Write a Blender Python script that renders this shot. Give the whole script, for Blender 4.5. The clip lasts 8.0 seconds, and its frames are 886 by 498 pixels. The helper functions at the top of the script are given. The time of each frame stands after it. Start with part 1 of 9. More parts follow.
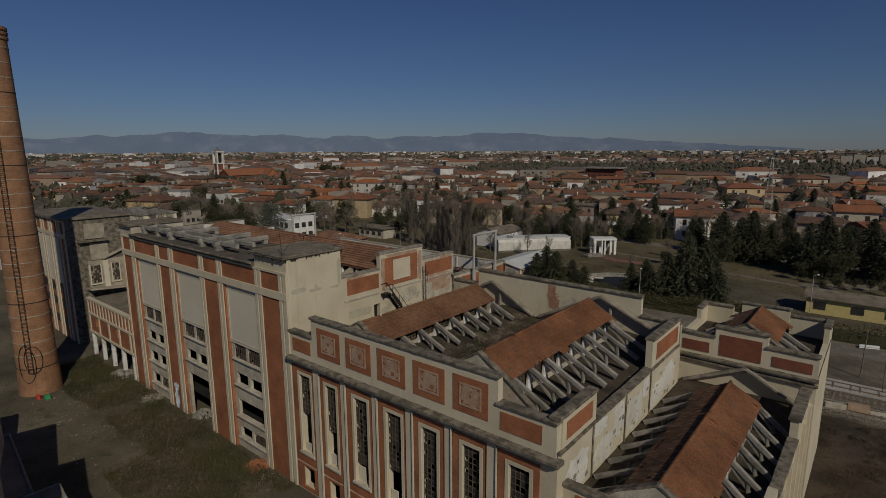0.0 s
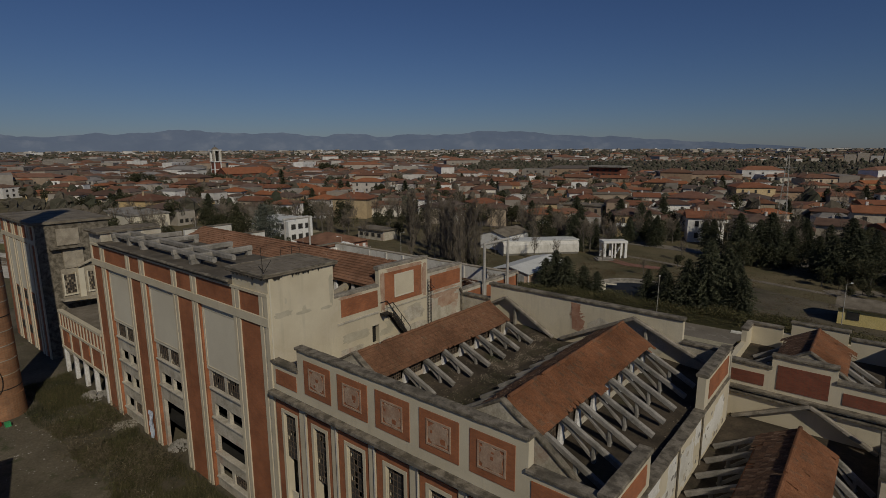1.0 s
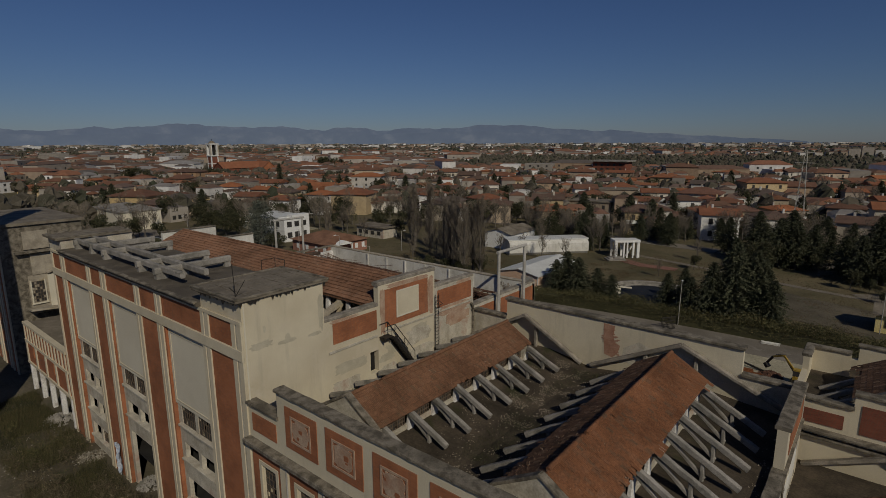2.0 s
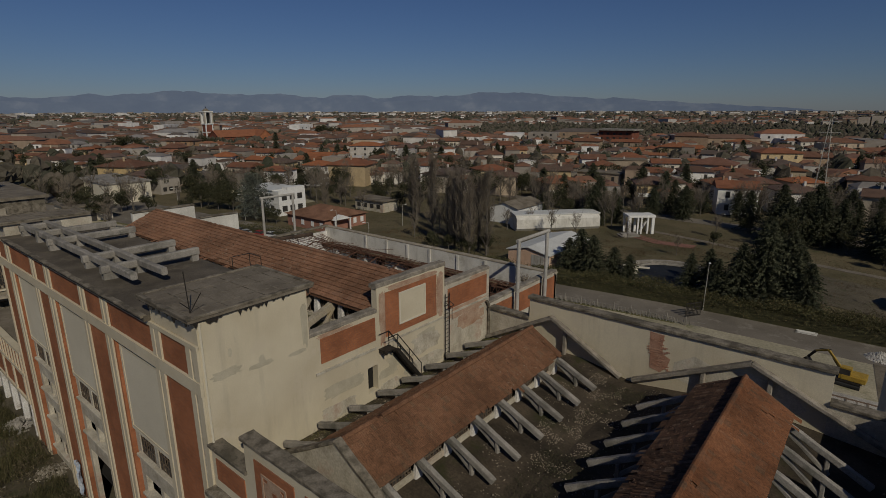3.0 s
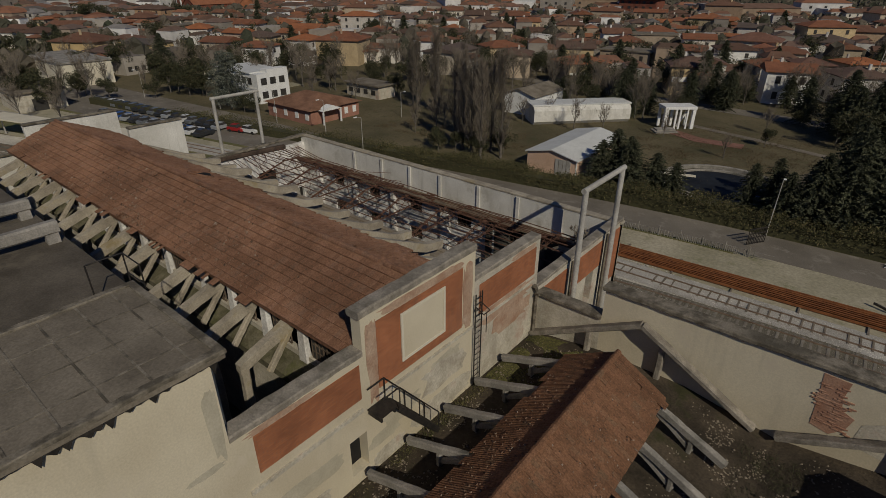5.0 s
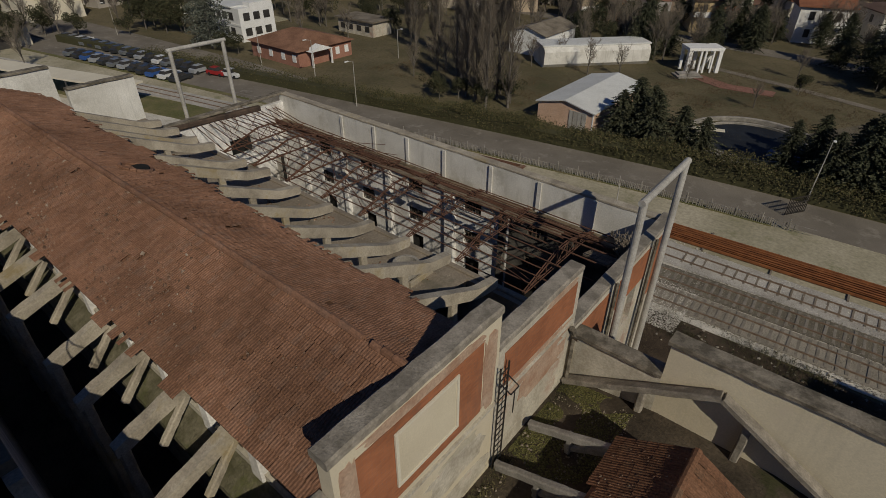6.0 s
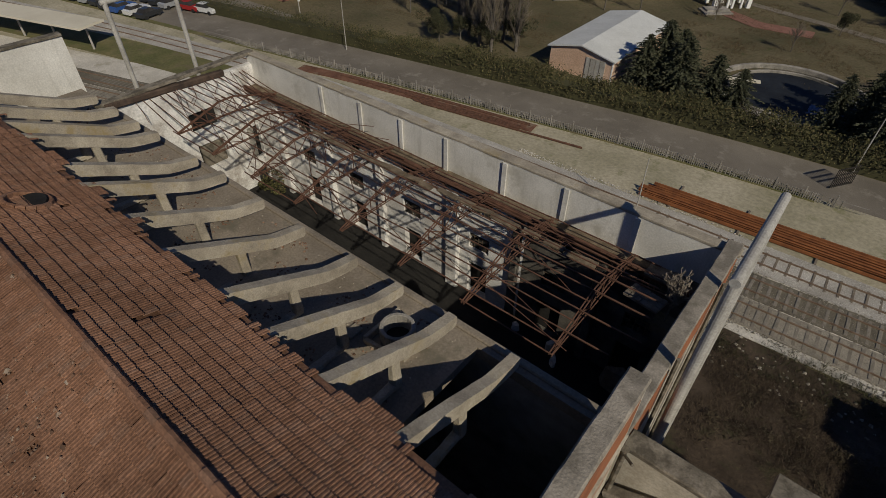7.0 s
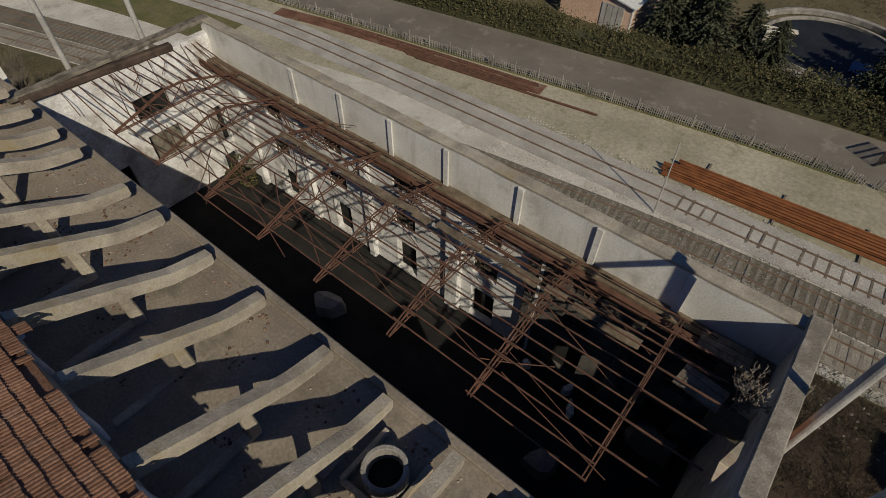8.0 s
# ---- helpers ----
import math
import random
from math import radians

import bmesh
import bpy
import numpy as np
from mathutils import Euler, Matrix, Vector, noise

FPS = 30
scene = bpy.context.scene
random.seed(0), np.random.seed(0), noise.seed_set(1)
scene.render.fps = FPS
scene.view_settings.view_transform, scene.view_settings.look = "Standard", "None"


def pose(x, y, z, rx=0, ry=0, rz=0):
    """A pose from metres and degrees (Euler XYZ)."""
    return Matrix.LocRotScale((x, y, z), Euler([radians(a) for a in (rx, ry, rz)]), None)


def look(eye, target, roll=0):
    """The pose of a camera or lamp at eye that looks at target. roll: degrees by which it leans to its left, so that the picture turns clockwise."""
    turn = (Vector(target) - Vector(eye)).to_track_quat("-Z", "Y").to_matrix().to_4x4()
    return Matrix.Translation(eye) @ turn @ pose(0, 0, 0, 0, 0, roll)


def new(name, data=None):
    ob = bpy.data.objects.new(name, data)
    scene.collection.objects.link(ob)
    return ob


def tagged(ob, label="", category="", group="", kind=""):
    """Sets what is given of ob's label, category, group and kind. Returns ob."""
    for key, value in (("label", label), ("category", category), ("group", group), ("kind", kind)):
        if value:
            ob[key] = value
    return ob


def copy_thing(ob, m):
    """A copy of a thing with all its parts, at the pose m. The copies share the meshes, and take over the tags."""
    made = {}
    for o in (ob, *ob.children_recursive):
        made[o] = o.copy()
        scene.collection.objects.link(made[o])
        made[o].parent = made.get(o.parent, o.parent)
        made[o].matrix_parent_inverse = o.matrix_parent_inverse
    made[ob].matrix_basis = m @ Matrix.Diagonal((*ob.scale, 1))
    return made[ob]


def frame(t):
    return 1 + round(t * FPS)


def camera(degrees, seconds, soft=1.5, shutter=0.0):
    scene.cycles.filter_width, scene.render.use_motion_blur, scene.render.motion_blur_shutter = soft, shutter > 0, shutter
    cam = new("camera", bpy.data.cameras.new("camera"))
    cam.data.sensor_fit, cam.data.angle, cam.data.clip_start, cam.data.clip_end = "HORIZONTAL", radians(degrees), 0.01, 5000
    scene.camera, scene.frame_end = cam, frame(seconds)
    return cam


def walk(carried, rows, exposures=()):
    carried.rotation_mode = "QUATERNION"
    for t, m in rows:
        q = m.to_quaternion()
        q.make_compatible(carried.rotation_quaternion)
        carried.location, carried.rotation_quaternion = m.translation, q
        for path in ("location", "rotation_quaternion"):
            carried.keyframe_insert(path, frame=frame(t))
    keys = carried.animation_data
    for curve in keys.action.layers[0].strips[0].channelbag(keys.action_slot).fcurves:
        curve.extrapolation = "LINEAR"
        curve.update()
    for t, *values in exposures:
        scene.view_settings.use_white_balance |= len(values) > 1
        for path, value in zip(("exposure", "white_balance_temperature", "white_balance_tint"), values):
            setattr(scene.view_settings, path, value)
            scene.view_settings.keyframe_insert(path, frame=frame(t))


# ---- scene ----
cam = camera(79.1, 8.0, 0.8)
PATH = [
    (0, (-0.549, 0.059, 29.33), (-1.803, 1.574, 28.964), -0.28),
    (0.5, (-3.018, 2.49, 29.33), (-4.272, 4.005, 28.964), -0.26),
    (1, (-5.514, 4.93, 29.35), (-6.767, 6.444, 28.978), -0.25),
    (1.5, (-8.059, 7.396, 29.35), (-9.311, 8.909, 28.974), -0.24),
    (3, (-16.062, 15.231, 29.29), (-17.296, 16.721, 28.786), -0.18),
    (3.5, (-18.82, 17.965, 29.22), (-20.037, 19.434, 28.619), -0.14),
    (4, (-21.592, 20.777, 29.12), (-22.787, 22.22, 28.419), -0.1),
    (4.5, (-24.273, 23.574, 29.07), (-25.439, 24.982, 28.258), -0.05),
    (6, (-32.051, 32.0, 29.0), (-33.105, 33.282, 27.884), 0.15),
    (6.5, (-34.591, 34.884, 28.97), (-35.598, 36.111, 27.753), 0.2),
    (7, (-37.001, 37.765, 29.02), (-37.954, 38.931, 27.704), 0.3),
    (7.5, (-39.351, 40.553, 28.997), (-40.249, 41.654, 27.59), 0.4),
    (8, (-41.642, 43.1, 28.928), (-42.466, 44.139, 27.431), 0.9),
]
walk(cam, [(t, look(eye, target, roll)) for t, eye, target, roll in PATH], [(0.0, -1.45), (3.5, -1.43), (4.5, -1.35), (6.0, -1.07), (7.0, -0.9), (8.0, -0.72)])

# ---- light ----
SUN = Vector((1.87, -1.0, 1.55)).normalized()
sky_world = bpy.data.worlds.new("sky")
scene.world = sky_world
sky_world.use_nodes = True
sky_node = sky_world.node_tree.nodes.new("ShaderNodeTexSky")
sky_node.sky_type = "NISHITA"
sky_node.sun_disc = False
sky_node.sun_elevation = math.asin(SUN.z)
sky_node.sun_rotation = math.atan2(SUN.x, SUN.y)
sky_node.altitude, sky_node.air_density, sky_node.dust_density, sky_node.ozone_density = 100, 1.0, 0.15, 5.0
sky_back = sky_world.node_tree.nodes["Background"]
sky_back.inputs["Strength"].default_value = 0.059
sky_tint = sky_world.node_tree.nodes.new("ShaderNodeMix")
sky_tint.data_type, sky_tint.blend_type = "RGBA", "MULTIPLY"
sky_tint.inputs["Factor"].default_value = 1.0
sky_tint.inputs[7].default_value = (0.84, 0.96, 1.30, 1.0)
sky_world.node_tree.links.new(sky_node.outputs["Color"], sky_tint.inputs[6])
sky_world.node_tree.links.new(sky_tint.outputs[2], sky_back.inputs["Color"])
sun_data = bpy.data.lights.new("sun", "SUN")
sun_data.energy, sun_data.angle, sun_data.color = 5.4, radians(0.53), (1.0, 0.925, 0.765)
sun = new("sun", sun_data)
sun.matrix_world = look(SUN * 200, (0, 0, 0))


# ---- materials ----
def node(tree, kind, **settings):
    made = tree.nodes.new(kind)
    for key, value in settings.items():
        made.inputs[key].default_value = value
    return made


def ramp(tree, fac, *stops):
    made = tree.nodes.new("ShaderNodeValToRGB")
    elements = made.color_ramp.elements
    while len(elements) < len(stops):
        elements.new(0.5)
    for element, (at, colour) in zip(elements, stops):
        element.position, element.color = at, (*colour, 1)
    tree.links.new(fac, made.inputs["Fac"])
    return made.outputs["Color"]


def mixed(tree, fac, a, b, kind="MIX"):
    made = tree.nodes.new("ShaderNodeMix")
    made.data_type, made.blend_type = "RGBA", kind
    for slot, value in ((0, fac), (6, a), (7, b)):
        if isinstance(value, bpy.types.NodeSocket):
            tree.links.new(value, made.inputs[slot])
        elif slot == 0:
            made.inputs[0].default_value = value
        else:
            made.inputs[slot].default_value = (*value, 1)
    return made.outputs[2]


def noisy(tree, vector, scale, detail=5.0, stretch=(1, 1, 1), rough=0.6):
    turn = node(tree, "ShaderNodeMapping")
    turn.inputs["Scale"].default_value = stretch
    tree.links.new(vector, turn.inputs["Vector"])
    made = node(tree, "ShaderNodeTexNoise", Scale=scale, Detail=detail, Roughness=rough)
    tree.links.new(turn.outputs["Vector"], made.inputs["Vector"])
    return made.outputs["Fac"]


def begun(name, rough=0.9, metal=0.0, spec=0.3):
    made = bpy.data.materials.new(name)
    made.use_nodes = True
    tree = made.node_tree
    shader = tree.nodes["Principled BSDF"]
    shader.inputs["Roughness"].default_value = rough
    shader.inputs["Metallic"].default_value = metal
    shader.inputs["Specular IOR Level"].default_value = spec
    where = tree.nodes.new("ShaderNodeNewGeometry").outputs["Position"]
    return made, tree, shader, where


def bumped(tree, shader, height, strength, distance=0.02):
    made = node(tree, "ShaderNodeBump", Strength=strength, Distance=distance)
    tree.links.new(height, made.inputs["Height"])
    tree.links.new(made.outputs["Normal"], shader.inputs["Normal"])


def surface(name, a, b, scale=0.8, fine=12.0, rough=0.9, metal=0.0, bump=0.4, streaks=None, spots=None, depth=0.03, cover=(0.35, 0.65), mottle=0.55):
    """A weathered surface: two colours in large patches, fine grain, and, where given, streaks that run down or spots."""
    made, tree, shader, where = begun(name, rough, metal)
    patches = noisy(tree, where, scale, 6)
    colour = ramp(tree, patches, (cover[0], a), (cover[1], b))
    grain = noisy(tree, where, fine, 4)
    colour = mixed(tree, mottle, colour, ramp(tree, grain, (0.3, (0.55, 0.55, 0.55)), (0.7, (1.25, 1.25, 1.25))), "MULTIPLY")
    if streaks:
        runs = noisy(tree, where, 1.6, 5, (1, 1, 0.12))
        colour = mixed(tree, ramp(tree, runs, (0.56, (0, 0, 0)), (0.82, (0.7, 0.7, 0.7))), colour, streaks)
    if spots:
        blots = noisy(tree, where, 0.45, 7, rough=0.7)
        colour = mixed(tree, ramp(tree, blots, (0.55, (0, 0, 0)), (0.66, (0.9, 0.9, 0.9))), colour, spots)
    tree.links.new(colour, shader.inputs["Base Color"])
    bumped(tree, shader, grain, bump, depth)
    return made


def brickwork(name, a, b, mortar, width=0.26, height=0.075):
    made, tree, shader, where = begun(name, 0.92)
    split = tree.nodes.new("ShaderNodeSeparateXYZ")
    tree.links.new(where, split.inputs[0])
    run = tree.nodes.new("ShaderNodeMath")
    tree.links.new(split.outputs[0], run.inputs[0])
    tree.links.new(split.outputs[1], run.inputs[1])
    flat = tree.nodes.new("ShaderNodeCombineXYZ")
    tree.links.new(run.outputs[0], flat.inputs[0])
    tree.links.new(split.outputs[2], flat.inputs[1])
    wall = node(tree, "ShaderNodeTexBrick", Scale=1.0)
    wall.inputs["Color1"].default_value, wall.inputs["Color2"].default_value, wall.inputs["Mortar"].default_value = (*a, 1), (*b, 1), (*mortar, 1)
    wall.inputs["Mortar Size"].default_value = 0.008
    wall.inputs["Brick Width"].default_value, wall.inputs["Row Height"].default_value = width, height
    tree.links.new(flat.outputs[0], wall.inputs["Vector"])
    patches = noisy(tree, where, 0.5, 7)
    colour = mixed(tree, 0.75, wall.outputs["Color"], ramp(tree, patches, (0.3, (0.55, 0.52, 0.5)), (0.7, (1.25, 1.2, 1.15))), "MULTIPLY")
    runs = noisy(tree, where, 1.4, 5, (1, 1, 0.15))
    colour = mixed(tree, ramp(tree, runs, (0.58, (0, 0, 0)), (0.8, (0.6, 0.6, 0.6))), colour, (0.12, 0.085, 0.065))
    tree.links.new(colour, shader.inputs["Base Color"])
    bumped(tree, shader, wall.outputs["Fac"], -0.5, 0.012)
    return made


def varied(name, stops, rough=0.85, fine=8.0, bump=0.3, dirt=0.5, depth=0.02):
    """Pieces that differ from one to the next."""
    made, tree, shader, where = begun(name, rough)
    one = tree.nodes.new("ShaderNodeObjectInfo").outputs["Random"]
    two = tree.nodes.new("ShaderNodeNewGeometry").outputs["Random Per Island"]
    both = tree.nodes.new("ShaderNodeMath")
    tree.links.new(one, both.inputs[0])
    tree.links.new(two, both.inputs[1])
    part_of = tree.nodes.new("ShaderNodeMath")
    part_of.operation = "FRACT"
    tree.links.new(both.outputs[0], part_of.inputs[0])
    colour = ramp(tree, part_of.outputs[0], *stops)
    grain = noisy(tree, where, fine, 5)
    colour = mixed(tree, dirt, colour, ramp(tree, grain, (0.3, (0.5, 0.5, 0.5)), (0.7, (1.3, 1.3, 1.3))), "MULTIPLY")
    large = noisy(tree, where, 0.35, 6)
    colour = mixed(tree, dirt, colour, ramp(tree, large, (0.35, (0.6, 0.58, 0.55)), (0.65, (1.2, 1.2, 1.2))), "MULTIPLY")
    tree.links.new(colour, shader.inputs["Base Color"])
    bumped(tree, shader, grain, bump, depth)
    return made


CREAM = surface("cream_plaster", (0.515, 0.445, 0.32), (0.615, 0.545, 0.405), 0.3, 18, 0.95, bump=0.06, streaks=(0.40, 0.355, 0.27), spots=(0.56, 0.49, 0.375), depth=0.006, mottle=0.25)
PATCH = surface("grey_plaster_repair", (0.40, 0.36, 0.27), (0.50, 0.45, 0.345), 0.9, 14, 0.95, bump=0.2, depth=0.006, mottle=0.3)
CREAM_WORN = surface("worn_cream_plaster", (0.38, 0.335, 0.26), (0.60, 0.55, 0.45), 0.9, 10, 0.95, bump=0.5, streaks=(0.27, 0.24, 0.195), spots=(0.36, 0.25, 0.19))
PANEL = surface("pale_panel", (0.59, 0.535, 0.42), (0.665, 0.61, 0.485), 0.25, 12, 0.9, bump=0.06, depth=0.006, mottle=0.25)
PALE_WALL = surface("grey_white_render", (0.56, 0.535, 0.48), (0.74, 0.715, 0.655), 0.35, 12, 0.95, bump=0.1, streaks=(0.33, 0.31, 0.26), spots=(0.44, 0.415, 0.355), depth=0.006, mottle=0.4)
WHITE_WORN = surface("flaking_whitewash", (0.56, 0.53, 0.49), (0.82, 0.80, 0.76), 0.8, 9, 0.95, bump=0.5, spots=(0.33, 0.285, 0.24))
BRICK = brickwork("red_brick", (0.395, 0.152, 0.068), (0.32, 0.118, 0.054), (0.26, 0.13, 0.08))
FADED = surface("faded_pink_plaster", (0.36, 0.225, 0.15), (0.47, 0.345, 0.25), 1.4, 12, 0.95, bump=0.3, spots=(0.30, 0.15, 0.09))
BRICK_DARK = brickwork("dark_red_brick", (0.24, 0.075, 0.045), (0.18, 0.06, 0.04), (0.16, 0.09, 0.06))
CHIMNEY_BRICK = brickwork("chimney_brick", (0.34, 0.175, 0.092), (0.25, 0.125, 0.068), (0.28, 0.19, 0.12))
CONCRETE = surface("grey_concrete", (0.20, 0.185, 0.16), (0.36, 0.33, 0.29), 0.8, 14, 0.95, bump=0.6, spots=(0.13, 0.125, 0.10))
RIB = surface("weathered_concrete", (0.262, 0.224, 0.172), (0.46, 0.405, 0.318), 0.9, 16, 0.95, bump=0.7, spots=(0.27, 0.21, 0.11))
COPING_PALE = surface("pale_coping", (0.20, 0.175, 0.14), (0.34, 0.30, 0.245), 1.4, 15, 0.95, bump=0.8, spots=(0.13, 0.115, 0.085), cover=(0.4, 0.6))
MOSS_GREEN = surface("green_mossy_debris", (0.075, 0.07, 0.035), (0.17, 0.15, 0.10), 1.6, 9, 1.0, bump=0.9, spots=(0.10, 0.105, 0.035), depth=0.05)
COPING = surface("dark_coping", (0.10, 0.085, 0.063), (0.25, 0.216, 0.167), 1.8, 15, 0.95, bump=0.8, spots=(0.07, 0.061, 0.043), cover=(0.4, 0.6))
FELT = surface("roofing_felt", (0.13, 0.108, 0.08), (0.235, 0.20, 0.152), 0.5, 14, 0.9, bump=0.4, spots=(0.24, 0.204, 0.156))
FELT_DARK = surface("dark_roofing_felt", (0.078, 0.065, 0.049), (0.142, 0.12, 0.092), 0.5, 14, 0.9, bump=0.4, spots=(0.15, 0.126, 0.094))
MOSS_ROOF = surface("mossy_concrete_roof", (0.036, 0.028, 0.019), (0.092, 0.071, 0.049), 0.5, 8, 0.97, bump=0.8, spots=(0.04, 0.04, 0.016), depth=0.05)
SLAB = surface("roof_slab_concrete", (0.20, 0.165, 0.124), (0.30, 0.25, 0.19), 0.5, 10, 0.95, bump=0.4, spots=(0.14, 0.125, 0.092))
TILE = varied("clay_tile", ((0.0, (0.205, 0.105, 0.062)), (0.4, (0.24, 0.124, 0.074)), (0.8, (0.265, 0.142, 0.088)), (1.0, (0.225, 0.13, 0.086))), 0.88, 14, 0.6, 0.8)
TILE_DARK = varied("dark_mossy_tile", ((0.0, (0.16, 0.08, 0.044)), (0.4, (0.195, 0.097, 0.052)), (0.8, (0.215, 0.108, 0.06)), (1.0, (0.17, 0.10, 0.058))), 0.9, 14, 0.6, 0.9)
# mossy tile, darkened further to paint the shade of west-facing slopes
TILE_MOSS_SHADE = varied("mossy_shaded_tile", ((0.0, (0.075, 0.045, 0.03)), (0.4, (0.11, 0.062, 0.04)), (0.8, (0.145, 0.08, 0.05)), (1.0, (0.20, 0.135, 0.095))), 0.93, 14, 0.8, 0.9)
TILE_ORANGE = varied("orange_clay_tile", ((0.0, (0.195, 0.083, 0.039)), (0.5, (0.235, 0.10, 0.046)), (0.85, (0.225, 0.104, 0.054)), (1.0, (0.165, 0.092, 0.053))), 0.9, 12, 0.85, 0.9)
CRUMBS = varied("roof_crumbs", ((0.0, (0.08, 0.048, 0.032)), (0.5, (0.18, 0.105, 0.068)), (0.85, (0.25, 0.165, 0.115)), (1.0, (0.33, 0.27, 0.21))), 0.95, 9, 0.5, 0.4)
RUST = surface("rusty_steel", (0.092, 0.047, 0.031), (0.17, 0.085, 0.055), 2.5, 30, 0.85, 0.1, bump=0.5, depth=0.01)
RUST_RAIL = surface("orange_rust", (0.18, 0.066, 0.027), (0.30, 0.115, 0.042), 1.2, 20, 0.85, 0.1, bump=0.4, depth=0.01)
DARK_STEEL = surface("dark_steel", (0.03, 0.028, 0.026), (0.07, 0.06, 0.05), 3, 20, 0.6, 0.5, bump=0.2, depth=0.01)
BAR_PAINT = surface("weathered_bar_paint", (0.085, 0.062, 0.045), (0.175, 0.132, 0.095), 3, 20, 0.8, bump=0.2, depth=0.01)
GALV = surface("pale_painted_steel", (0.33, 0.31, 0.275), (0.48, 0.455, 0.41), 0.8, 12, 0.8, 0.0, bump=0.3, streaks=(0.25, 0.22, 0.18), depth=0.01)
# near-black colour that paints the shade of unlit interiors, holes and openings
INTERIOR_SHADE = surface("interior_shade_black", (0.012, 0.011, 0.01), (0.028, 0.026, 0.023), 0.5, 6, 0.95, bump=0.2)
SOIL = surface("dry_ground", (0.066, 0.056, 0.036), (0.155, 0.13, 0.09), 0.1, 3.5, 1.0, bump=0.8, spots=(0.055, 0.06, 0.027), depth=0.1)
MEADOW = surface("winter_meadow", (0.085, 0.073, 0.036), (0.16, 0.128, 0.072), 0.07, 2.2, 1.0, bump=0.8, spots=(0.065, 0.068, 0.026), depth=0.1)
GRASS_GREEN = surface("green_verge", (0.10, 0.105, 0.036), (0.18, 0.155, 0.07), 0.3, 5, 1.0, bump=0.6, spots=(0.15, 0.12, 0.07), depth=0.06)
SAND = surface("sandy_yard", (0.30, 0.27, 0.18), (0.44, 0.39, 0.285), 0.12, 3, 1.0, bump=0.4, spots=(0.21, 0.20, 0.11), depth=0.04)
ASPHALT = surface("worn_asphalt", (0.148, 0.128, 0.102), (0.217, 0.19, 0.154), 0.15, 14, 0.95, bump=0.3, spots=(0.255, 0.227, 0.186))
BALLAST = varied("ballast", ((0.0, (0.36, 0.335, 0.295)), (0.5, (0.56, 0.525, 0.47)), (1.0, (0.70, 0.665, 0.605))), 0.95, 9, 0.9, 0.6, 0.08)
BALLAST_BROWN = varied("brown_ballast", ((0.0, (0.16, 0.14, 0.105)), (0.5, (0.27, 0.24, 0.19)), (1.0, (0.40, 0.365, 0.305))), 0.95, 9, 0.9, 0.6, 0.08)
GRAVEL = surface("tan_gravel", (0.46, 0.42, 0.35), (0.64, 0.595, 0.515), 0.25, 9, 1.0, bump=0.8, spots=(0.36, 0.325, 0.25), depth=0.05)
RAIL_STEEL = surface("worn_rail", (0.16, 0.108, 0.075), (0.25, 0.18, 0.13), 2.0, 20, 0.7, 0.1, bump=0.2, depth=0.01)
SLEEPER = surface("old_sleeper", (0.13, 0.105, 0.08), (0.235, 0.195, 0.15), 2, 18, 0.95, bump=0.5)
SLEEPER_GREY = surface("concrete_sleeper", (0.17, 0.15, 0.12), (0.25, 0.22, 0.18), 2, 18, 0.95, bump=0.5)
BARK = surface("grey_bark", (0.10, 0.085, 0.07), (0.17, 0.15, 0.125), 2, 14, 0.95, bump=0.5)
TWIG = surface("bare_twigs", (0.155, 0.126, 0.095), (0.24, 0.20, 0.155), 0.3, 6, 0.95, bump=0.1)
NEEDLE = varied("conifer_needles", ((0.0, (0.048, 0.055, 0.03)), (0.6, (0.082, 0.088, 0.05)), (1.0, (0.135, 0.132, 0.08))), 0.95, 4, 0.2, 0.5)
HEDGE_DARK = varied("dark_hedge_leaf", ((0.0, (0.042, 0.044, 0.018)), (0.5, (0.08, 0.077, 0.031)), (0.85, (0.14, 0.122, 0.052)), (1.0, (0.15, 0.115, 0.065))), 0.9, 4, 0.2, 0.4)
HEDGE = varied("hedge_leaf", ((0.0, (0.055, 0.058, 0.022)), (0.55, (0.105, 0.103, 0.039)), (0.85, (0.175, 0.155, 0.064)), (1.0, (0.18, 0.135, 0.075))), 0.85, 4, 0.2, 0.4)
LEAF = varied("evergreen_leaf", ((0.0, (0.03, 0.035, 0.016)), (0.6, (0.052, 0.054, 0.023)), (1.0, (0.095, 0.08, 0.04))), 0.8, 4, 0.2, 0.4)
DRYGRASS = varied("dry_brush", ((0.0, (0.085, 0.06, 0.036)), (0.5, (0.15, 0.105, 0.06)), (0.85, (0.11, 0.085, 0.042)), (1.0, (0.25, 0.18, 0.105))), 0.95, 5, 0.2, 0.4)
HOUSE_WALL = varied("house_plaster", ((0.0, (0.26, 0.175, 0.115)), (0.14, (0.48, 0.42, 0.33)), (0.28, (0.78, 0.76, 0.72)), (0.42, (0.54, 0.39, 0.19)), (0.56, (0.34, 0.29, 0.23)), (0.7, (0.80, 0.78, 0.75)), (0.82, (0.38, 0.24, 0.14)), (1.0, (0.54, 0.48, 0.38))), 0.9, 1.5, 0.1, 0.3)
HOUSE_ROOF = varied("house_roof_tiles", ((0.0, (0.085, 0.06, 0.046)), (0.2, (0.25, 0.098, 0.05)), (0.38, (0.12, 0.078, 0.058)), (0.56, (0.37, 0.135, 0.055)), (0.7, (0.16, 0.084, 0.055)), (0.86, (0.10, 0.088, 0.078)), (1.0, (0.30, 0.108, 0.052))), 0.9, 3.0, 0.4, 0.45, 0.05)
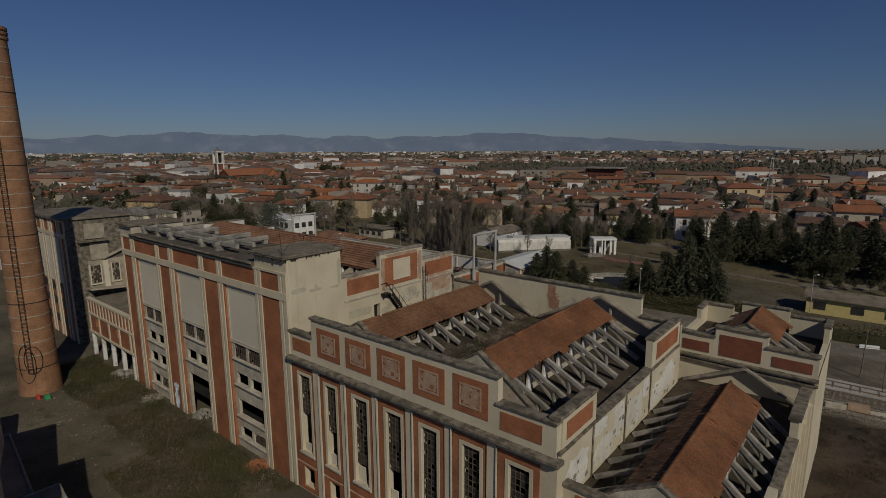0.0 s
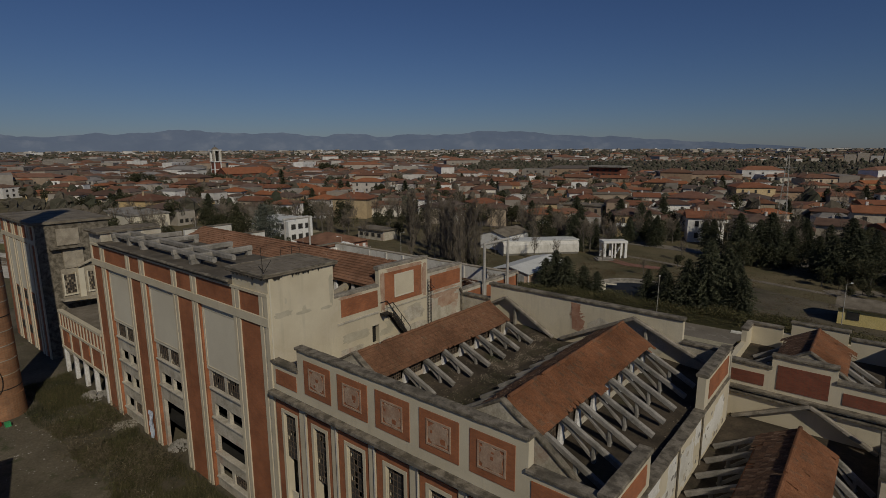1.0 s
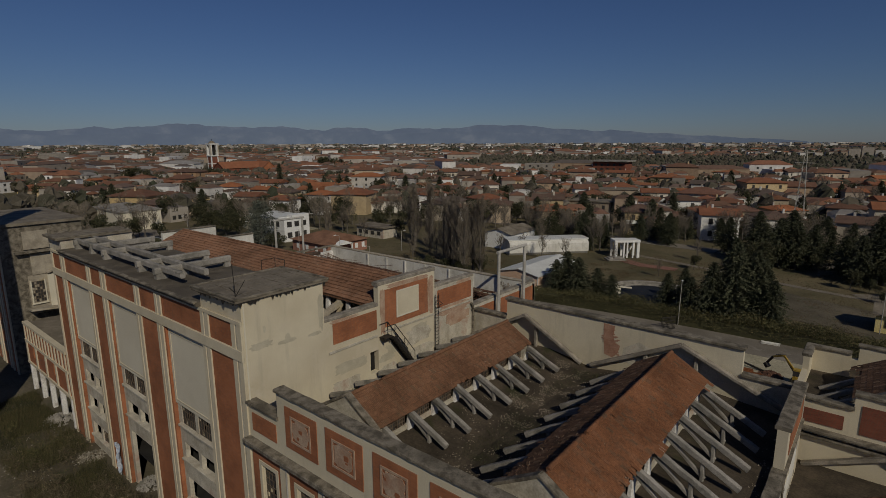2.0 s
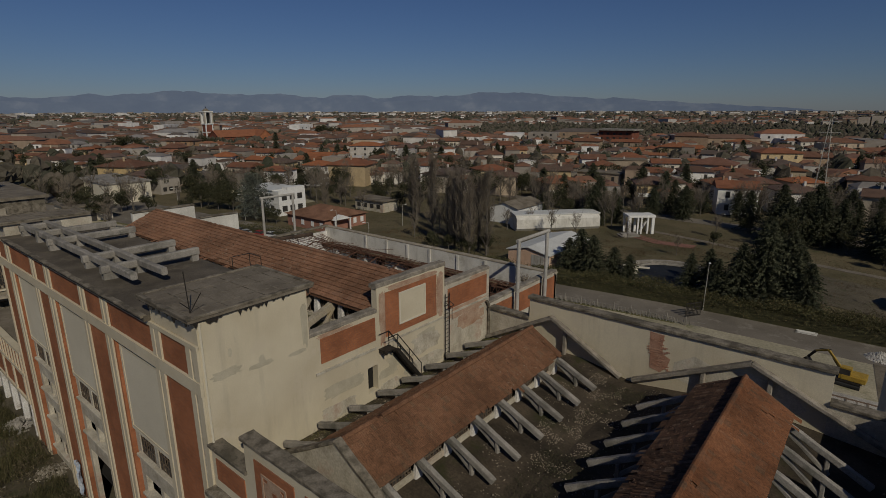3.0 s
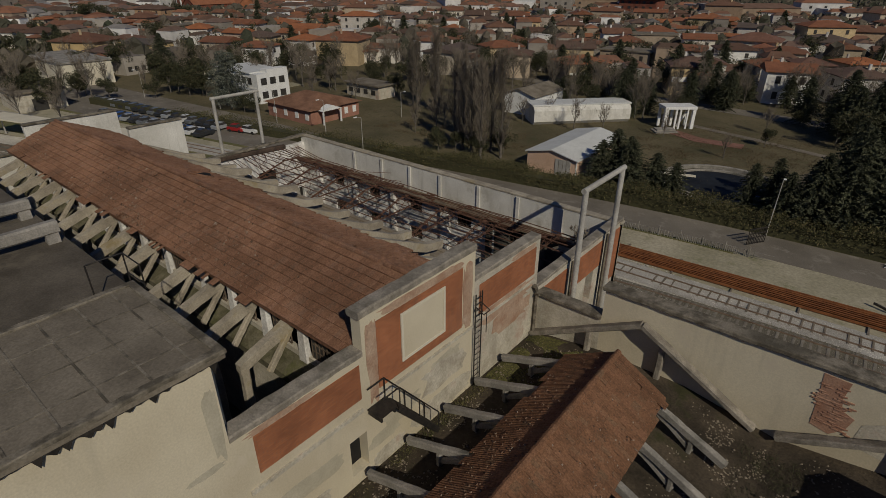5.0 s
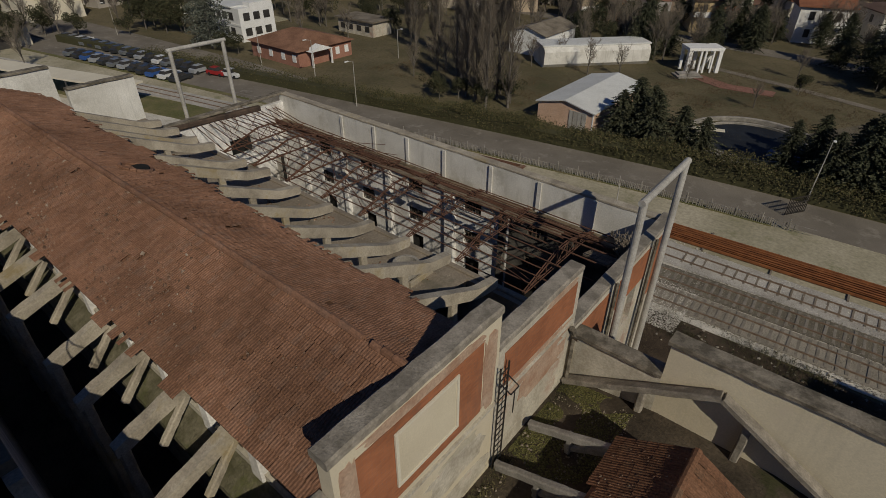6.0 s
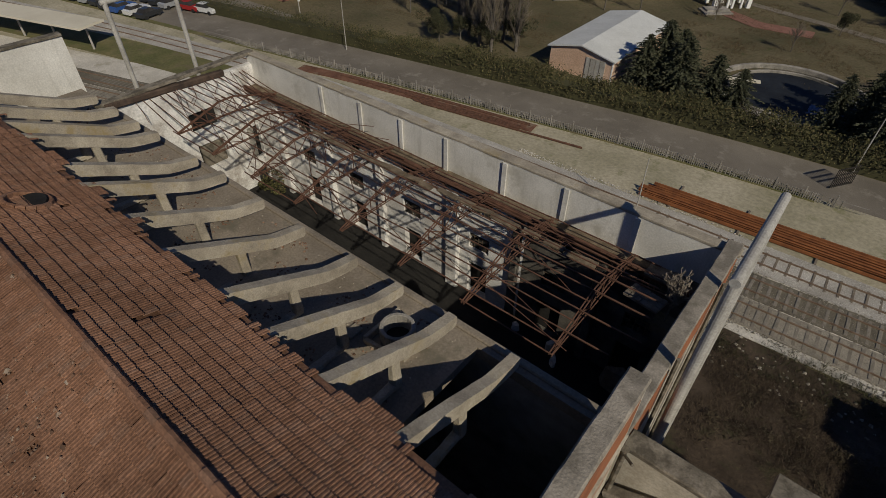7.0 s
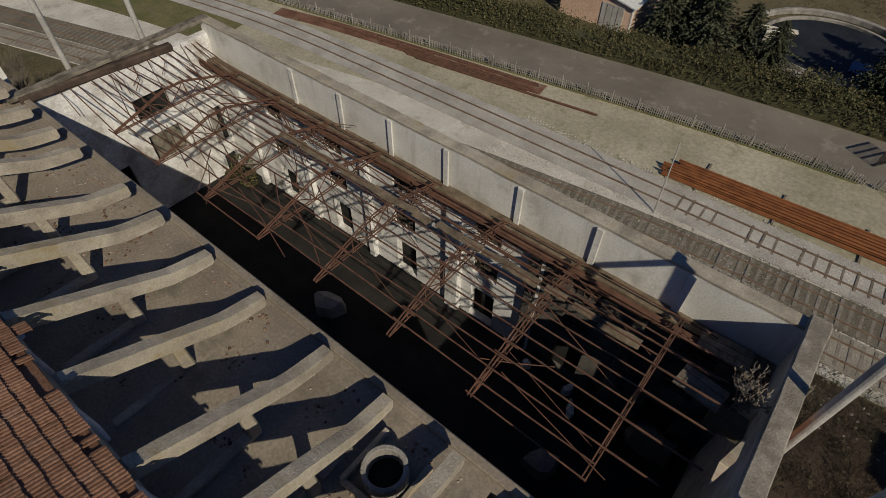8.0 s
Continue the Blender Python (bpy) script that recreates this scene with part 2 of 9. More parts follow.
FAR_WALL = varied("far_walls", ((0.0, (0.18, 0.155, 0.13)), (0.28, (0.40, 0.36, 0.31)), (0.45, (0.28, 0.20, 0.135)), (0.64, (0.46, 0.43, 0.39)), (0.82, (0.82, 0.80, 0.77)), (1.0, (0.16, 0.135, 0.115))), 0.9, 0.3, 0.0, 0.3)
FAR_ROOF = varied("far_roofs", ((0.0, (0.10, 0.068, 0.05)), (0.3, (0.22, 0.105, 0.062)), (0.5, (0.13, 0.09, 0.07)), (0.75, (0.30, 0.13, 0.07)), (0.9, (0.12, 0.105, 0.095)), (1.0, (0.30, 0.28, 0.265))), 0.9, 0.3, 0.0, 0.3)
PANE = surface("dark_glass", (0.03, 0.028, 0.026), (0.06, 0.055, 0.05), 0.4, 3, 0.45, bump=0.02)
WHITE_PAINT = surface("white_paint", (0.72, 0.71, 0.68), (0.80, 0.79, 0.76), 0.6, 9, 0.7, bump=0.1, depth=0.01)
ORANGE_WALL = surface("salmon_wall", (0.58, 0.385, 0.265), (0.67, 0.465, 0.34), 0.5, 8, 0.9, bump=0.1, depth=0.01)
YELLOW_WALL = surface("yellow_wall", (0.62, 0.50, 0.20), (0.68, 0.56, 0.26), 0.5, 8, 0.9, bump=0.1, depth=0.01)
HOUSE_RED = surface("red_cladding", (0.30, 0.145, 0.10), (0.37, 0.19, 0.135), 0.5, 8, 0.9, bump=0.1, depth=0.01)
SHEET = surface("white_sheet_roof", (0.58, 0.58, 0.55), (0.66, 0.66, 0.63), 0.4, 8, 0.6, bump=0.1, depth=0.01)
WATER_DARK = surface("dark_tank_bottom", (0.010, 0.012, 0.016), (0.02, 0.024, 0.03), 0.3, 2, 0.75, bump=0.1)
RUBBER = surface("rubber", (0.02, 0.02, 0.02), (0.035, 0.035, 0.035), 2, 20, 0.8, bump=0.1, depth=0.01)
DIGGER_PAINT = surface("yellow_machine_paint", (0.34, 0.21, 0.03), (0.42, 0.28, 0.05), 1.5, 12, 0.5, bump=0.1, depth=0.01)
CAR_PAINTS = [surface("car_paint", c, tuple(v * 1.1 for v in c), 1, 9, 0.3, 0.1, bump=0.0) for c in ((0.65, 0.65, 0.64), (0.04, 0.042, 0.045), (0.16, 0.17, 0.18), (0.36, 0.03, 0.03), (0.04, 0.10, 0.30), (0.34, 0.35, 0.36))]


# ---- mesh tools ----
class Shape:
    """Collects boxes, beams and plates and turns them into one mesh."""

    def __init__(self):
        self.verts, self.faces = [], []

    def add(self, verts, faces):
        base = len(self.verts)
        self.verts += [tuple(v) for v in verts]
        self.faces += [tuple(base + i for i in f) for f in faces]
        return self

    def box(self, x0, x1, y0, y1, z0, z1, tilt=None):
        corners = [(x, y, z) for x in (x0, x1) for y in (y0, y1) for z in (z0, z1)]
        if tilt:
            corners = [tilt @ Vector(c) for c in corners]
        return self.add(corners, [(0, 1, 3, 2), (4, 6, 7, 5), (0, 4, 5, 1), (2, 3, 7, 6), (0, 2, 6, 4), (1, 5, 7, 3)])

    def beam(self, p, q, w, h, up=(0, 0, 1), worn=0.18, taper=1.0):
        """A bar from p to q with chamfered edges, w wide and h deep."""
        p, q = Vector(p), Vector(q)
        ahead = (q - p).normalized()
        side = ahead.cross(Vector(up))
        side = side.normalized() if side.length > 1e-4 else Vector((1, 0, 0))
        top = side.cross(ahead)
        c = worn * min(w, h)
        ring = [(w / 2, h / 2 - c), (w / 2 - c, h / 2), (-w / 2 + c, h / 2), (-w / 2, h / 2 - c), (-w / 2, -h / 2 + c), (-w / 2 + c, -h / 2), (w / 2 - c, -h / 2), (w / 2, -h / 2 + c)]
        verts = [p + side * a + top * b for a, b in ring] + [q + side * a * taper + top * b * taper for a, b in ring]
        faces = [(i, i + 8, (i + 1) % 8 + 8, (i + 1) % 8) for i in range(8)] + [tuple(range(8)), tuple(reversed(range(8, 16)))]
        return self.add(verts, faces)

    def rod(self, p, q, r, sides=6, taper=1.0):
        p, q = Vector(p), Vector(q)
        ahead = (q - p).normalized()
        side = ahead.cross(Vector((0, 0, 1)) if abs(ahead.z) < 0.95 else Vector((1, 0, 0))).normalized()
        top = side.cross(ahead)
        ring = [(math.cos(2 * math.pi * i / sides), math.sin(2 * math.pi * i / sides)) for i in range(sides)]
        verts = [p + (side * a + top * b) * r for a, b in ring] + [q + (side * a + top * b) * r * taper for a, b in ring]
        faces = [(i, i + sides, (i + 1) % sides + sides, (i + 1) % sides) for i in range(sides)]
        return self.add(verts, faces + [tuple(range(sides)), tuple(reversed(range(sides, 2 * sides)))])

    def prism(self, outline, axis, a, b):
        """An outline in the plane across axis, drawn out from a to b."""
        put = {"x": lambda u, v, w: (w, u, v), "y": lambda u, v, w: (u, w, v), "z": lambda u, v, w: (u, v, w)}[axis]
        n = len(outline)
        verts = [put(u, v, a) for u, v in outline] + [put(u, v, b) for u, v in outline]
        return self.add(verts, [(i, (i + 1) % n, (i + 1) % n + n, i + n) for i in range(n)] + [tuple(reversed(range(n))), tuple(range(n, 2 * n))])

    def wall(self, axis, at, thick, a0, a1, z0, z1, gaps=()):
        """A wall along axis with rectangular openings (a0, a1, z0, z1), from at to at + thick."""
        edges = sorted({a0, a1, *(min(max(v, a0), a1) for g in gaps for v in g[:2])})
        levels = sorted({z0, z1, *(min(max(v, z0), z1) for g in gaps for v in g[2:])})
        for left, right in zip(edges, edges[1:]):
            for low, high in zip(levels, levels[1:]):
                u, v = (left + right) / 2, (low + high) / 2
                if not any(g[0] < u < g[1] and g[2] < v < g[3] for g in gaps):
                    span = (left, right, at, at + thick) if axis == "x" else (at, at + thick, left, right)
                    self.box(*span, low, high)
        return self

    def strip(self, xs, ys, half, z0, z1, shift=0.0):
        """A band that follows a line over the ground."""
        left, right = [], []
        for i in range(len(xs)):
            j, k = max(i - 1, 0), min(i + 1, len(xs) - 1)
            way = Vector((xs[k] - xs[j], ys[k] - ys[j], 0)).normalized()
            side = Vector((-way.y, way.x, 0))
            here = Vector((xs[i], ys[i], 0)) + side * shift
            left.append(here + side * half)
            right.append(here - side * half)
        n = len(xs)
        verts = [(*v.xy, z1) for v in left] + [(*v.xy, z1) for v in right] + [(*v.xy, z0) for v in left] + [(*v.xy, z0) for v in right]
        faces = []
        for i in range(n - 1):
            faces += [(i, i + n, i + 1 + n, i + 1), (i, i + 1, i + 1 + 2 * n, i + 2 * n), (i + n, i + 3 * n, i + 1 + 3 * n, i + 1 + n)]
        return self.add(verts, faces)

    def mesh(self, name, material):
        data = bpy.data.meshes.new(name)
        data.from_pydata(self.verts, [], self.faces)
        data.materials.append(material)
        work = bmesh.new()
        work.from_mesh(data)
        bmesh.ops.remove_doubles(work, verts=work.verts, dist=1e-4)
        twice = {}
        for f in work.faces:
            twice.setdefault(tuple(sorted(v.index for v in f.verts)), []).append(f)
        bmesh.ops.delete(work, geom=[f for same in twice.values() if len(same) > 1 for f in same], context="FACES")
        bmesh.ops.recalc_face_normals(work, faces=work.faces)
        work.to_mesh(data)
        work.free()
        return data


def thing(name, label, category, group="", kind="", at=(0, 0, 0)):
    made = new(name)
    made.empty_display_size = 0.3
    made.matrix_basis = Matrix.Translation(at)
    return tagged(made, label, category, group, kind)


def roughen(data, step, depth):
    """Chips and wavers the edges of a long concrete piece."""
    work = bmesh.new()
    work.from_mesh(data)
    for _ in range(6):
        long = [e for e in work.edges if e.calc_length() > step]
        if not long:
            break
        bmesh.ops.subdivide_edges(work, edges=long, cuts=1, use_grid_fill=True)
    for v in work.verts:
        p = v.co
        v.co = p + Vector((noise.noise(p * 1.3), noise.noise(p * 1.3 + Vector((9, 3, 1))), noise.noise(p * 1.3 + Vector((2, 7, 5))))) * depth + Vector((noise.noise(p * 4.1), noise.noise(p * 4.1 + Vector((5, 5, 5))), noise.noise(p * 4.1 + Vector((1, 8, 3))))) * depth * 0.7
    work.to_mesh(data)
    work.free()
    return data


WORN_PARTS = {"coping": (0.55, 0.022), "cornice": (0.55, 0.02), "roof_edge": (0.55, 0.025), "gable_coping": (0.5, 0.018), "gable_frame": (0.6, 0.02), "roof_beam": (0.5, 0.022), "ledge": (0.6, 0.016), "sill": (0.5, 0.015), "edge_beam": (0.5, 0.02), "gable_post": (0.5, 0.015)}


def part(name, shape, material, parent, label=""):
    data = shape.mesh(name, material) if isinstance(shape, Shape) else shape
    if isinstance(shape, Shape) and name in WORN_PARTS:
        roughen(data, *WORN_PARTS[name])
    made = new(name, data)
    made.parent = parent
    if parent.parent is None:
        made.matrix_parent_inverse = parent.matrix_basis.inverted()
    if label:
        tagged(made, label)
    return made


def split(name, boxes, material, parent, label=""):
    for b in boxes:
        part(name, Shape().box(*b), material, parent, label)


def solid(name, shape, material, label, category, group="", kind=""):
    return tagged(new(name, shape.mesh(name, material)), label, category, group, kind)


def flat_mesh(name, verts, faces, material):
    """For large amounts of small pieces: no clean-up."""
    data = bpy.data.meshes.new(name)
    data.from_pydata(verts, [], faces)
    data.materials.append(material)
    return data


# ---- buildings ----

rng = random.Random(7)

# Roof tiles: a flat pan with a raised rib, lower edge lifted over the next course.
TW, TL = 0.2, 0.37


def tile_shape(lift=0.06):
    prof = [(0.0, 0.0), (0.012, 0.016), (0.05, 0.018), (0.062, 0.0), (0.1, 0.0), (0.112, 0.014), (0.15, 0.016), (0.162, 0.0), (TW, 0.0)]
    n = len(prof)
    verts = [(a, 0.0, b + 0.004) for a, b in prof] + [(a, -TL - 0.03, b + lift) for a, b in prof] + [(a, -TL - 0.03, -0.01) for a, b in (prof[0], prof[-1])]
    faces = [(i, i + n, i + n + 1, i + 1) for i in range(n - 1)] + [(n, 2 * n, 2 * n + 1, *range(2 * n - 1, n, -1))]
    return verts, faces


def tile_slope(parent, start, along, down, length, fall, material, keep=0, name="tile", gone=0.004, seed=1, lift=0.06, fray=0.1):
    """Courses of tiles on a slope: start is its upper corner, along and down its two ways. The first 'keep' columns' tiles are single pieces."""
    r = random.Random(seed)
    along, down = Vector(along).normalized(), Vector(down).normalized()
    out = down.cross(along) if down.cross(along).z > 0 else along.cross(down)
    # columns must run so that the tile's own axes stay right-handed
    across = along if along.cross(-down).dot(out) > 0 else -along
    first = Vector(start) if across == along else Vector(start) + along * length
    base = Matrix((across, -down, out)).transposed().to_4x4()
    tv, tf = tile_shape(lift)
    tv = [Vector(v) for v in tv]
    columns, rows = int(length / TW), max(1, round(fall / TL))
    near = range(columns) if across == along else range(columns - 1, -1, -1)
    single = flat_mesh(name, [tuple(v) for v in tv], tf, material)
    verts, faces, made = [], [], 0
    for n, c in enumerate(near):
        sag = 0.02 * math.sin(c * 0.05 + seed) + 0.008 * math.sin(c * 0.17)
        frayed = noise.noise((c * 0.13, seed * 1.7, 0.5)) + r.uniform(-0.25, 0.25)
        for k in range(rows + (1 if frayed > 0.5 - fray else 0)):
            if r.random() < gone or k >= rows - 1 and frayed < fray - 0.58:
                continue
            m = Matrix.Translation(first + across * (c * TW + r.uniform(-0.008, 0.008)) + down * (k * TL + r.uniform(-0.012, 0.012)) + out * (0.02 + sag + r.uniform(0, 0.008))) @ base @ Matrix.Rotation(r.gauss(0, 0.014), 4, "Z") @ Matrix.Rotation(r.gauss(0, 0.012), 4, "X")
            if made < keep:
                one = new(name, single)
                one.parent, one.matrix_basis = parent, m
                made += 1
            else:
                at = len(verts)
                verts += [tuple(m @ v) for v in tv]
                faces += [tuple(at + i for i in f) for f in tf]
    rest = new("tiles", flat_mesh("tiles", verts, faces, material))
    rest.parent = parent
    tagged(rest, kind="stuff")


def ridge_caps(parent, p, q, material, seed=3):
    r = random.Random(seed)
    p, q = Vector(p), Vector(q)
    way, n = (q - p).normalized(), int((q - p).length / 0.4)
    cap = Shape().rod((0, 0, 0.01), (0.46, 0, 0.04), 0.115, 8, 1.12).mesh("ridge_cap", material)
    turn = way.to_track_quat("X", "Z").to_matrix().to_4x4()
    for i in range(n):
        if r.random() > 0.03:
            one = new("ridge_cap", cap)
            one.parent, one.matrix_basis = parent, Matrix.Translation(p + way * (i * 0.4) + Vector((0, 0, r.uniform(-0.01, 0.02)))) @ turn


def grid_window(width, height, columns, rows, bar=0.045, depth=0.06, seed=0, broken=0.25):
    """Meshes of a steel-barred window, its lower left corner at the origin, in the plane of x and z."""
    r = random.Random(seed)
    cw, ch, h = width / columns, height / rows, bar / 2
    cells = [(i * cw + h, (i + 1) * cw - h, k * ch + h, (k + 1) * ch - h) for i in range(columns) for k in range(rows)]
    bars = Shape().wall("x", 0, depth, 0, width, 0, height, cells)
    panes = Shape().wall("x", depth * 0.4, depth * 0.15, 0.01, width - 0.01, 0.01, height - 0.01, [c for c in cells if r.random() < broken])
    return bars, panes


WINDOW_MESHES = {}


def put_window(parent, kind, m, width, height, columns, rows, seed=0, broken=0.25, name="window"):
    if kind not in WINDOW_MESHES:
        bars, panes = grid_window(width, height, columns, rows, seed=seed, broken=broken)
        WINDOW_MESHES[kind] = (bars.mesh("window", BAR_PAINT), panes.mesh("pane", PANE))
    bars, panes = WINDOW_MESHES[kind]
    made = new(name, bars)
    made.parent, made.matrix_basis = parent, m
    if parent.parent is None:
        made.matrix_parent_inverse = parent.matrix_basis.inverted()
    glass = new("pane", panes)
    glass.parent = made
    return made


FACE_X = Matrix.Rotation(radians(90), 4, "Z")


def panel_frame(shape, axis, at, thick, a0, a1, z0, z1, w):
    """A raised border round a panel."""
    for g in ((a0, a1, z0, z0 + w), (a0, a1, z1 - w, z1), (a0, a0 + w, z0 + w, z1 - w), (a1 - w, a1, z0 + w, z1 - w)):
        if axis == "x":
            shape.box(g[0], g[1], at, at + thick, g[2], g[3])
        else:
            shape.box(at, at + thick, g[0], g[1], g[2], g[3])


# ---- boiler house: the tall block ----
boiler = thing("boiler_house", "derelict tall brick and cream plaster boiler house", "building", at=(-55, 28, 0))
BAYS = [(-68.6, -63.2), (-58.6, -53.0), (-48.3, -42.8)]
PIERS = [(-72.4, -68.6), (-63.2, -58.6), (-53.0, -48.3), (-42.8, -38.5)]
for x0, x1 in PIERS:
    part("wall", Shape().box(x0, x1, 25.0, 25.6, 0, 19.3), BRICK, boiler, "red brick pier wall")
rows_of = {0: [(9.5, 11.0), (6.8, 8.0), (4.1, 5.4), (1.3, 2.6)], 1: [(9.5, 11.0), (6.8, 8.0)], 2: [(9.5, 11.0), (6.8, 8.0), (3.5, 5.2), (1.2, 2.35)]}
for b, (x0, x1) in enumerate(BAYS):
    mid = (x0 + x1) / 2
    halves = [(x0 + 0.55, mid - 0.2), (mid + 0.2, x1 - 0.45)]
    gaps = [(u, v, z0, z1) for z0, z1 in rows_of[b] for u, v in halves]
    if b == 1:
        gaps.append((x0 + 0.5, x1 - 0.3, 0, 5.2))
    if b == 2:
        gaps = [g for g in gaps if g[2] != 3.5] + [(halves[0][0], halves[1][1], 3.5, 5.2)]
    part("wall", Shape().wall("x", 25.28, 0.32, x0, x1, 0, 11.05, gaps), CREAM_WORN, boiler, "cracked plaster window bay")
    part("lintel", Shape().box(x0, x1, 25.28, 25.6, 16.75, 17.0), CREAM_WORN, boiler)
    part("upper_panel", Shape().box(x0 + 0.02, x1 - 0.02, 25.16, 25.6, 11.05, 16.75), PANEL, boiler, "blank pale blocked-up panel")
    moulding = Shape()
    panel_frame(moulding, "x", 25.12, 0.05, x0 + 0.25, x1 - 0.25, 11.3, 16.5, 0.1)
    part("moulding", moulding, CREAM, boiler)
    for z0, z1 in rows_of[b]:
        part("sill", Shape().beam((x0 + 0.3, 25.2, z0 - 0.1), (x1 - 0.2, 25.2, z0 - 0.1), 0.3, 0.2), CREAM_WORN, boiler)
    for u, v in halves:
        put_window(boiler, "boiler%d" % b, Matrix.Translation((u, 25.34, 9.5)), v - u, 1.5, 6, 3, b, 0.35)
    if b != 1:
        put_window(boiler, "boilerlow%d" % b, Matrix.Translation((halves[1][0], 25.4, 1.3)), halves[1][1] - halves[1][0], 1.0, 6, 3, b, 0.6)
for x0, x1 in [(-69.8, -68.7), (-62.95, -62.1), (-59.75, -58.7), (-52.95, -52.1), (-49.4, -48.5), (-42.75, -41.8), (-39.1, -38.02), (-72.4, -72.05)]:
    w = (x1 - x0) * 0.38
    for a, b in ((x0, x0 + w), (x1 - w, x1)):
        split("pilaster_strip", [(a, b, 24.9, 25.02, 0, 16.9), (a, b, 24.9, 25.02, 17.55, 19.1)], CREAM, boiler)
    split("pilaster_strip", [(x0 + w, x1 - w, 24.95, 25.01, 0, 16.9), (x0 + w, x1 - w, 24.95, 25.01, 17.55, 19.1)], CREAM_WORN, boiler)
part("band", Shape().box(-72.42, -38.0, 24.86, 25.01, 16.9, 17.55), CREAM, boiler, "cream plaster band")
part("band", Shape().box(-72.42, -38.0, 24.88, 25.01, 19.1, 19.32), CREAM, boiler, "cream plaster band")
for x0, x1 in BAYS:
    part("frieze", Shape().box(x0, x1, 25.02, 25.6, 17.0, 19.3), BRICK, boiler, "red brick frieze")
part("wall", Shape().box(-38.5, -38.0, 25.0, 30.75, 0, 20.5), CREAM, boiler, "blank cream plastered end wall")
split("wall", [(-42.75, -38.5, 25.02, 25.6, 19.32, 20.5), (-42.75, -42.4, 25.6, 31.0, 19.32, 20.5), (-42.4, -38.5, 30.75, 31.0, 15, 20.5)], CREAM, boiler, "stair tower wall")
def ragged(y0, y1, z0, z1, seed, thick=0.006, at=-38.0):
    """A thin plaster repair with an uneven outline on a wall that faces east."""
    r = random.Random(seed)
    n = 22
    ring = []
    for k in range(n):
        a = 2 * math.pi * k / n
        g = r.uniform(0.72, 1.05)
        ring.append(((y0 + y1) / 2 + (y1 - y0) / 2 * g * math.copysign(abs(math.cos(a)) ** 0.6, math.cos(a)), (z0 + z1) / 2 + (z1 - z0) / 2 * g * math.copysign(abs(math.sin(a)) ** 0.6, math.sin(a))))
    return Shape().prism(ring, "x", at, at + thick)


for n, box in enumerate(((25.3, 26.95, 17.35, 17.85), (27.2, 28.65, 17.2, 17.5), (27.75, 28.15, 17.3, 17.85), (29.4, 30.6, 17.1, 17.35), (30.3, 30.72, 17.2, 20.1), (26.3, 26.5, 18.3, 18.8))):
    part("plaster_patch", ragged(*box, 40 + n, 0.005 + 0.002 * (n % 3)), PATCH, boiler, "grey plaster repair")
for n, box in enumerate(((31.2, 34.6, 13.6, 14.5), (35.5, 37.2, 13.2, 13.9), (36.2, 38.4, 13.6, 14.6), (39.0, 41.0, 14.4, 15.3))):
    part("plaster_patch", ragged(*box, 60 + n, 0.0045 + 0.0015 * n), PATCH, boiler, "grey plaster repair")
split("wall", [(-72.7, -72.4, 25.0, 31.6, 0, 20.5), (-72.4, -69.3, 25.02, 25.4, 19.32, 20.5), (-69.6, -69.3, 25.4, 31.2, 19.32, 20.5), (-72.4, -69.6, 30.9, 31.2, 19.32, 20.5)], CREAM_WORN, boiler)
part("rear_wall", Shape().box(-72.4, -42.4, 31.3, 31.6, 0, 19.34), CONCRETE, boiler)
# storeys and inner wall carry the rooms' shade in their near-black colour
for z in (2.9, 5.9, 9.0, 12.0):
    part("storey", Shape().box(-72.3, -38.6, 25.7, 31.2, z - 0.2, z), INTERIOR_SHADE, boiler, "concrete floor inside, painted near black as shade")
part("inner_wall", Shape().box(-72.3, -38.6, 29.5, 29.8, 0, 12), INTERIOR_SHADE, boiler, "inner wall painted near black as shade")
part("roof_slab", Shape().box(-69.3, -42.75, 24.7, 31.6, 19.34, 19.62), FELT_DARK, boiler, "flat felted roof")
part("roof_edge", Shape().beam((-69.2, 24.72, 19.6), (-42.8, 24.72, 19.6), 0.3, 0.14), COPING, boiler, "cracked dark roof edge")
for x0, x1 in ((-43.05, -37.86), (-72.95, -69.1)):
    part("tower_roof", Shape().box(x0, x1, 24.62, 31.12, 20.5, 20.7), FELT, boiler, "flat tower roof with felt joints")
    edge = Shape()
    edge.beam((x0, 24.7, 20.69), (x1, 24.7, 20.69), 0.24, 0.13).beam((x0, 31.06, 20.69), (x1, 31.06, 20.69), 0.24, 0.13)
    edge.beam((x0 + 0.1, 24.62, 20.69), (x0 + 0.1, 31.12, 20.69), 0.24, 0.13).beam((x1 - 0.1, 24.62, 20.69), (x1 - 0.1, 31.12, 20.69), 0.24, 0.13)
    part("roof_edge", edge, COPING, boiler)
    seams = Shape()
    for k in range(1, 7):
        seams.box(x0 + 0.2, x1 - 0.2, 24.7 + k * 0.95, 24.76 + k * 0.95, 20.699, 20.712)
    for k in range(1, 4):
        seams.box(x0 + 0.2 + k * (x1 - x0) / 4, x0 + 0.26 + k * (x1 - x0) / 4, 24.8, 31.0, 20.699, 20.71)
    part("felt_seam", seams, COPING, boiler)
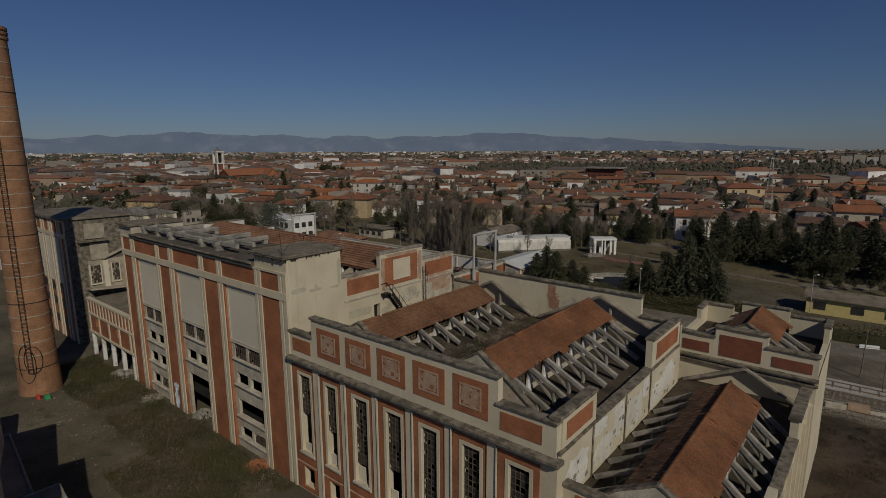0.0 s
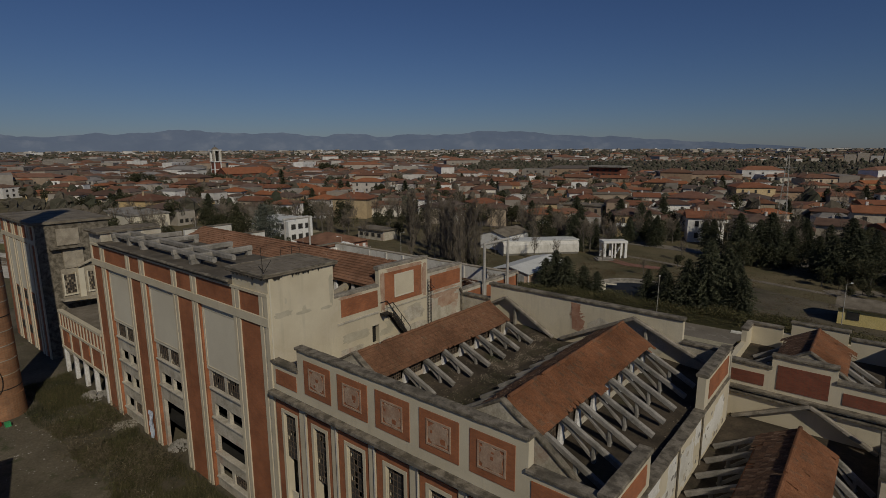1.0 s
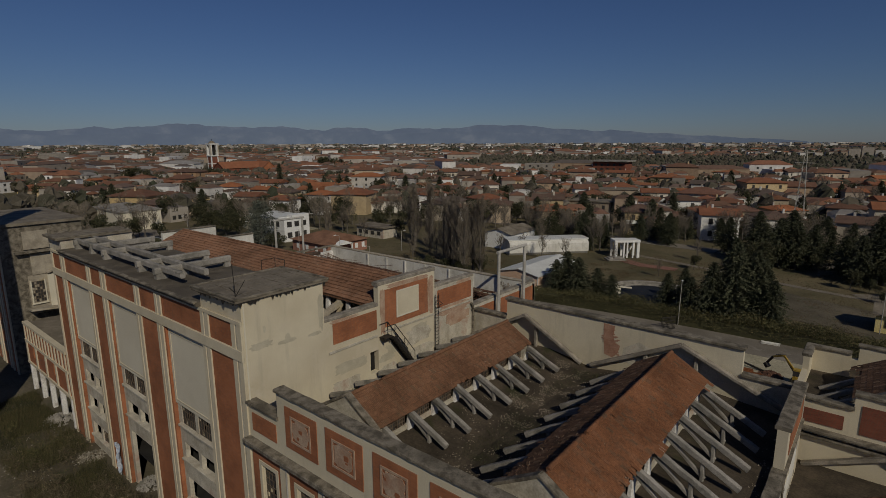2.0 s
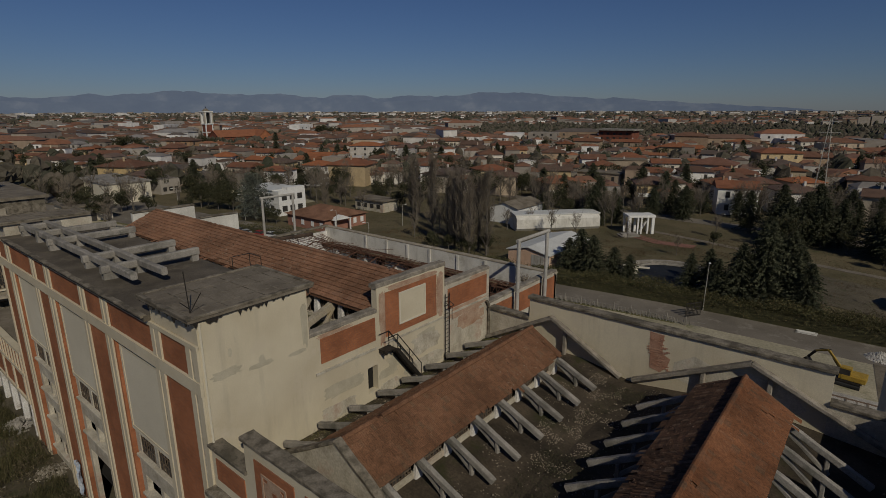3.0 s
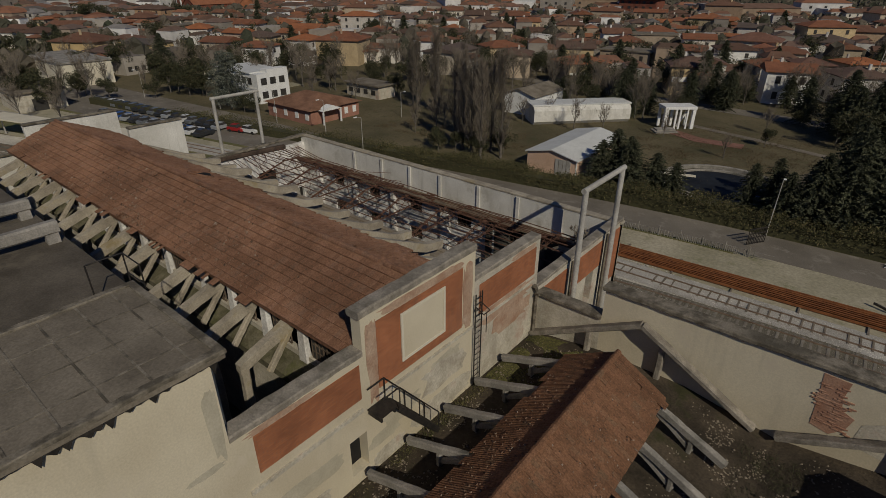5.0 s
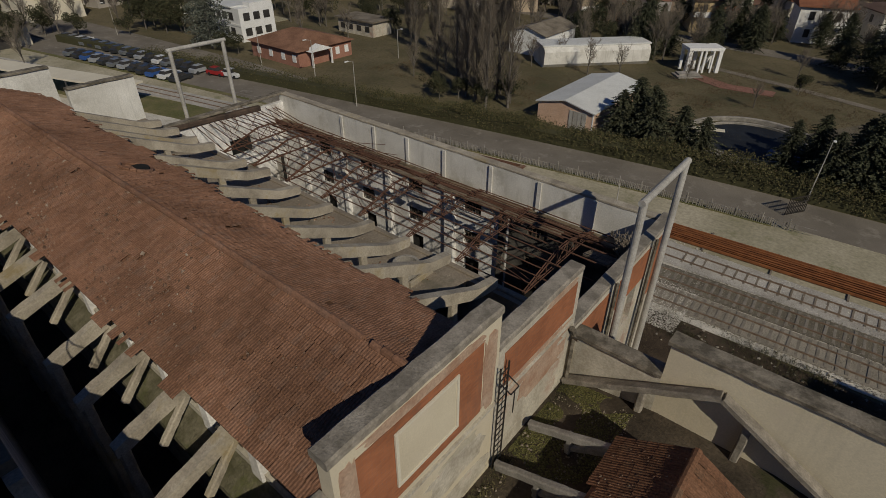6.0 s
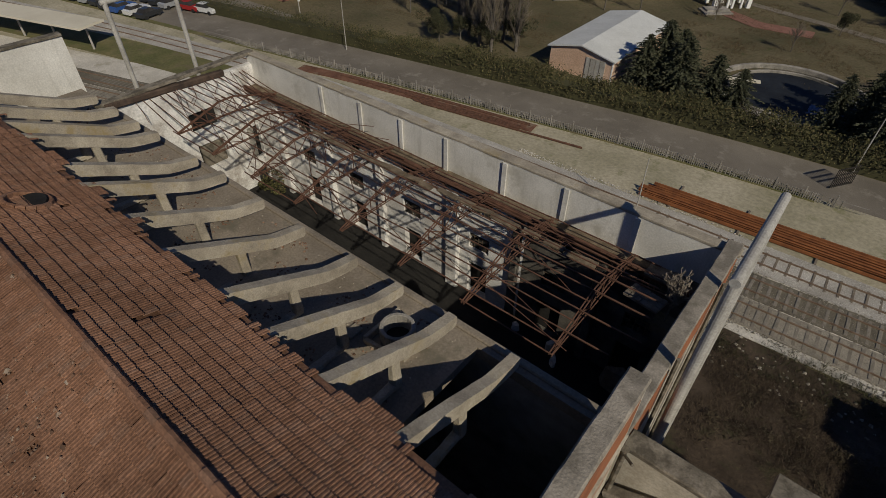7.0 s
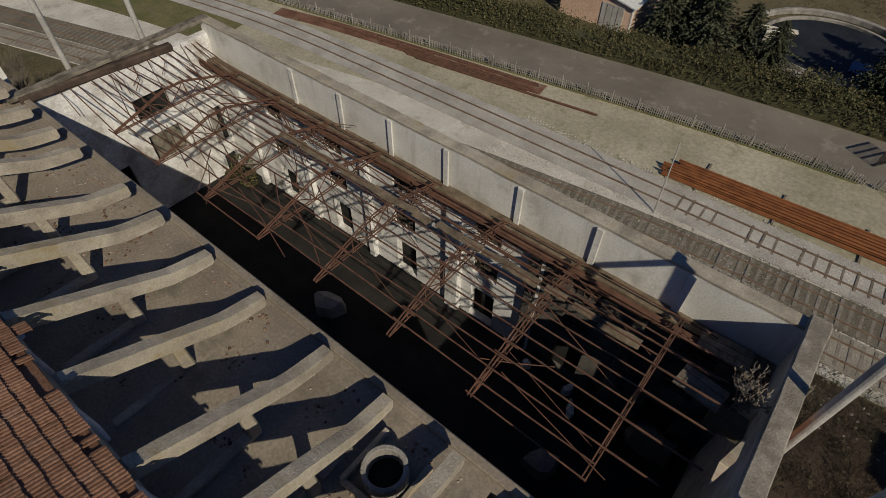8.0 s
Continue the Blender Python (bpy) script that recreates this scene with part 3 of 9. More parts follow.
# the stumps of the old roof light: two long beams and their cross beams on short piers
for y, x0, x1 in ((27.75, -69.0, -47.2), (26.25, -69.4, -47.6)):
    shape = Shape().beam((x0, y, 20.33), (x1, y, 20.33), 0.36, 0.46)
    for x in (-50.7, -54.2, -61.2, -64.8, -68.3):
        shape.box(x - 0.24, x + 0.24, y - 0.24, y + 0.24, 19.6, 20.12)
    part("roof_beam", shape, CONCRETE, boiler, "broken concrete roof beam")
for x, y0, y1 in ((-50.7, 25.6, 31.45), (-54.2, 25.75, 31.5), (-61.2, 25.75, 31.6), (-64.8, 26.0, 31.5), (-68.3, 25.8, 28.6)):
    shape = Shape().beam((x, y0, 20.22), (x, y1, 20.22), 0.42, 0.5)
    for y in (y0 + 0.3, y1 - 0.3):
        shape.box(x - 0.22, x + 0.22, y - 0.22, y + 0.22, 19.6, 20.0)
    part("roof_beam", shape, CONCRETE, boiler, "broken concrete roof beam")
guard = thing("roof_guard_rail", "rusty iron guard rail at the roof hatch", "railing", at=(-43.6, 31.3, 19.6))
for a, b in (((-43.2, 31.5, 19.6), (-43.2, 31.5, 21.1)), ((-44.4, 31.5, 19.6), (-44.4, 31.5, 21.1)), ((-43.2, 31.5, 21.1), (-44.4, 31.5, 21.1)), ((-43.2, 31.5, 20.4), (-44.4, 31.5, 20.4)), ((-44.4, 31.5, 21.1), (-44.4, 30.4, 21.1)), ((-44.4, 30.4, 19.6), (-44.4, 30.4, 21.1))):
    part("bar", Shape().rod(a, b, 0.025), DARK_STEEL, guard)
mast = thing("roof_antenna", "thin rusty iron rod on the roof corner", "antenna", at=(-38.6, 25.1, 20.68))
part("rod", Shape().rod((-38.6, 25.1, 20.68), (-38.65, 25.05, 22.6), 0.025).rod((-38.6, 25.1, 20.7), (-38.0, 25.4, 21.7), 0.02).rod((-38.6, 25.1, 20.9), (-38.3, 24.6, 21.4), 0.02), DARK_STEEL, mast)
drip = random.Random(37)
for axis, a0, a1, at in (("y", -43.0, -37.9, 24.66), ("x", 24.75, 31.0, -37.92)):
    fringe = [(a1 - (a1 - a0) * n / 60, 20.47 - drip.random() ** 4 * 0.3) for n in range(61)]
    part("torn_felt", Shape().prism([(a0, 20.52), (a1, 20.52)] + fringe, axis, at, at + 0.04), DARK_STEEL, boiler, "dark torn felt hanging under the roof edge")
part("downpipe", Shape().rod((-37.93, 25.12, 6), (-37.93, 25.12, 20.4), 0.05), PANEL, boiler)

# ---- machine hall: long tiled monitor roof, concrete frames on both sides, stepped end wall ----
hall = thing("machine_hall", "derelict machine hall with a long tiled monitor roof", "building", at=(-55, 40, 0))
END = [(30.75, 35.6, 17.75, 18.0), (35.6, 41.85, 19.2, 19.5), (41.85, 47.15, 17.75, 18.0), (47.15, 51.2, 14.95, 15.15), (51.2, 55.55, 14.95, 15.15), (55.55, 58.0, 14.95, 15.15)]
for y0, y1, zt, _ in END:
    gaps = [(34.7, 35.5, 12.75, 14.4)] if y0 == 30.75 else [(53.2, 54.2, 10.8, 13.0), (55.0, 55.3, 10.8, 13.0)] if y0 == 51.2 else []
    part("end_wall", Shape().wall("y", -38.45, 0.45, y0, y1, 0, zt, gaps), CREAM_WORN if y0 > 40 else CREAM, hall, "cream plastered parapet wall with red panels")
# sheet that stands in for the unlit room behind the door
part("doorway_dark", Shape().box(-38.6, -38.46, 34.5, 35.7, 12.6, 14.5), INTERIOR_SHADE, hall, "near-black sheet painted as shade behind the doorway")
for y0, y1, z0, z1 in [(31.4, 35.4, 16.0, 17.45), (36.25, 41.0, 15.9, 18.75), (42.2, 46.8, 15.9, 17.4), (47.5, 50.6, 12.4, 14.6), (51.6, 55.2, 12.9, 14.6), (56.0, 57.6, 11.0, 14.6)]:
    part("brick_panel", Shape().box(-38.1, -37.975, y0, y1, z0, z1), BRICK, hall, "faded red brick panel")
part("pale_panel", Shape().box(-38.0, -37.94, 37.47, 39.78, 16.45, 18.4), CREAM, hall, "square cream panel")
rim = Shape()
panel_frame(rim, "y", -37.96, 0.05, 37.4, 39.85, 16.38, 18.46, 0.1)
part("panel_rim", rim, PANEL, hall)
for y0, y1, zt, zc in END:
    part("coping", Shape().beam((-38.28, y0 - 0.06 * (zt > 19), (zt + zc) / 2 - 0.06), (-38.28, y1 + 0.06 * (zt > 19), (zt + zc) / 2 - 0.06), 0.62, zc - zt), COPING_PALE, hall)
for n, box in enumerate(((35.75, 36.3, 15.2, 19.1), (36.1, 41.4, 18.68, 19.12), (41.0, 41.75, 15.4, 18.9), (42.0, 46.9, 15.0, 15.95), (43.2, 46.6, 13.9, 15.2), (44.6, 46.9, 17.35, 17.7), (31.1, 33.8, 17.42, 17.7))):
    part("plaster_patch", ragged(*box, 80 + n, 0.016 + 0.002 * (n % 3)), FADED, hall, "faded pinkish flaking plaster")
for n, box in enumerate(((30.9, 34.0, 12.3, 13.3), (35.6, 37.6, 12.2, 13.0), (37.8, 42.0, 12.3, 13.4), (41.6, 46.9, 12.3, 13.1), (38.3, 41.6, 13.6, 15.0))):
    part("plaster_patch", ragged(*box, 90 + n, 0.012 + 0.002 * (n % 3)), CREAM_WORN, hall, "damp-stained plaster")
split("ledge", [(-38.0, -37.92, 31.0, 35.4, 15.45, 15.6), (-38.0, -37.92, 36.2, 46.9, 15.5, 15.62)], CREAM_WORN, hall)
# monitor roof
RY, RZ, EY0, EY1, EZ = 38.65, 19.2, 35.25, 42.05, 17.72
deck = Shape().prism([(EY0, EZ - 0.16), (RY, RZ - 0.16), (EY1, EZ - 0.16), (EY1, EZ - 0.02), (RY, RZ - 0.02), (EY0, EZ - 0.02)], "x", -74.6, -38.5)
monitor_roof = part("tile_roof", deck, TILE, hall, "weathered red clay tile roof")
slope_n, slope_s = (0, EY1 - RY, EZ - RZ), (0, EY0 - RY, EZ - RZ)
fall = Vector(slope_n).length
tile_slope(monitor_roof, (-38.55, RY, RZ), (-1, 0, 0), slope_n, 36.0, fall, TILE, 300, seed=11, fray=0.34)
tile_slope(monitor_roof, (-38.55, RY, RZ), (-1, 0, 0), slope_s, 36.0, fall, TILE, 0, seed=12, gone=0.006)
ridge_caps(monitor_roof, (-38.6, RY, RZ + 0.03), (-74.5, RY, RZ + 0.03), TILE)
vent = Shape()
ring = [(math.cos(a), math.sin(a)) for a in np.linspace(0, 2 * math.pi, 17)[:-1]]
for i, (c, d) in enumerate(ring):
    e, f = ring[(i + 1) % 16]
    vent.beam((-56.4 + c * 0.62, 40.15 + d * 0.6, 18.66 - d * 0.26), (-56.4 + e * 0.62, 40.15 + f * 0.6, 18.66 - f * 0.26), 0.14, 0.2)
part("vent_rim", vent, TILE, hall, "round vent rim in the tiles")
part("vent_hole", Shape().prism([(-56.4 + c * 0.55, 40.15 + d * 0.52) for c, d in ring], "z", 18.3, 18.62), INTERIOR_SHADE, hall)
# clerestory: tapered posts and barred windows, then the frames that lean on the flat roofs
FRAMES_N = [-41.9, -44.4, -46.9, -49.3, -52.5, -55.1, -57.6, -60.1, -63.4, -65.7, -68.0, -70.5]
FRAMES_S = [-42.0, -44.4, -46.8, -49.1, -52.5, -55.0, -57.5, -60.0, -63.3, -65.6, -68.0, -70.4, -72.7]
north_rib = Shape()
north_rib.prism([(42.0, 17.05), (45.9, 15.22), (47.3, 14.98), (47.4, 15.05), (47.4, 15.4), (46.05, 15.68), (42.1, 17.55), (42.0, 17.5)], "x", -0.18, 0.18)
north_rib.beam((0, 44.55, 15.9), (0, 44.55, 14.5), 0.3, 0.36).beam((0, 42.2, 14.7), (0, 44.6, 14.62), 0.3, 0.22)
north_rib = roughen(north_rib.mesh("concrete_rib", RIB), 0.4, 0.022)
for i, x in enumerate(FRAMES_N):
    one = part("concrete_rib", north_rib, RIB, hall, "leaning weathered concrete rib")
    one.matrix_basis = Matrix.Translation((x, 0, 0)) @ Matrix.Rotation(rng.gauss(0, 0.006), 4, "X")
south_rib = Shape().prism([(35.85, 17.6), (35.6, 17.56), (33.25, 16.72), (33.25, 16.36), (33.6, 16.42), (35.85, 17.2)], "x", -0.16, 0.16)
south_rib.beam((0, 33.45, 16.5), (0, 33.42, 9.3), 0.34, 0.3, up=(0, 1, 0)).beam((0.05, 35.6, 17.2), (0.12, 34.35, 15.8), 0.2, 0.24)
south_rib = roughen(south_rib.mesh("concrete_rib", RIB), 0.4, 0.03)
post = Shape().beam((0, 0, 14.4), (0, 0, 17.6), 0.7, 0.34, up=(0, 1, 0), taper=0.55).mesh("clerestory_post", WHITE_WORN)
for x in FRAMES_S:
    one = part("concrete_rib", south_rib, RIB, hall, "leaning weathered concrete rib")
    one.matrix_basis = Matrix.Translation((x, 0, 0))
    one = part("clerestory_post", post, WHITE_WORN, hall)
    one.matrix_basis = Matrix.Translation((x + 0.75, 35.55, 0))
    put_window(hall, "clere", Matrix.Translation((x + 1.15, 35.6, 16.2)), 1.1, 1.35, 5, 4, 5, 0.5)
for x in FRAMES_N:
    one = part("clerestory_post", post, WHITE_WORN, hall)
    one.matrix_basis = Matrix.Translation((x, 41.85, 0))
part("clerestory_wall", Shape().box(-74.4, -38.5, 35.5, 35.75, 9.0, 16.2), CREAM_WORN, hall)
part("clerestory_wall", Shape().box(-74.4, -38.5, 41.7, 41.9, 12, 16.0), CREAM_WORN, hall)
part("flat_roof", Shape().box(-74.4, -43.4, 41.9, 47.45, 14.1, 14.5), SLAB, hall, "bare concrete roof slab")
part("edge_beam", Shape().box(-74.4, -38.5, 47.45, 47.95, 14.0, 14.5), SLAB, hall, "concrete edge beam")
# the depth's shade is painted into this floor
part("hall_floor", Shape().box(-74.4, -38.5, 35.8, 47.5, 2.0, 2.4), INTERIOR_SHADE, hall, "hall floor far below, painted near black as shade")
part("slab_lip", Shape().beam((-72.5, 47.85, 14.5), (-38.5, 47.85, 14.5), 0.3, 0.24), SLAB, hall)
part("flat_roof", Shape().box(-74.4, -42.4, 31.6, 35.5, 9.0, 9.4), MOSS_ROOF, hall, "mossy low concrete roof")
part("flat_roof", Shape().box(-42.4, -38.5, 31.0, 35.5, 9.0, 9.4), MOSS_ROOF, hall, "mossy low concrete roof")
part("sill_ledge", Shape().prism([(34.75, 15.2), (34.75, 15.5), (35.5, 15.95), (35.5, 15.2)], "x", -74.4, -38.5), MOSS_GREEN, hall, "mossy ledge under the barred windows")
part("rubble", Shape().box(-47.3, -46.9, 44.9, 45.5, 14.5, 14.62), RIB, hall)
pipe_ring = Shape()
for i, (c, d) in enumerate(ring):
    e, f = ring[(i + 1) % 16]
    pipe_ring.beam((-45.7 + c * 0.55, 46.0 + d * 0.55, 14.85), (-45.7 + e * 0.55, 46.0 + f * 0.55, 14.85), 0.14, 0.7)
part("vent_pipe", pipe_ring, CONCRETE, hall, "round open vent pipe")
part("vent_hole", Shape().prism([(-45.7 + c * 0.5, 46.0 + d * 0.5) for c, d in ring], "z", 14.5, 14.6), INTERIOR_SHADE, hall)
part("vent_kerb", Shape().beam((-46.5, 45.2, 14.62), (-46.5, 46.9, 14.62), 0.16, 0.3).beam((-44.95, 45.4, 14.62), (-44.95, 46.9, 14.62), 0.16, 0.3).beam((-46.5, 45.2, 14.6), (-45.0, 45.3, 14.6), 0.16, 0.22), RIB, hall)
# far gable parapets
for y0, y1, z in ((36.9, 43.45, 18.9), (44.0, 48.6, 17.25), (33.5, 36.9, 17.0)):
    part("gable_parapet", Shape().box(-76.3, -75.9, y0, y1, 10, z), PALE_WALL, hall, "pale end parapet")
    part("coping", Shape().beam((-76.1, y0, z + 0.06), (-76.1, y1, z + 0.06), 0.6, 0.16), COPING, hall)

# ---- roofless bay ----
# darkened plaster: the shade on the bay's east end painted into the wall
BAY_WALL_SHADE = surface("shade_dark_plaster", (0.045, 0.04, 0.034), (0.15, 0.135, 0.115), 0.7, 9, 0.95, bump=0.6, spots=(0.05, 0.045, 0.04))
MOSS_LEDGE = surface("mossy_ledge", (0.105, 0.078, 0.05), (0.22, 0.168, 0.112), 1.5, 10, 1.0, bump=0.8)
BURNT = surface("dark_brown_steel", (0.045, 0.032, 0.025), (0.105, 0.072, 0.052), 1.5, 14, 0.9, bump=0.6)
bay = thing("roofless_bay", "roofless hall bay with bare rusty trusses", "building", at=(-55, 53, 0))
cols = [-64.9, -60.15, -55.2, -50.1, -45.2, -40.6]
LEVELS = ((5.1, 7.5), (8.6, 9.7), (11.1, 12.4))
gaps = [(x - 0.7, x + 0.7, z0, z1) for x in cols for z0, z1 in LEVELS]
part("north_wall", Shape().wall("x", 57.0, 0.4, -70.4, -47.2, 0, 12.62, gaps[:12]), WHITE_WORN, bay, "flaking whitewashed inner wall")
# shaded copy of the whitewashed wall, east of the sunlit stretch
part("north_wall", Shape().wall("x", 57.0, 0.4, -47.2, -38.45, 0, 12.62, gaps[12:]), BAY_WALL_SHADE, bay, "inner wall painted dark for the shade at the east end")
part("north_wall", Shape().box(-70.8, -38.0, 57.5, 57.95, 0, 14.75), PALE_WALL, bay, "blank grey-cream upper wall")
# added sheet keeps the window openings black, as shade would
part("wall_core", Shape().box(-70.4, -38.5, 57.41, 57.49, 0, 12.6), INTERIOR_SHADE, bay, "near-black sheet painted as shade behind the openings")
part("ledge", Shape().box(-70.4, -38.45, 56.95, 57.5, 12.62, 12.74), MOSS_LEDGE, bay, "mossy brown ledge")
part("crane_beam", Shape().beam((-70.4, 56.6, 12.75), (-38.5, 56.6, 12.75), 0.24, 0.36), RUST, bay, "rusty crane beam")
part("coping", Shape().beam((-70.9, 57.75, 14.82), (-37.9, 57.75, 14.82), 0.56, 0.16), RIB, bay, "dusty pale coping")
for x in (-63.0, -59.5, -56.2, -52.9, -49.1, -45.6, -42.1):
    part("pilaster", Shape().beam((x, 57.42, 12.7), (x, 57.42, 14.7), 0.28, 0.09, up=(0, 1, 0)), PALE_WALL, bay)
for x in (-51.9, -57.7, -47.6, -42.9, -62.5, -67.6):
    part("pilaster", Shape().beam((x, 56.9, 0.5), (x, 56.9, 12.6), 0.9 if x == -51.9 else 0.5, 0.4, up=(0, 1, 0)), WHITE_WORN if x < -47.7 else BAY_WALL_SHADE, bay)
for x in cols:
    for z0, z1 in LEVELS[1:]:
        put_window(bay, "bay%g" % z0, Matrix.Translation((x - 0.7, 57.15, z0)), 1.4, z1 - z0, 5, 4, 3, 0.5)
gaps = [(52.1, 54.1, 11.0, 12.35), (55.9, 56.9, 7.2, 9.8), (52.1, 54.1, 8.2, 10.0), (56.0, 56.9, 4.3, 6.3), (49.0, 50.5, 6.5, 9.0)]
part("west_wall", Shape().wall("y", -70.8, 0.4, 47.9, 57.5, 0, 14.2, gaps), WHITE_WORN, bay, "whitewashed end wall")
# first panel is a dark stand-in for shade on the wall, second a board
part("boarding", Shape().box(-70.72, -70.56, 52.3, 54.0, 7.9, 10.0), COPING, bay, "grey panel in a wall opening, board and painted shade")
part("boarding", Shape().box(-70.72, -70.6, 55.9, 56.5, 7.3, 9.8), CONCRETE, bay, "grey panel in a wall opening, board and painted shade")
# same shade sheet inside the west wall's openings
part("wall_core", Shape().box(-70.79, -70.74, 48.5, 57.3, 4.2, 12.5), INTERIOR_SHADE, bay, "near-black sheet painted as shade behind the openings")
part("west_beam", roughen(Shape().beam((-70.5, 47.6, 14.62), (-70.5, 55.3, 14.2), 0.42, 0.4).mesh("west_beam", BURNT), 0.5, 0.03), BURNT, bay, "dark sagging end beam")
part("coping", Shape().beam((-70.7, 47.2, 14.75), (-70.7, 57.9, 14.85), 0.6, 0.2), COPING, bay)
part("south_wall", Shape().box(-70.4, -38.5, 47.5, 47.85, 0, 14.1), CONCRETE, bay, "shaded concrete wall under the slab")
# floor colour holds the pit's shade
part("floor_slab", Shape().box(-70.4, -38.45, 47.85, 57.0, 4.6, 5.0), INTERIOR_SHADE, bay, "bay floor painted near black as shade")
TRUSSES = [-41.96, -45.65, -49.2, -52.9, -56.6, -60.15, -63.65, -67.2]
truss = Shape()
ys = np.linspace(49.75, 56.8, 8)
top = [13.2 + 1.05 * (1 - abs((y - 53.28) / 3.53)) for y in ys]
for i in range(7):
    for dx in (-0.06, 0.06):
        truss.beam((dx, ys[i], top[i]), (dx, ys[i + 1], top[i + 1]), 0.05, 0.06)
        truss.beam((dx, ys[i], 13.15), (dx, ys[i + 1], 13.15), 0.045, 0.05)
    if i:
        truss.beam((0, ys[i], 13.15), (0, ys[i], top[i]), 0.035, 0.04)
    if 0 < i < 6:
        a, b = (top[i], 13.15) if i < 3 else (13.15, top[i + 1])
        truss.beam((0, ys[i], a), (0, ys[i + 1], b), 0.035, 0.04)
truss = truss.mesh("truss", RUST)
for x in TRUSSES:
    one = part("truss", truss, RUST, bay, "rusty steel roof truss")
    one.matrix_basis = Matrix.Translation((x, 0, 0)) @ Matrix.Rotation(rng.gauss(0, 0.003), 4, "Z")
purlin_y = np.linspace(49.75, 56.8, 15)
for i, (y, z) in enumerate(zip(purlin_y, np.interp(purlin_y, ys, top))):
    for k in range(len(TRUSSES) - 1):
        if rng.random() > (0.5 if i == 0 else 0.08):
            part("purlin", Shape().beam((TRUSSES[k] + 0.3, y, z + 0.09 + rng.uniform(-0.04, 0.04)), (TRUSSES[k + 1] - 0.3, y + rng.uniform(-0.07, 0.07), z + 0.09 + rng.uniform(-0.06, 0.06)), 0.05, 0.055), RUST, bay)
for i in range(1, 8):
    part("purlin", Shape().beam((-41.7, ys[i], top[i] + 0.09), (-39.9 + rng.uniform(-0.6, 0.9), ys[i] + 0.03, top[i] + 0.05), 0.06, 0.07), RUST, bay)
for k in range(len(TRUSSES) - 1):
    for i in (1, 3, 5):
        if rng.random() > (0.75, 0, 0.6, 0, 0, 0.25)[i]:
            u, v = (top[i] - 0.1, 13.2) if k % 2 else (13.2, top[i] - 0.1)
            part("brace", Shape().rod((TRUSSES[k], ys[i], u), (TRUSSES[k + 1], ys[i + 1], v), 0.018, 4), RUST, bay)
for y, z in zip(purlin_y, np.interp(purlin_y, ys, top)):
    part("purlin", Shape().beam((-66.9, y, z + 0.09), (-70.45, y + rng.uniform(-0.1, 0.25), 14.42 - 0.055 * (y - 47.6) + rng.uniform(-0.06, 0.04)), 0.05, 0.055), RUST, bay)
for i in (1, 3, 5):
    part("brace", Shape().rod((-67.2, ys[i], top[i]), (-70.4, ys[i + 1], 14.15), 0.02, 4), RUST, bay)
    part("brace", Shape().rod((-67.2, ys[i + 1], 13.15), (-70.4, ys[i], 14.1), 0.02, 4), RUST, bay)
# loose and bent bars that cross the trusses in the collapsed half
tangle = random.Random(91)
for k in range(24):
    x, y = tangle.uniform(-66.0, -55.0 if k < 18 else -43.0), tangle.uniform(50.4, 56.4)
    run, drift = tangle.uniform(1.8, 4.4), tangle.choice((-1, 1)) * tangle.uniform(0.5, 2.2)
    z = 13.3 + 0.9 * (1 - abs((y - 53.28) / 3.6)) + tangle.uniform(-0.25, 0.2)
    end = (min(x + run, -41.0), min(57.0, max(49.6, y + drift)), z + tangle.uniform(-0.45, 0.2))
    mid = tuple((a + b) / 2 + tangle.uniform(-0.12, 0.12) for a, b in zip((x, y, z), end))
    part("loose_bar", Shape().rod((x, y, z), mid, tangle.uniform(0.016, 0.03), 4).rod(mid, end, 0.022, 4), RUST, bay)
# bent bars that hang from the end beam
for i in range(6):
    y = rng.uniform(48.6, 55.0)
    bend = (-70.1 + rng.uniform(-0.1, 0.4), y + rng.uniform(-0.3, 0.3), 13.75 + rng.uniform(-0.2, 0.2))
    part("hanging_bar", Shape().rod((-70.4, y, 14.4), bend, 0.02, 4).rod(bend, (bend[0] - 0.1, bend[1] + rng.uniform(-0.5, 0.5), bend[2] - rng.uniform(0.3, 0.9)), 0.02, 4), RUST, bay)
# broken strip of old roofing that still lies on the purlins
x = -60.0
while x < -43.2:
    run = rng.uniform(0.7, 1.7)
    y = 54.28 + rng.uniform(-0.08, 0.08)
    part("roofing_strip", roughen(Shape().beam((x, y, 14.0 + rng.uniform(-0.05, 0.05)), (x + run, y + rng.uniform(-0.1, 0.1), 14.0 + rng.uniform(-0.07, 0.05)), rng.uniform(0.26, 0.42), 0.09).mesh("roofing_strip", MOSS_LEDGE), 0.25, 0.03), MOSS_LEDGE, bay, "broken mossy strip of roofing")
    x += run + rng.choice((0.03, 0.05, 0.3))
# fallen panels of hollow blocks
for x0, y0, z0, w, turn in ((-40.9, 56.25, 12.98, 7, 2), (-41.0, 54.25, 13.3, 6, -8)):
    at = pose(x0, y0, z0, -6, 0, turn)
    board = Shape().box(0, w * 0.25, 0.02, 0.98, -0.05, 0.03).mesh("block_panel", SLEEPER)
    board.transform(at)
    panel = part("block_panel", board, SLEEPER, bay, "fallen panel of brown hollow blocks")
    for i in range(w):
        for k in range(3):
            block = Shape().box(i * 0.25, i * 0.25 + 0.215, k * 0.34, k * 0.34 + 0.3, 0.02, 0.08 + rng.uniform(-0.02, 0.01)).mesh("block", SLEEPER)
            block.transform(at)
            part("block", block, SLEEPER, panel)
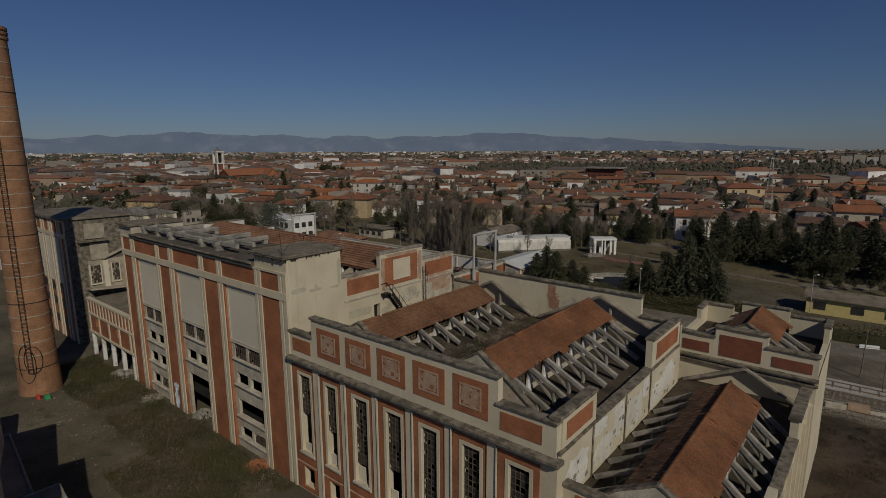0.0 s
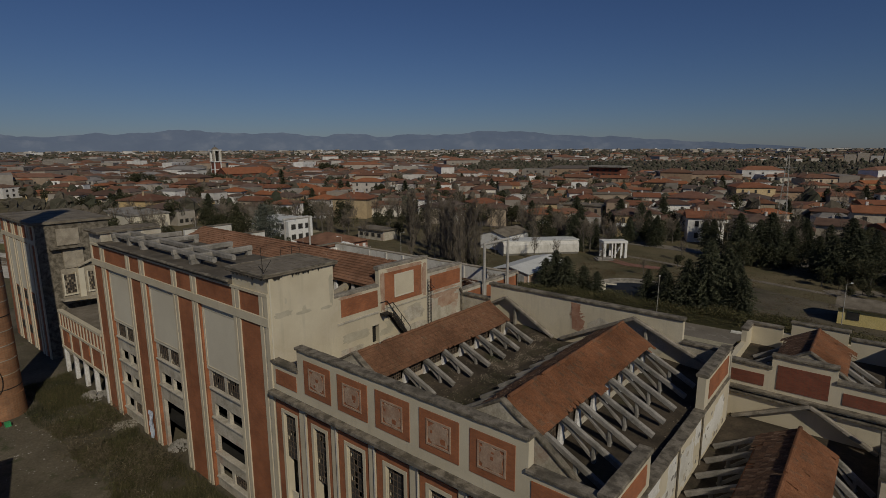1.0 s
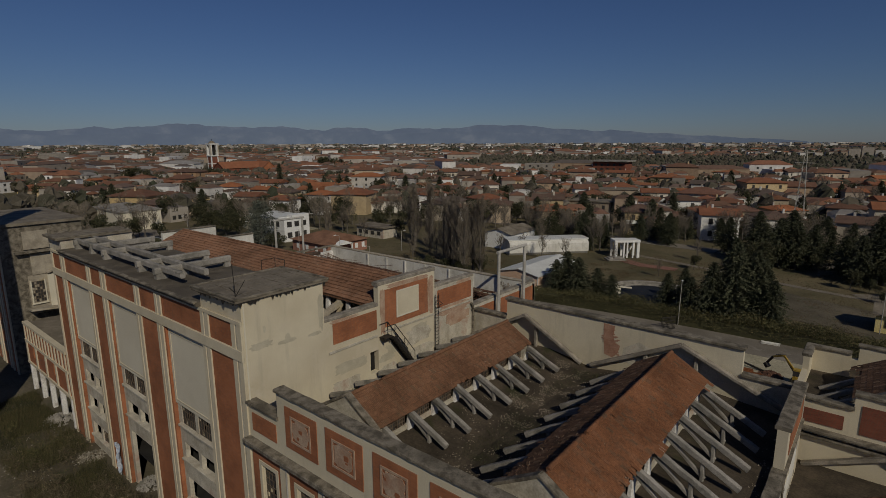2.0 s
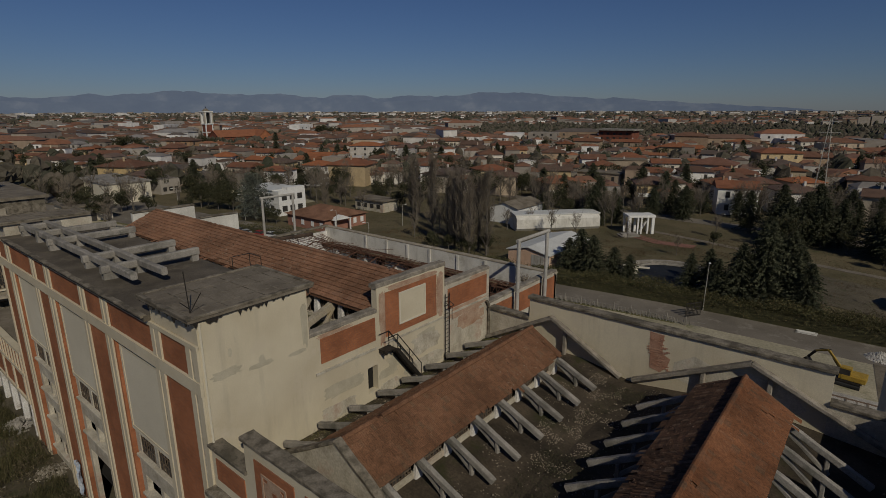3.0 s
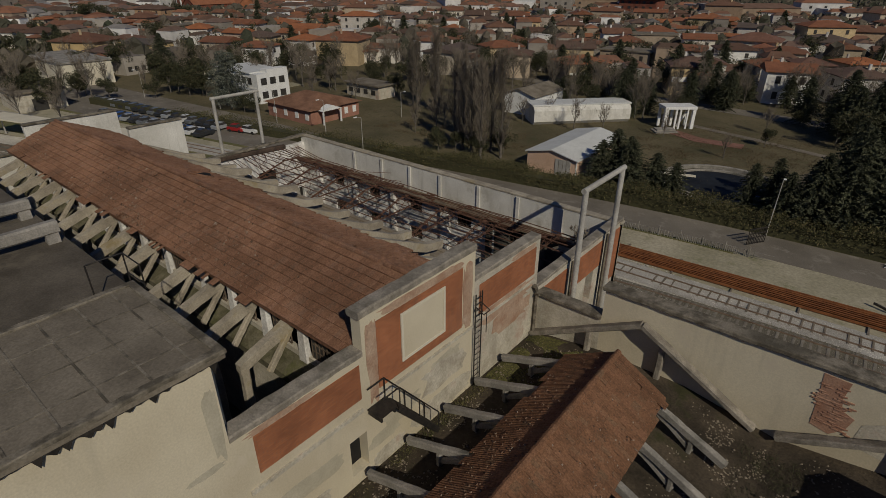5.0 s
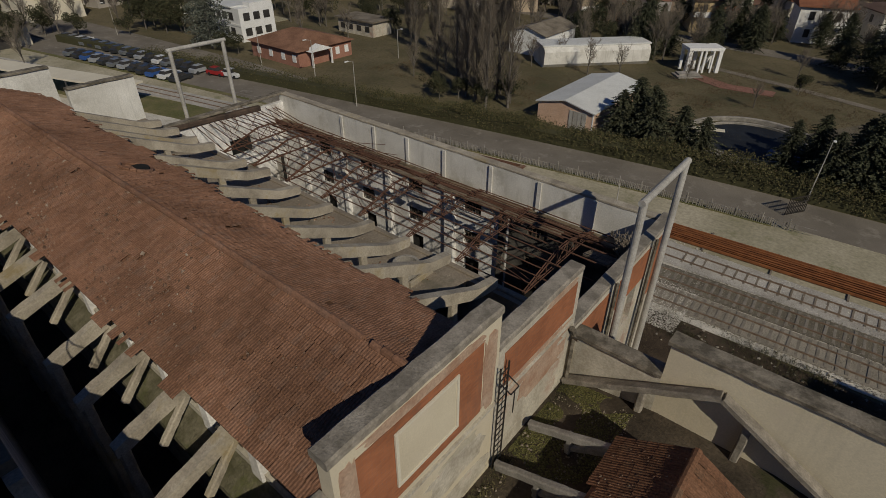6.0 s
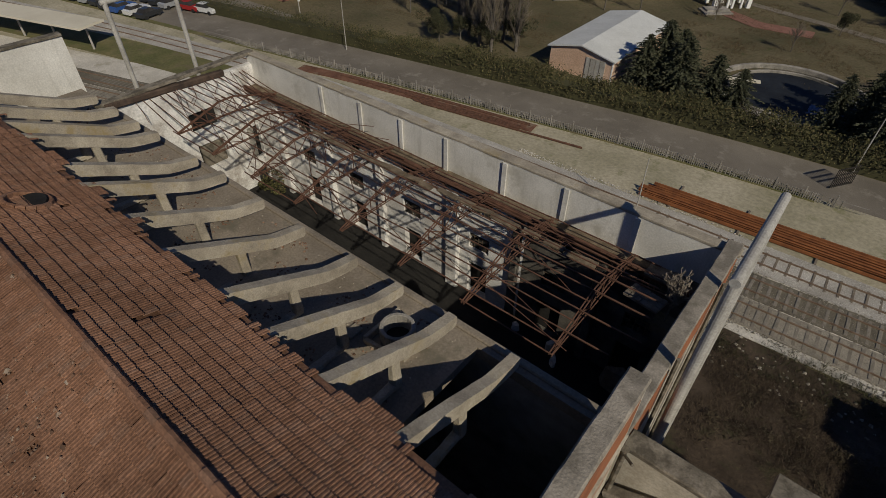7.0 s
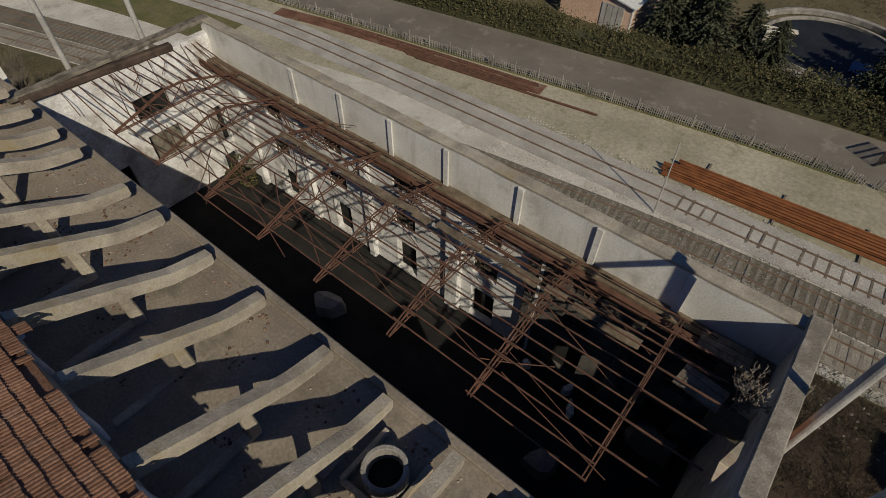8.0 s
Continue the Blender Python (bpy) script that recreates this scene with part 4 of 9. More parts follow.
# long rods and bent strips along the wall side
for k, y in enumerate((55.5, 56.3)):
    for x0 in (-70.0, -62.0, -54.0, -46.5):
        if rng.random() > 0.2:
            part("tie_rod", Shape().beam((x0, y + rng.uniform(-0.1, 0.1), 12.95 + rng.uniform(-0.1, 0.2)), (x0 + rng.uniform(6, 8.4), y + rng.uniform(-0.15, 0.15), 12.9 + rng.uniform(-0.1, 0.2)), 0.07, 0.08), RUST, bay)
for x0, y0 in ((-46.5, 55.0), (-54.0, 55.2), (-60.6, 55.3), (-50.2, 55.4)):
    mesh_mat = Shape()
    for i in range(9):
        mesh_mat.beam((x0 + i * 0.25, y0, 13.1), (x0 + i * 0.25, y0 + 1.5, 12.7), 0.025, 0.025)
    for k in range(7):
        mesh_mat.beam((x0, y0 + k * 0.25, 13.1 - k * 0.067), (x0 + 2.0, y0 + k * 0.25, 13.1 - k * 0.067), 0.025, 0.025)
    part("lattice_panel", mesh_mat, RUST, bay, "hanging rusty lattice")


def lump(w, d, h, seed):
    """One broken block with uneven faces."""
    r = random.Random(seed)
    n = 7
    ring = [(math.cos(6.283 * i / n + r.uniform(-0.3, 0.3)), math.sin(6.283 * i / n + r.uniform(-0.3, 0.3)), r.uniform(0.8, 1.15)) for i in range(n)]
    verts = [(w / 2 * c * g, d / 2 * e * g, 0) for c, e, g in ring] + [(w / 2 * c * g * 0.85 + r.uniform(-0.05, 0.05), d / 2 * e * g * 0.85, h * r.uniform(0.7, 1.0)) for c, e, g in ring] + [(0, 0, h)]
    return Shape().add(verts, [(i, (i + 1) % n, (i + 1) % n + n, i + n) for i in range(n)] + [tuple(reversed(range(n)))] + [(n + i, n + (i + 1) % n, 2 * n) for i in range(n)])


# heaps on the dark floor
for n, (x, y, w, d, h, rz, col) in enumerate([(-49.5, 50.5, 1.4, 0.8, 0.6, 40, CONCRETE), (-57, 52.5, 2.2, 1.5, 0.9, 10, CONCRETE), (-43.5, 52.5, 1.8, 1.2, 0.8, 15, CONCRETE), (-46.7, 56.3, 0.6, 0.4, 0.5, 10, WHITE_WORN), (-44.4, 56.3, 0.7, 0.4, 0.6, 70, WHITE_WORN), (-43.8, 55.6, 0.4, 1.1, 0.4, 30, WHITE_WORN), (-40.2, 56.2, 2.2, 0.9, 1.6, 8, SLEEPER)]):
    one = solid("debris_block", lump(w, d, h, n), col, "broken masonry block on the hall floor", "rubble", "debris on the hall floor")
    one.matrix_basis = pose(x, y, 5.0, 0, 0, rz)
# ---- gantry frames beside the track ----
def gantry(at, spacing, top_z, label):
    g = thing("gantry", label, "gantry", "concrete gantry frames", at=(at[0], at[1], at[2]))
    for k in (0, 1):
        part("post", Shape().rod((at[0], at[1] + k * spacing, at[2]), (at[0], at[1] + k * spacing, top_z), 0.165, 14, 0.92), GALV, g)
    part("crossbar", Shape().rod((at[0], at[1] - 0.25, top_z), (at[0], at[1] + spacing + 0.25, top_z), 0.15, 14), GALV, g)
    return g


gantry((-37.4, 50.3, 0), 4.5, 19.35, "tall pale concrete gantry frame beside the hall wall")
gantry((-74.6, 51.2, 0), 4.42, 18.82, "tall pale concrete gantry frame beyond the hall end")


# ---- turbine hall ----

turbine = thing("turbine_hall", "derelict turbine hall with red brick panels and two tiled roof lights", "building", at=(-25, 36, 0))
WINS = [(-36.84, -35.5), (-33.4, -32.2), (-30.0, -28.6), (-26.5, -25.1), (-23.1, -21.8), (-19.6, -18.3), (-16.1, -14.75)]
REDS = [(-37.8, -34.95), (-34.1, -31.55), (-30.85, -28.0), (-27.33, -24.6), (-23.82, -21.1), (-20.4, -17.75), (-16.9, -14.05)]
gaps = [(a, b, 3.9, 10.85) for a, b in WINS] + [(a, b, 0.6, 2.4) for a, b in WINS]
part("south_wall", Shape().wall("x", 25.0, 0.5, -38.0, -13.0, 0, 12.1, gaps), CREAM, turbine, "cream plaster facade with tall windows")
for (a, b), (u, v) in zip(WINS, REDS):
    part("brick_field", Shape().wall("x", 24.93, 0.08, u, v, 2.8, 11.6, [(a - 0.3, b + 0.3, 3.5, 11.15)]), BRICK, turbine, "red brick field round a window")
    part("brick_field", Shape().wall("x", 24.93, 0.08, u, v, 0.2, 2.6, [(a - 0.05, b + 0.05, 0.55, 2.45)]), BRICK, turbine)
    rim = Shape()
    panel_frame(rim, "x", 24.9, 0.1, a - 0.28, b + 0.28, 3.55, 11.12, 0.24)
    part("window_surround", rim, CREAM, turbine)
    low = (7.4, 6.9, 5.4, 6.3, 4.9, 4.3, 4.0)[WINS.index((a, b))]
    put_window(turbine, "tall%g" % low, Matrix.Translation((a, 25.12, low)), b - a, 10.85 - low, 4, round((10.85 - low) / 0.42), WINS.index((a, b)), 0.35)
    part("window_board", roughen(Shape().box(a + 0.05, a + 0.75, 25.2, 25.28, 3.95, 4.6 + 0.25 * (WINS.index((a, b)) % 3)).mesh("window_board", PANEL), 0.4, 0.02), PANEL, turbine, "pale broken board")
    part("sill", Shape().beam((a - 0.3, 24.9, 3.75), (b + 0.3, 24.9, 3.75), 0.3, 0.22), CREAM_WORN, turbine)
for (_, a), (b, _) in zip(REDS, REDS[1:]):
    part("pilaster", Shape().box(a + 0.08, b - 0.08, 24.84, 25.01, 0, 12.1), CREAM, turbine)
    part("downpipe", Shape().rod((b - 0.05, 24.78, 0), (b - 0.05, 24.78, 12.0), 0.05), GALV, turbine)
part("cornice", Shape().beam((-38.0, 24.85, 12.2), (-12.7, 24.85, 12.2), 0.75, 0.3), COPING, turbine, "dark weathered cornice")
part("cornice", Shape().box(-38.0, -12.85, 24.75, 25.0, 11.85, 12.06), CREAM_WORN, turbine)
for x0, x1, z in ((-38.0, -35.0, 14.35), (-17.0, -13.1, 14.35), (-35.0, -17.0, 16.0)):
    part("parapet", Shape().box(x0, x1, 25.0, 25.5, 12.1, z), CREAM, turbine, "cream parapet with red panels")
    part("coping", Shape().beam((x0 - 0.08, 25.22, z + 0.09), (x1 + 0.08, 25.22, z + 0.09), 0.72, 0.2), COPING, turbine)
for x0, x1, z0, z1 in [(-37.6, -35.2, 12.85, 13.95), (-16.8, -14.0, 12.85, 14.0)]:
    part("brick_panel", Shape().box(x0, x1, 24.96, 25.01, z0, z1), BRICK, turbine, "red brick parapet panel")
def blotch(x0, x1, z0, z1, seed, at, thick):
    """A thin patch with an uneven outline on a wall that faces south."""
    r = random.Random(seed)
    ring = []
    for k in range(26):
        a, g = 2 * math.pi * k / 26, r.uniform(0.8, 1.04)
        ring.append(((x0 + x1) / 2 + (x1 - x0) / 2 * g * math.copysign(abs(math.cos(a)) ** 0.5, math.cos(a)), (z0 + z1) / 2 + (z1 - z0) / 2 * g * math.copysign(abs(math.sin(a)) ** 0.5, math.sin(a))))
    return Shape().prism(ring, "y", at, at + thick)


peel = random.Random(41)
for x0, x1 in [(-34.25, -31.5), (-30.8, -28.05), (-27.35, -24.6), (-23.85, -21.1), (-20.4, -17.7)]:
    part("brick_panel", Shape().box(x0, x1, 24.96, 25.01, 13.05, 15.45), BRICK, turbine, "red brick parapet panel")
    mid = (x0 + x1) / 2
    rim = Shape()
    panel_frame(rim, "x", 24.925, 0.04, mid - 0.86, mid + 0.86, 13.5, 15.02, 0.12)
    part("square_moulding", rim, FADED, turbine, "faded pinkish moulding")
    part("square_field", blotch(mid - 0.74, mid + 0.74, 13.6, 14.92, round(mid * 10), 24.94, 0.02), FADED, turbine, "blotchy faded plaster square")
    for k in range(2):
        u, v, w = mid + peel.uniform(-0.7, 0.3), 13.6 + peel.uniform(0, 0.95), peel.uniform(0.15, 0.45)
        part("bare_spot", blotch(u, u + w, v, v + w * peel.uniform(0.5, 1.1), k + round(mid * 10), 24.932 - 0.0015 * k, 0.01), BRICK, turbine)
# east wall with its raised ends
part("east_wall", Shape().wall("y", -13.5, 0.5, 25.5, 47.3, 0, 12.6), CREAM, turbine, "stained flaking plaster wall")
for n, box in enumerate(((25.9, 29.3, 9.0, 11.6), (30.0, 33.4, 9.0, 10.9), (33.0, 34.9, 9.6, 12.3), (35.2, 38.9, 9.0, 11.9), (38.4, 39.9, 10.6, 12.4), (40.3, 43.6, 9.0, 11.2), (43.0, 46.4, 9.4, 12.0), (29.9, 32.0, 11.3, 12.4))):
    part("plaster_patch", ragged(*box, 120 + n, 0.008 + 0.002 * (n % 3), -13.0), PALE_WALL, turbine, "whitish layer under lost plaster")
stain = random.Random(17)
for n in range(46):
    y, z, w = stain.uniform(26.5, 46.2), 9.1 + 2.6 * stain.random() ** 1.5, stain.uniform(0.12, 0.55)
    part("damp_stain", ragged(y, y + w, z, z + w * stain.uniform(0.4, 1.0), 140 + n, 0.016 + 0.001 * (n % 3), -13.0), CONCRETE if n % 3 else CREAM_WORN, turbine)
for y0, y1, z in ((25.0, 30.0, 14.6), (40.1, 47.0, 14.85)):
    part("parapet", Shape().box(-13.5, -13.0, y0 + 0.5 * (y0 < 26), y1, 12.6, z), CREAM, turbine)
    part("coping", Shape().beam((-13.25, y0, z + 0.1), (-13.25, y1, z + 0.1), 0.75, 0.22), COPING, turbine)
    part("brick_panel", Shape().box(-13.01, -12.96, y0 + 1.0, y1 - 0.6, 13.1, z - 0.4), BRICK, turbine, "red brick parapet panel")
part("coping", Shape().beam((-13.25, 30.0, 12.66), (-13.25, 40.1, 12.66), 0.6, 0.14), COPING, turbine)
part("ledge", Shape().box(-13.0, -12.85, 25.0, 47.0, 12.55, 12.72), COPING, turbine)
for y in (29.6, 35.0, 40.0):
    part("downpipe", Shape().rod((-12.93, y, 3), (-12.93, y, 12.5), 0.055), COPING, turbine)
# back wall and its gable frames
part("north_wall", Shape().box(-34.5, -16.5, 47.3, 47.75, 0, 16.1), CREAM, turbine, "large blank cream wall")
split("north_wall", [(-37.95, -34.5, 47.3, 47.7, 0, 14.5), (-16.5, -13.0, 47.3, 47.7, 0, 14.3)], CREAM_WORN, turbine)
for a, b, z in ((-34.6, -16.4, 16.2), (-37.95, -34.5, 14.6), (-16.5, -13.0, 14.4)):
    part("coping", Shape().beam((a, 47.52, z), (b, 47.52, z), 0.72, 0.22), COPING, turbine)
DUSTY_BRICK = surface("dusty_brick", (0.33, 0.17, 0.11), (0.42, 0.25, 0.17), 2, 14)
patch = part("bare_patch", Shape().prism([(-25.75, 13.5), (-25.1, 13.35), (-24.7, 13.8), (-24.55, 14.4), (-25.0, 14.6), (-25.1, 15.1), (-25.02, 15.85), (-25.9, 15.9), (-25.8, 14.7)], "y", 47.285, 47.31), DUSTY_BRICK, turbine, "bare brick where plaster fell off")
part("worn_patch", Shape().prism([(-24.4, 13.3), (-22.6, 13.0), (-20.2, 13.25), (-18.1, 12.95), (-17.4, 13.6), (-18.3, 14.6), (-20.5, 14.9), (-21.6, 14.5), (-23.2, 15.0), (-24.3, 14.3)], "y", 47.292, 47.31), CREAM_WORN, turbine, "flaking stained plaster")
r2 = random.Random(5)
brick_mesh = Shape().beam((-0.12, 0, 0), (0.12, 0, 0), 0.1, 0.06, worn=0.1).mesh("brick", DUSTY_BRICK)
for k in range(26):
    for i in range(7):
        x, z = -26.15 + i * 0.26 + (k % 2) * 0.13, 13.6 + k * 0.08
        if r2.random() < 0.5 and abs(x + 25.3 + 0.12 * (z - 14.6)) < 0.5 - 0.12 * math.sin(z * 5):
            one = new("brick", brick_mesh)
            one.parent, one.matrix_basis = patch, Matrix.Translation((x, 47.315, z))
for prof in ([(-37.9, 12.35), (-32.5, 15.25), (-27.4, 12.4)], [(-26.6, 12.5), (-20.2, 15.65), (-13.4, 12.7)]):
    for (a, b), (c, d) in zip(prof, prof[1:]):
        part("gable_frame", Shape().beam((a, 46.95, b), (c, 46.95, d), 0.42, 0.26), COPING_PALE, turbine, "weathered concrete gable frame")
    for x, z in ((prof[1][0] + 1.0, prof[1][1] - 0.6), (prof[1][0] - 2.4, prof[1][1] - 1.3)):
        part("gable_post", Shape().beam((x, 47.05, 12.3), (x, 47.05, z), 0.28, 0.26, up=(0, 1, 0)), COPING_PALE, turbine)
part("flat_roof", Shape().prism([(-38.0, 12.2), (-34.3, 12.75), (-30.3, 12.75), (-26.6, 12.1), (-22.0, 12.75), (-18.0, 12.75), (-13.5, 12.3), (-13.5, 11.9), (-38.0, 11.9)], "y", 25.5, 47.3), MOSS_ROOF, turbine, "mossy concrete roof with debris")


def roof_light(owner, rx, rz, half, drop, y0, y1, feet, seed, kept, material, ribs_y, foot_z, kind, west=None):
    """A tiled ridge roof on posts with barred windows, and concrete frames leaning out to both sides."""
    ez = rz - drop
    body = Shape().prism([(rx - half, ez - 0.14), (rx, rz - 0.14), (rx + half, ez - 0.14), (rx + half, ez - 0.01), (rx, rz - 0.01), (rx - half, ez - 0.01)], "y", y0, y1)
    roof = part("tile_roof", body, material, owner, "red clay tile ridge roof")
    run = Vector((half, 0, -drop))
    tile_slope(roof, (rx, y0 + 0.05, rz), (0, 1, 0), run, y1 - y0 - 0.1, run.length, material, kept, seed=seed, gone=0.006, lift=0.04)
    # a west tile, where given, paints this slope's weaker sun as darker colour
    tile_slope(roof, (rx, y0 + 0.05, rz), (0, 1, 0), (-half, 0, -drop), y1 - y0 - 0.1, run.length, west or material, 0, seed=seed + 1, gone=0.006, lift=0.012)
    ridge_caps(roof, (rx, y0 + 0.1, rz + 0.03), (rx, y1 - 0.1, rz + 0.03), material, seed)
    inner = half - 0.45
    for y in (y0 + 0.35, y1 - 0.5):
        part("gable_wall", Shape().prism([(rx - inner, foot_z), (rx + inner, foot_z), (rx + half, ez - 0.16), (rx, rz - 0.16), (rx - half, ez - 0.16)], "y", y - 0.12, y + 0.12), CREAM_WORN, owner)
    near_slope = [(rx - feet[0] + 0.5, foot_z), (rx + feet[1] - 0.5, foot_z), (rx + half + 0.1, ez - 0.05), (rx, rz + 0.05), (rx - half - 0.1, ez - 0.05)]
    part("gable_wall", Shape().prism(near_slope, "y", y0 - 0.25, y0 + 0.02), CREAM_WORN, owner, "plastered gable end")
    for a, b in ((near_slope[0], near_slope[4]), (near_slope[4], near_slope[3]), (near_slope[3], near_slope[2]), (near_slope[2], near_slope[1])):
        part("gable_coping", Shape().beam((a[0], y0 - 0.12, a[1] + 0.1), (b[0], y0 - 0.12, b[1] + 0.1), 0.42, 0.16), COPING, owner)
    for side, foot in ((-1, feet[0]), (1, feet[1])):
        key = (kind, side)
        if key not in WINDOW_MESHES:
            rib = Shape()
            p, q = (side * (half - 0.15), 0, ez - 0.2), (side * foot, 0, foot_z + 0.05)
            rib.beam(p, q, 0.26, 0.34)
            m = (side * (half + foot) / 2, 0)
            rib.beam((m[0], 0.04, foot_z - 0.2), (m[0], 0.04, (ez + foot_z) / 2), 0.2, 0.24, up=(0, 1, 0))
            rib.beam((side * (half - 0.3), 0.0, ez - 0.3), (m[0] + side * 0.1, 0.05, foot_z - 0.05), 0.16, 0.2)
            stand = Shape().beam((side * (half - 0.4), 0, foot_z - 0.4), (side * (half - 0.3), 0, ez - 0.12), 0.55, 0.3, up=(1, 0, 0), taper=0.6)
            WINDOW_MESHES[key] = (roughen(rib.mesh("concrete_rib", CONCRETE), 0.4, 0.022), stand.mesh("roof_post", WHITE_WORN))
        for y in ribs_y:
            one = part("concrete_rib", WINDOW_MESHES[key][0], CONCRETE, owner, "leaning concrete rib with strut")
            one.matrix_basis = Matrix.Translation((rx, y, 0)) @ Matrix.Rotation(rng.gauss(0, 0.01), 4, "Z")
            one = part("roof_post", WINDOW_MESHES[key][1], WHITE_WORN, owner)
            one.matrix_basis = Matrix.Translation((rx, y + 0.25, 0))
        x = rx + side * (half - 0.5)
        part("sill_wall", Shape().box(x - 0.1, x + 0.1, y0, y1, foot_z - 0.5, foot_z + 0.35), CREAM_WORN, owner)
        for a, b in zip(ribs_y, ribs_y[1:]):
            put_window(owner, kind + "w", Matrix.Translation((x, a + 0.55, foot_z + 0.35)) @ FACE_X, b - a - 0.6, ez - foot_z - 0.55, 8, 4, 9, 0.45)


RIBS_A = [28.6 + k * 2.18 for k in range(8)]
roof_light(turbine, -32.45, 15.42, 2.1, 1.22, 28.0, 44.3, (5.2, 4.7), 21, 190, TILE_DARK, RIBS_A, 12.7, "lightA")
roof_light(turbine, -19.98, 16.1, 2.15, 1.25, 27.4, 44.2, (5.0, 5.6), 31, 110, TILE_ORANGE, [28.2 + k * 2.15 for k in range(8)], 12.75, "lightB", TILE_MOSS_SHADE)

# ---- low east hall and the block behind it ----
east = thing("switch_hall", "derelict low hall with an orange tiled roof light", "building", at=(-8, 37, 0))
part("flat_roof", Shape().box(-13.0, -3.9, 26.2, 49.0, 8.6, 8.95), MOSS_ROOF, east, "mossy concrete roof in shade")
part("south_wall", Shape().box(-13.0, -3.2, 25.8, 26.2, 0, 10.4), CREAM, east)
part("coping", Shape().beam((-13.0, 26.0, 10.48), (-3.1, 26.0, 10.48), 0.66, 0.2), COPING, east)
part("brick_panel", Shape().box(-12.2, -4.0, 25.76, 25.81, 9.2, 10.1), BRICK, east)
part("east_wall", Shape().wall("y", -3.9, 0.5, 26.2, 49.0, 0, 9.6, [(y, y + 1.4, 2.5, 8.0) for y in (28, 31.5, 35, 38.5, 42, 45.5)]), CREAM, east)
split("parapet", [(-3.9, -3.4, 41.4, 47.5, 9.6, 11.0), (-3.9, -3.4, 26.2, 33, 9.6, 10.4)], CREAM, east)
part("coping", Shape().beam((-3.65, 41.3, 11.08), (-3.65, 47.6, 11.08), 0.8, 0.22), COPING, east)
part("coping", Shape().beam((-3.65, 33.0, 9.68), (-3.65, 41.3, 9.68), 0.7, 0.18), COPING, east)
for y in (27.4, 30.9, 34.4, 37.9, 41.4, 44.9, 48.4):
    part("pilaster", Shape().box(-3.41, -3.2, y - 0.35, y + 0.35, 0, 9.5), CREAM, east)
roof_light(east, -8.0, 12.0, 2.1, 1.15, 26.7, 43.0, (4.7, 3.9), 41, 0, TILE_ORANGE, [27.4 + k * 2.2 for k in range(8)], 9.0, "lightC", TILE_MOSS_SHADE)
for (a, b), (c, d) in zip([(-12.8, 8.95), (-8.0, 11.2)], [(-8.0, 11.2), (-4.0, 9.0)]):
    part("gable_frame", Shape().beam((a, 48.6, b), (c, 48.6, d), 0.42, 0.26), COPING_PALE, east)

north_block = thing("transformer_house", "derelict block with dark red brick parapet panels", "building", at=(-8, 54, 0))
for x0, x1, z in ((-13.6, -10.6, 13.2), (-10.6, -6.65, 14.15), (-6.65, -3.1, 13.15)):
    part("parapet", Shape().box(x0, x1, 49.0, 49.45, 0, z), CREAM, north_block, "cream wall with red panels")
    part("coping", Shape().beam((x0 - 0.05, 49.2, z + 0.1), (x1 + 0.05, 49.2, z + 0.1), 0.7, 0.22), COPING, north_block)
    part("brick_panel", Shape().box(x0 + 0.4, x1 - 0.4, 48.95, 49.01, 11.75, z - 0.55), BRICK_DARK, north_block, "dark red brick panel")
part("cornice", Shape().beam((-13.6, 48.8, 11.35), (-3.0, 48.8, 11.35), 0.5, 0.22), COPING, north_block, "dark cornice")
part("cornice", Shape().beam((-13.6, 48.88, 10.9), (-3.0, 48.88, 10.9), 0.34, 0.2), COPING, north_block)
part("flat_roof", Shape().box(-13.6, -3.1, 49.45, 61.0, 11.2, 11.6), MOSS_ROOF, north_block)
split("east_wall", [(-3.5, -3.1, 49.45, 61.0, 0, 12.0), (-3.5, -3.1, 57.0, 60.0, 12.0, 13.4)], CREAM, north_block)
split("west_wall", [(-14.0, -13.6, 47.75, 61.0, 0, 12.4), (-14.0, -13.6, 56.5, 59.0, 12.4, 13.4)], CREAM, north_block)
split("north_wall", [(-14.0, -3.1, 61.0, 61.4, 0, 12.4), (-13.6, -11.2, 59.0, 59.4, 11.6, 13.4), (-10.8, -6.6, 61.0, 61.4, 12.4, 13.5), (-6.4, -3.5, 59.6, 60.0, 11.6, 13.3)], CREAM, north_block)
for a, b in (((-13.8, 56.5, 13.5), (-13.8, 59.4, 13.5)), ((-14.0, 59.2, 13.5), (-11.2, 59.2, 13.5)), ((-10.9, 61.2, 13.6), (-6.5, 61.2, 13.6)), ((-6.4, 59.8, 13.4), (-3.0, 59.8, 13.4)), ((-3.3, 57.0, 13.5), (-3.3, 60.0, 13.5))):
    part("coping", Shape().beam(a, b, 0.62, 0.2), COPING, north_block)
roof_light(north_block, -8.5, 14.4, 2.1, 1.2, 50.6, 57.6, (4.2, 4.2), 51, 0, TILE_ORANGE, [51.4 + k * 1.9 for k in range(3)], 11.6, "lightD", TILE_MOSS_SHADE)

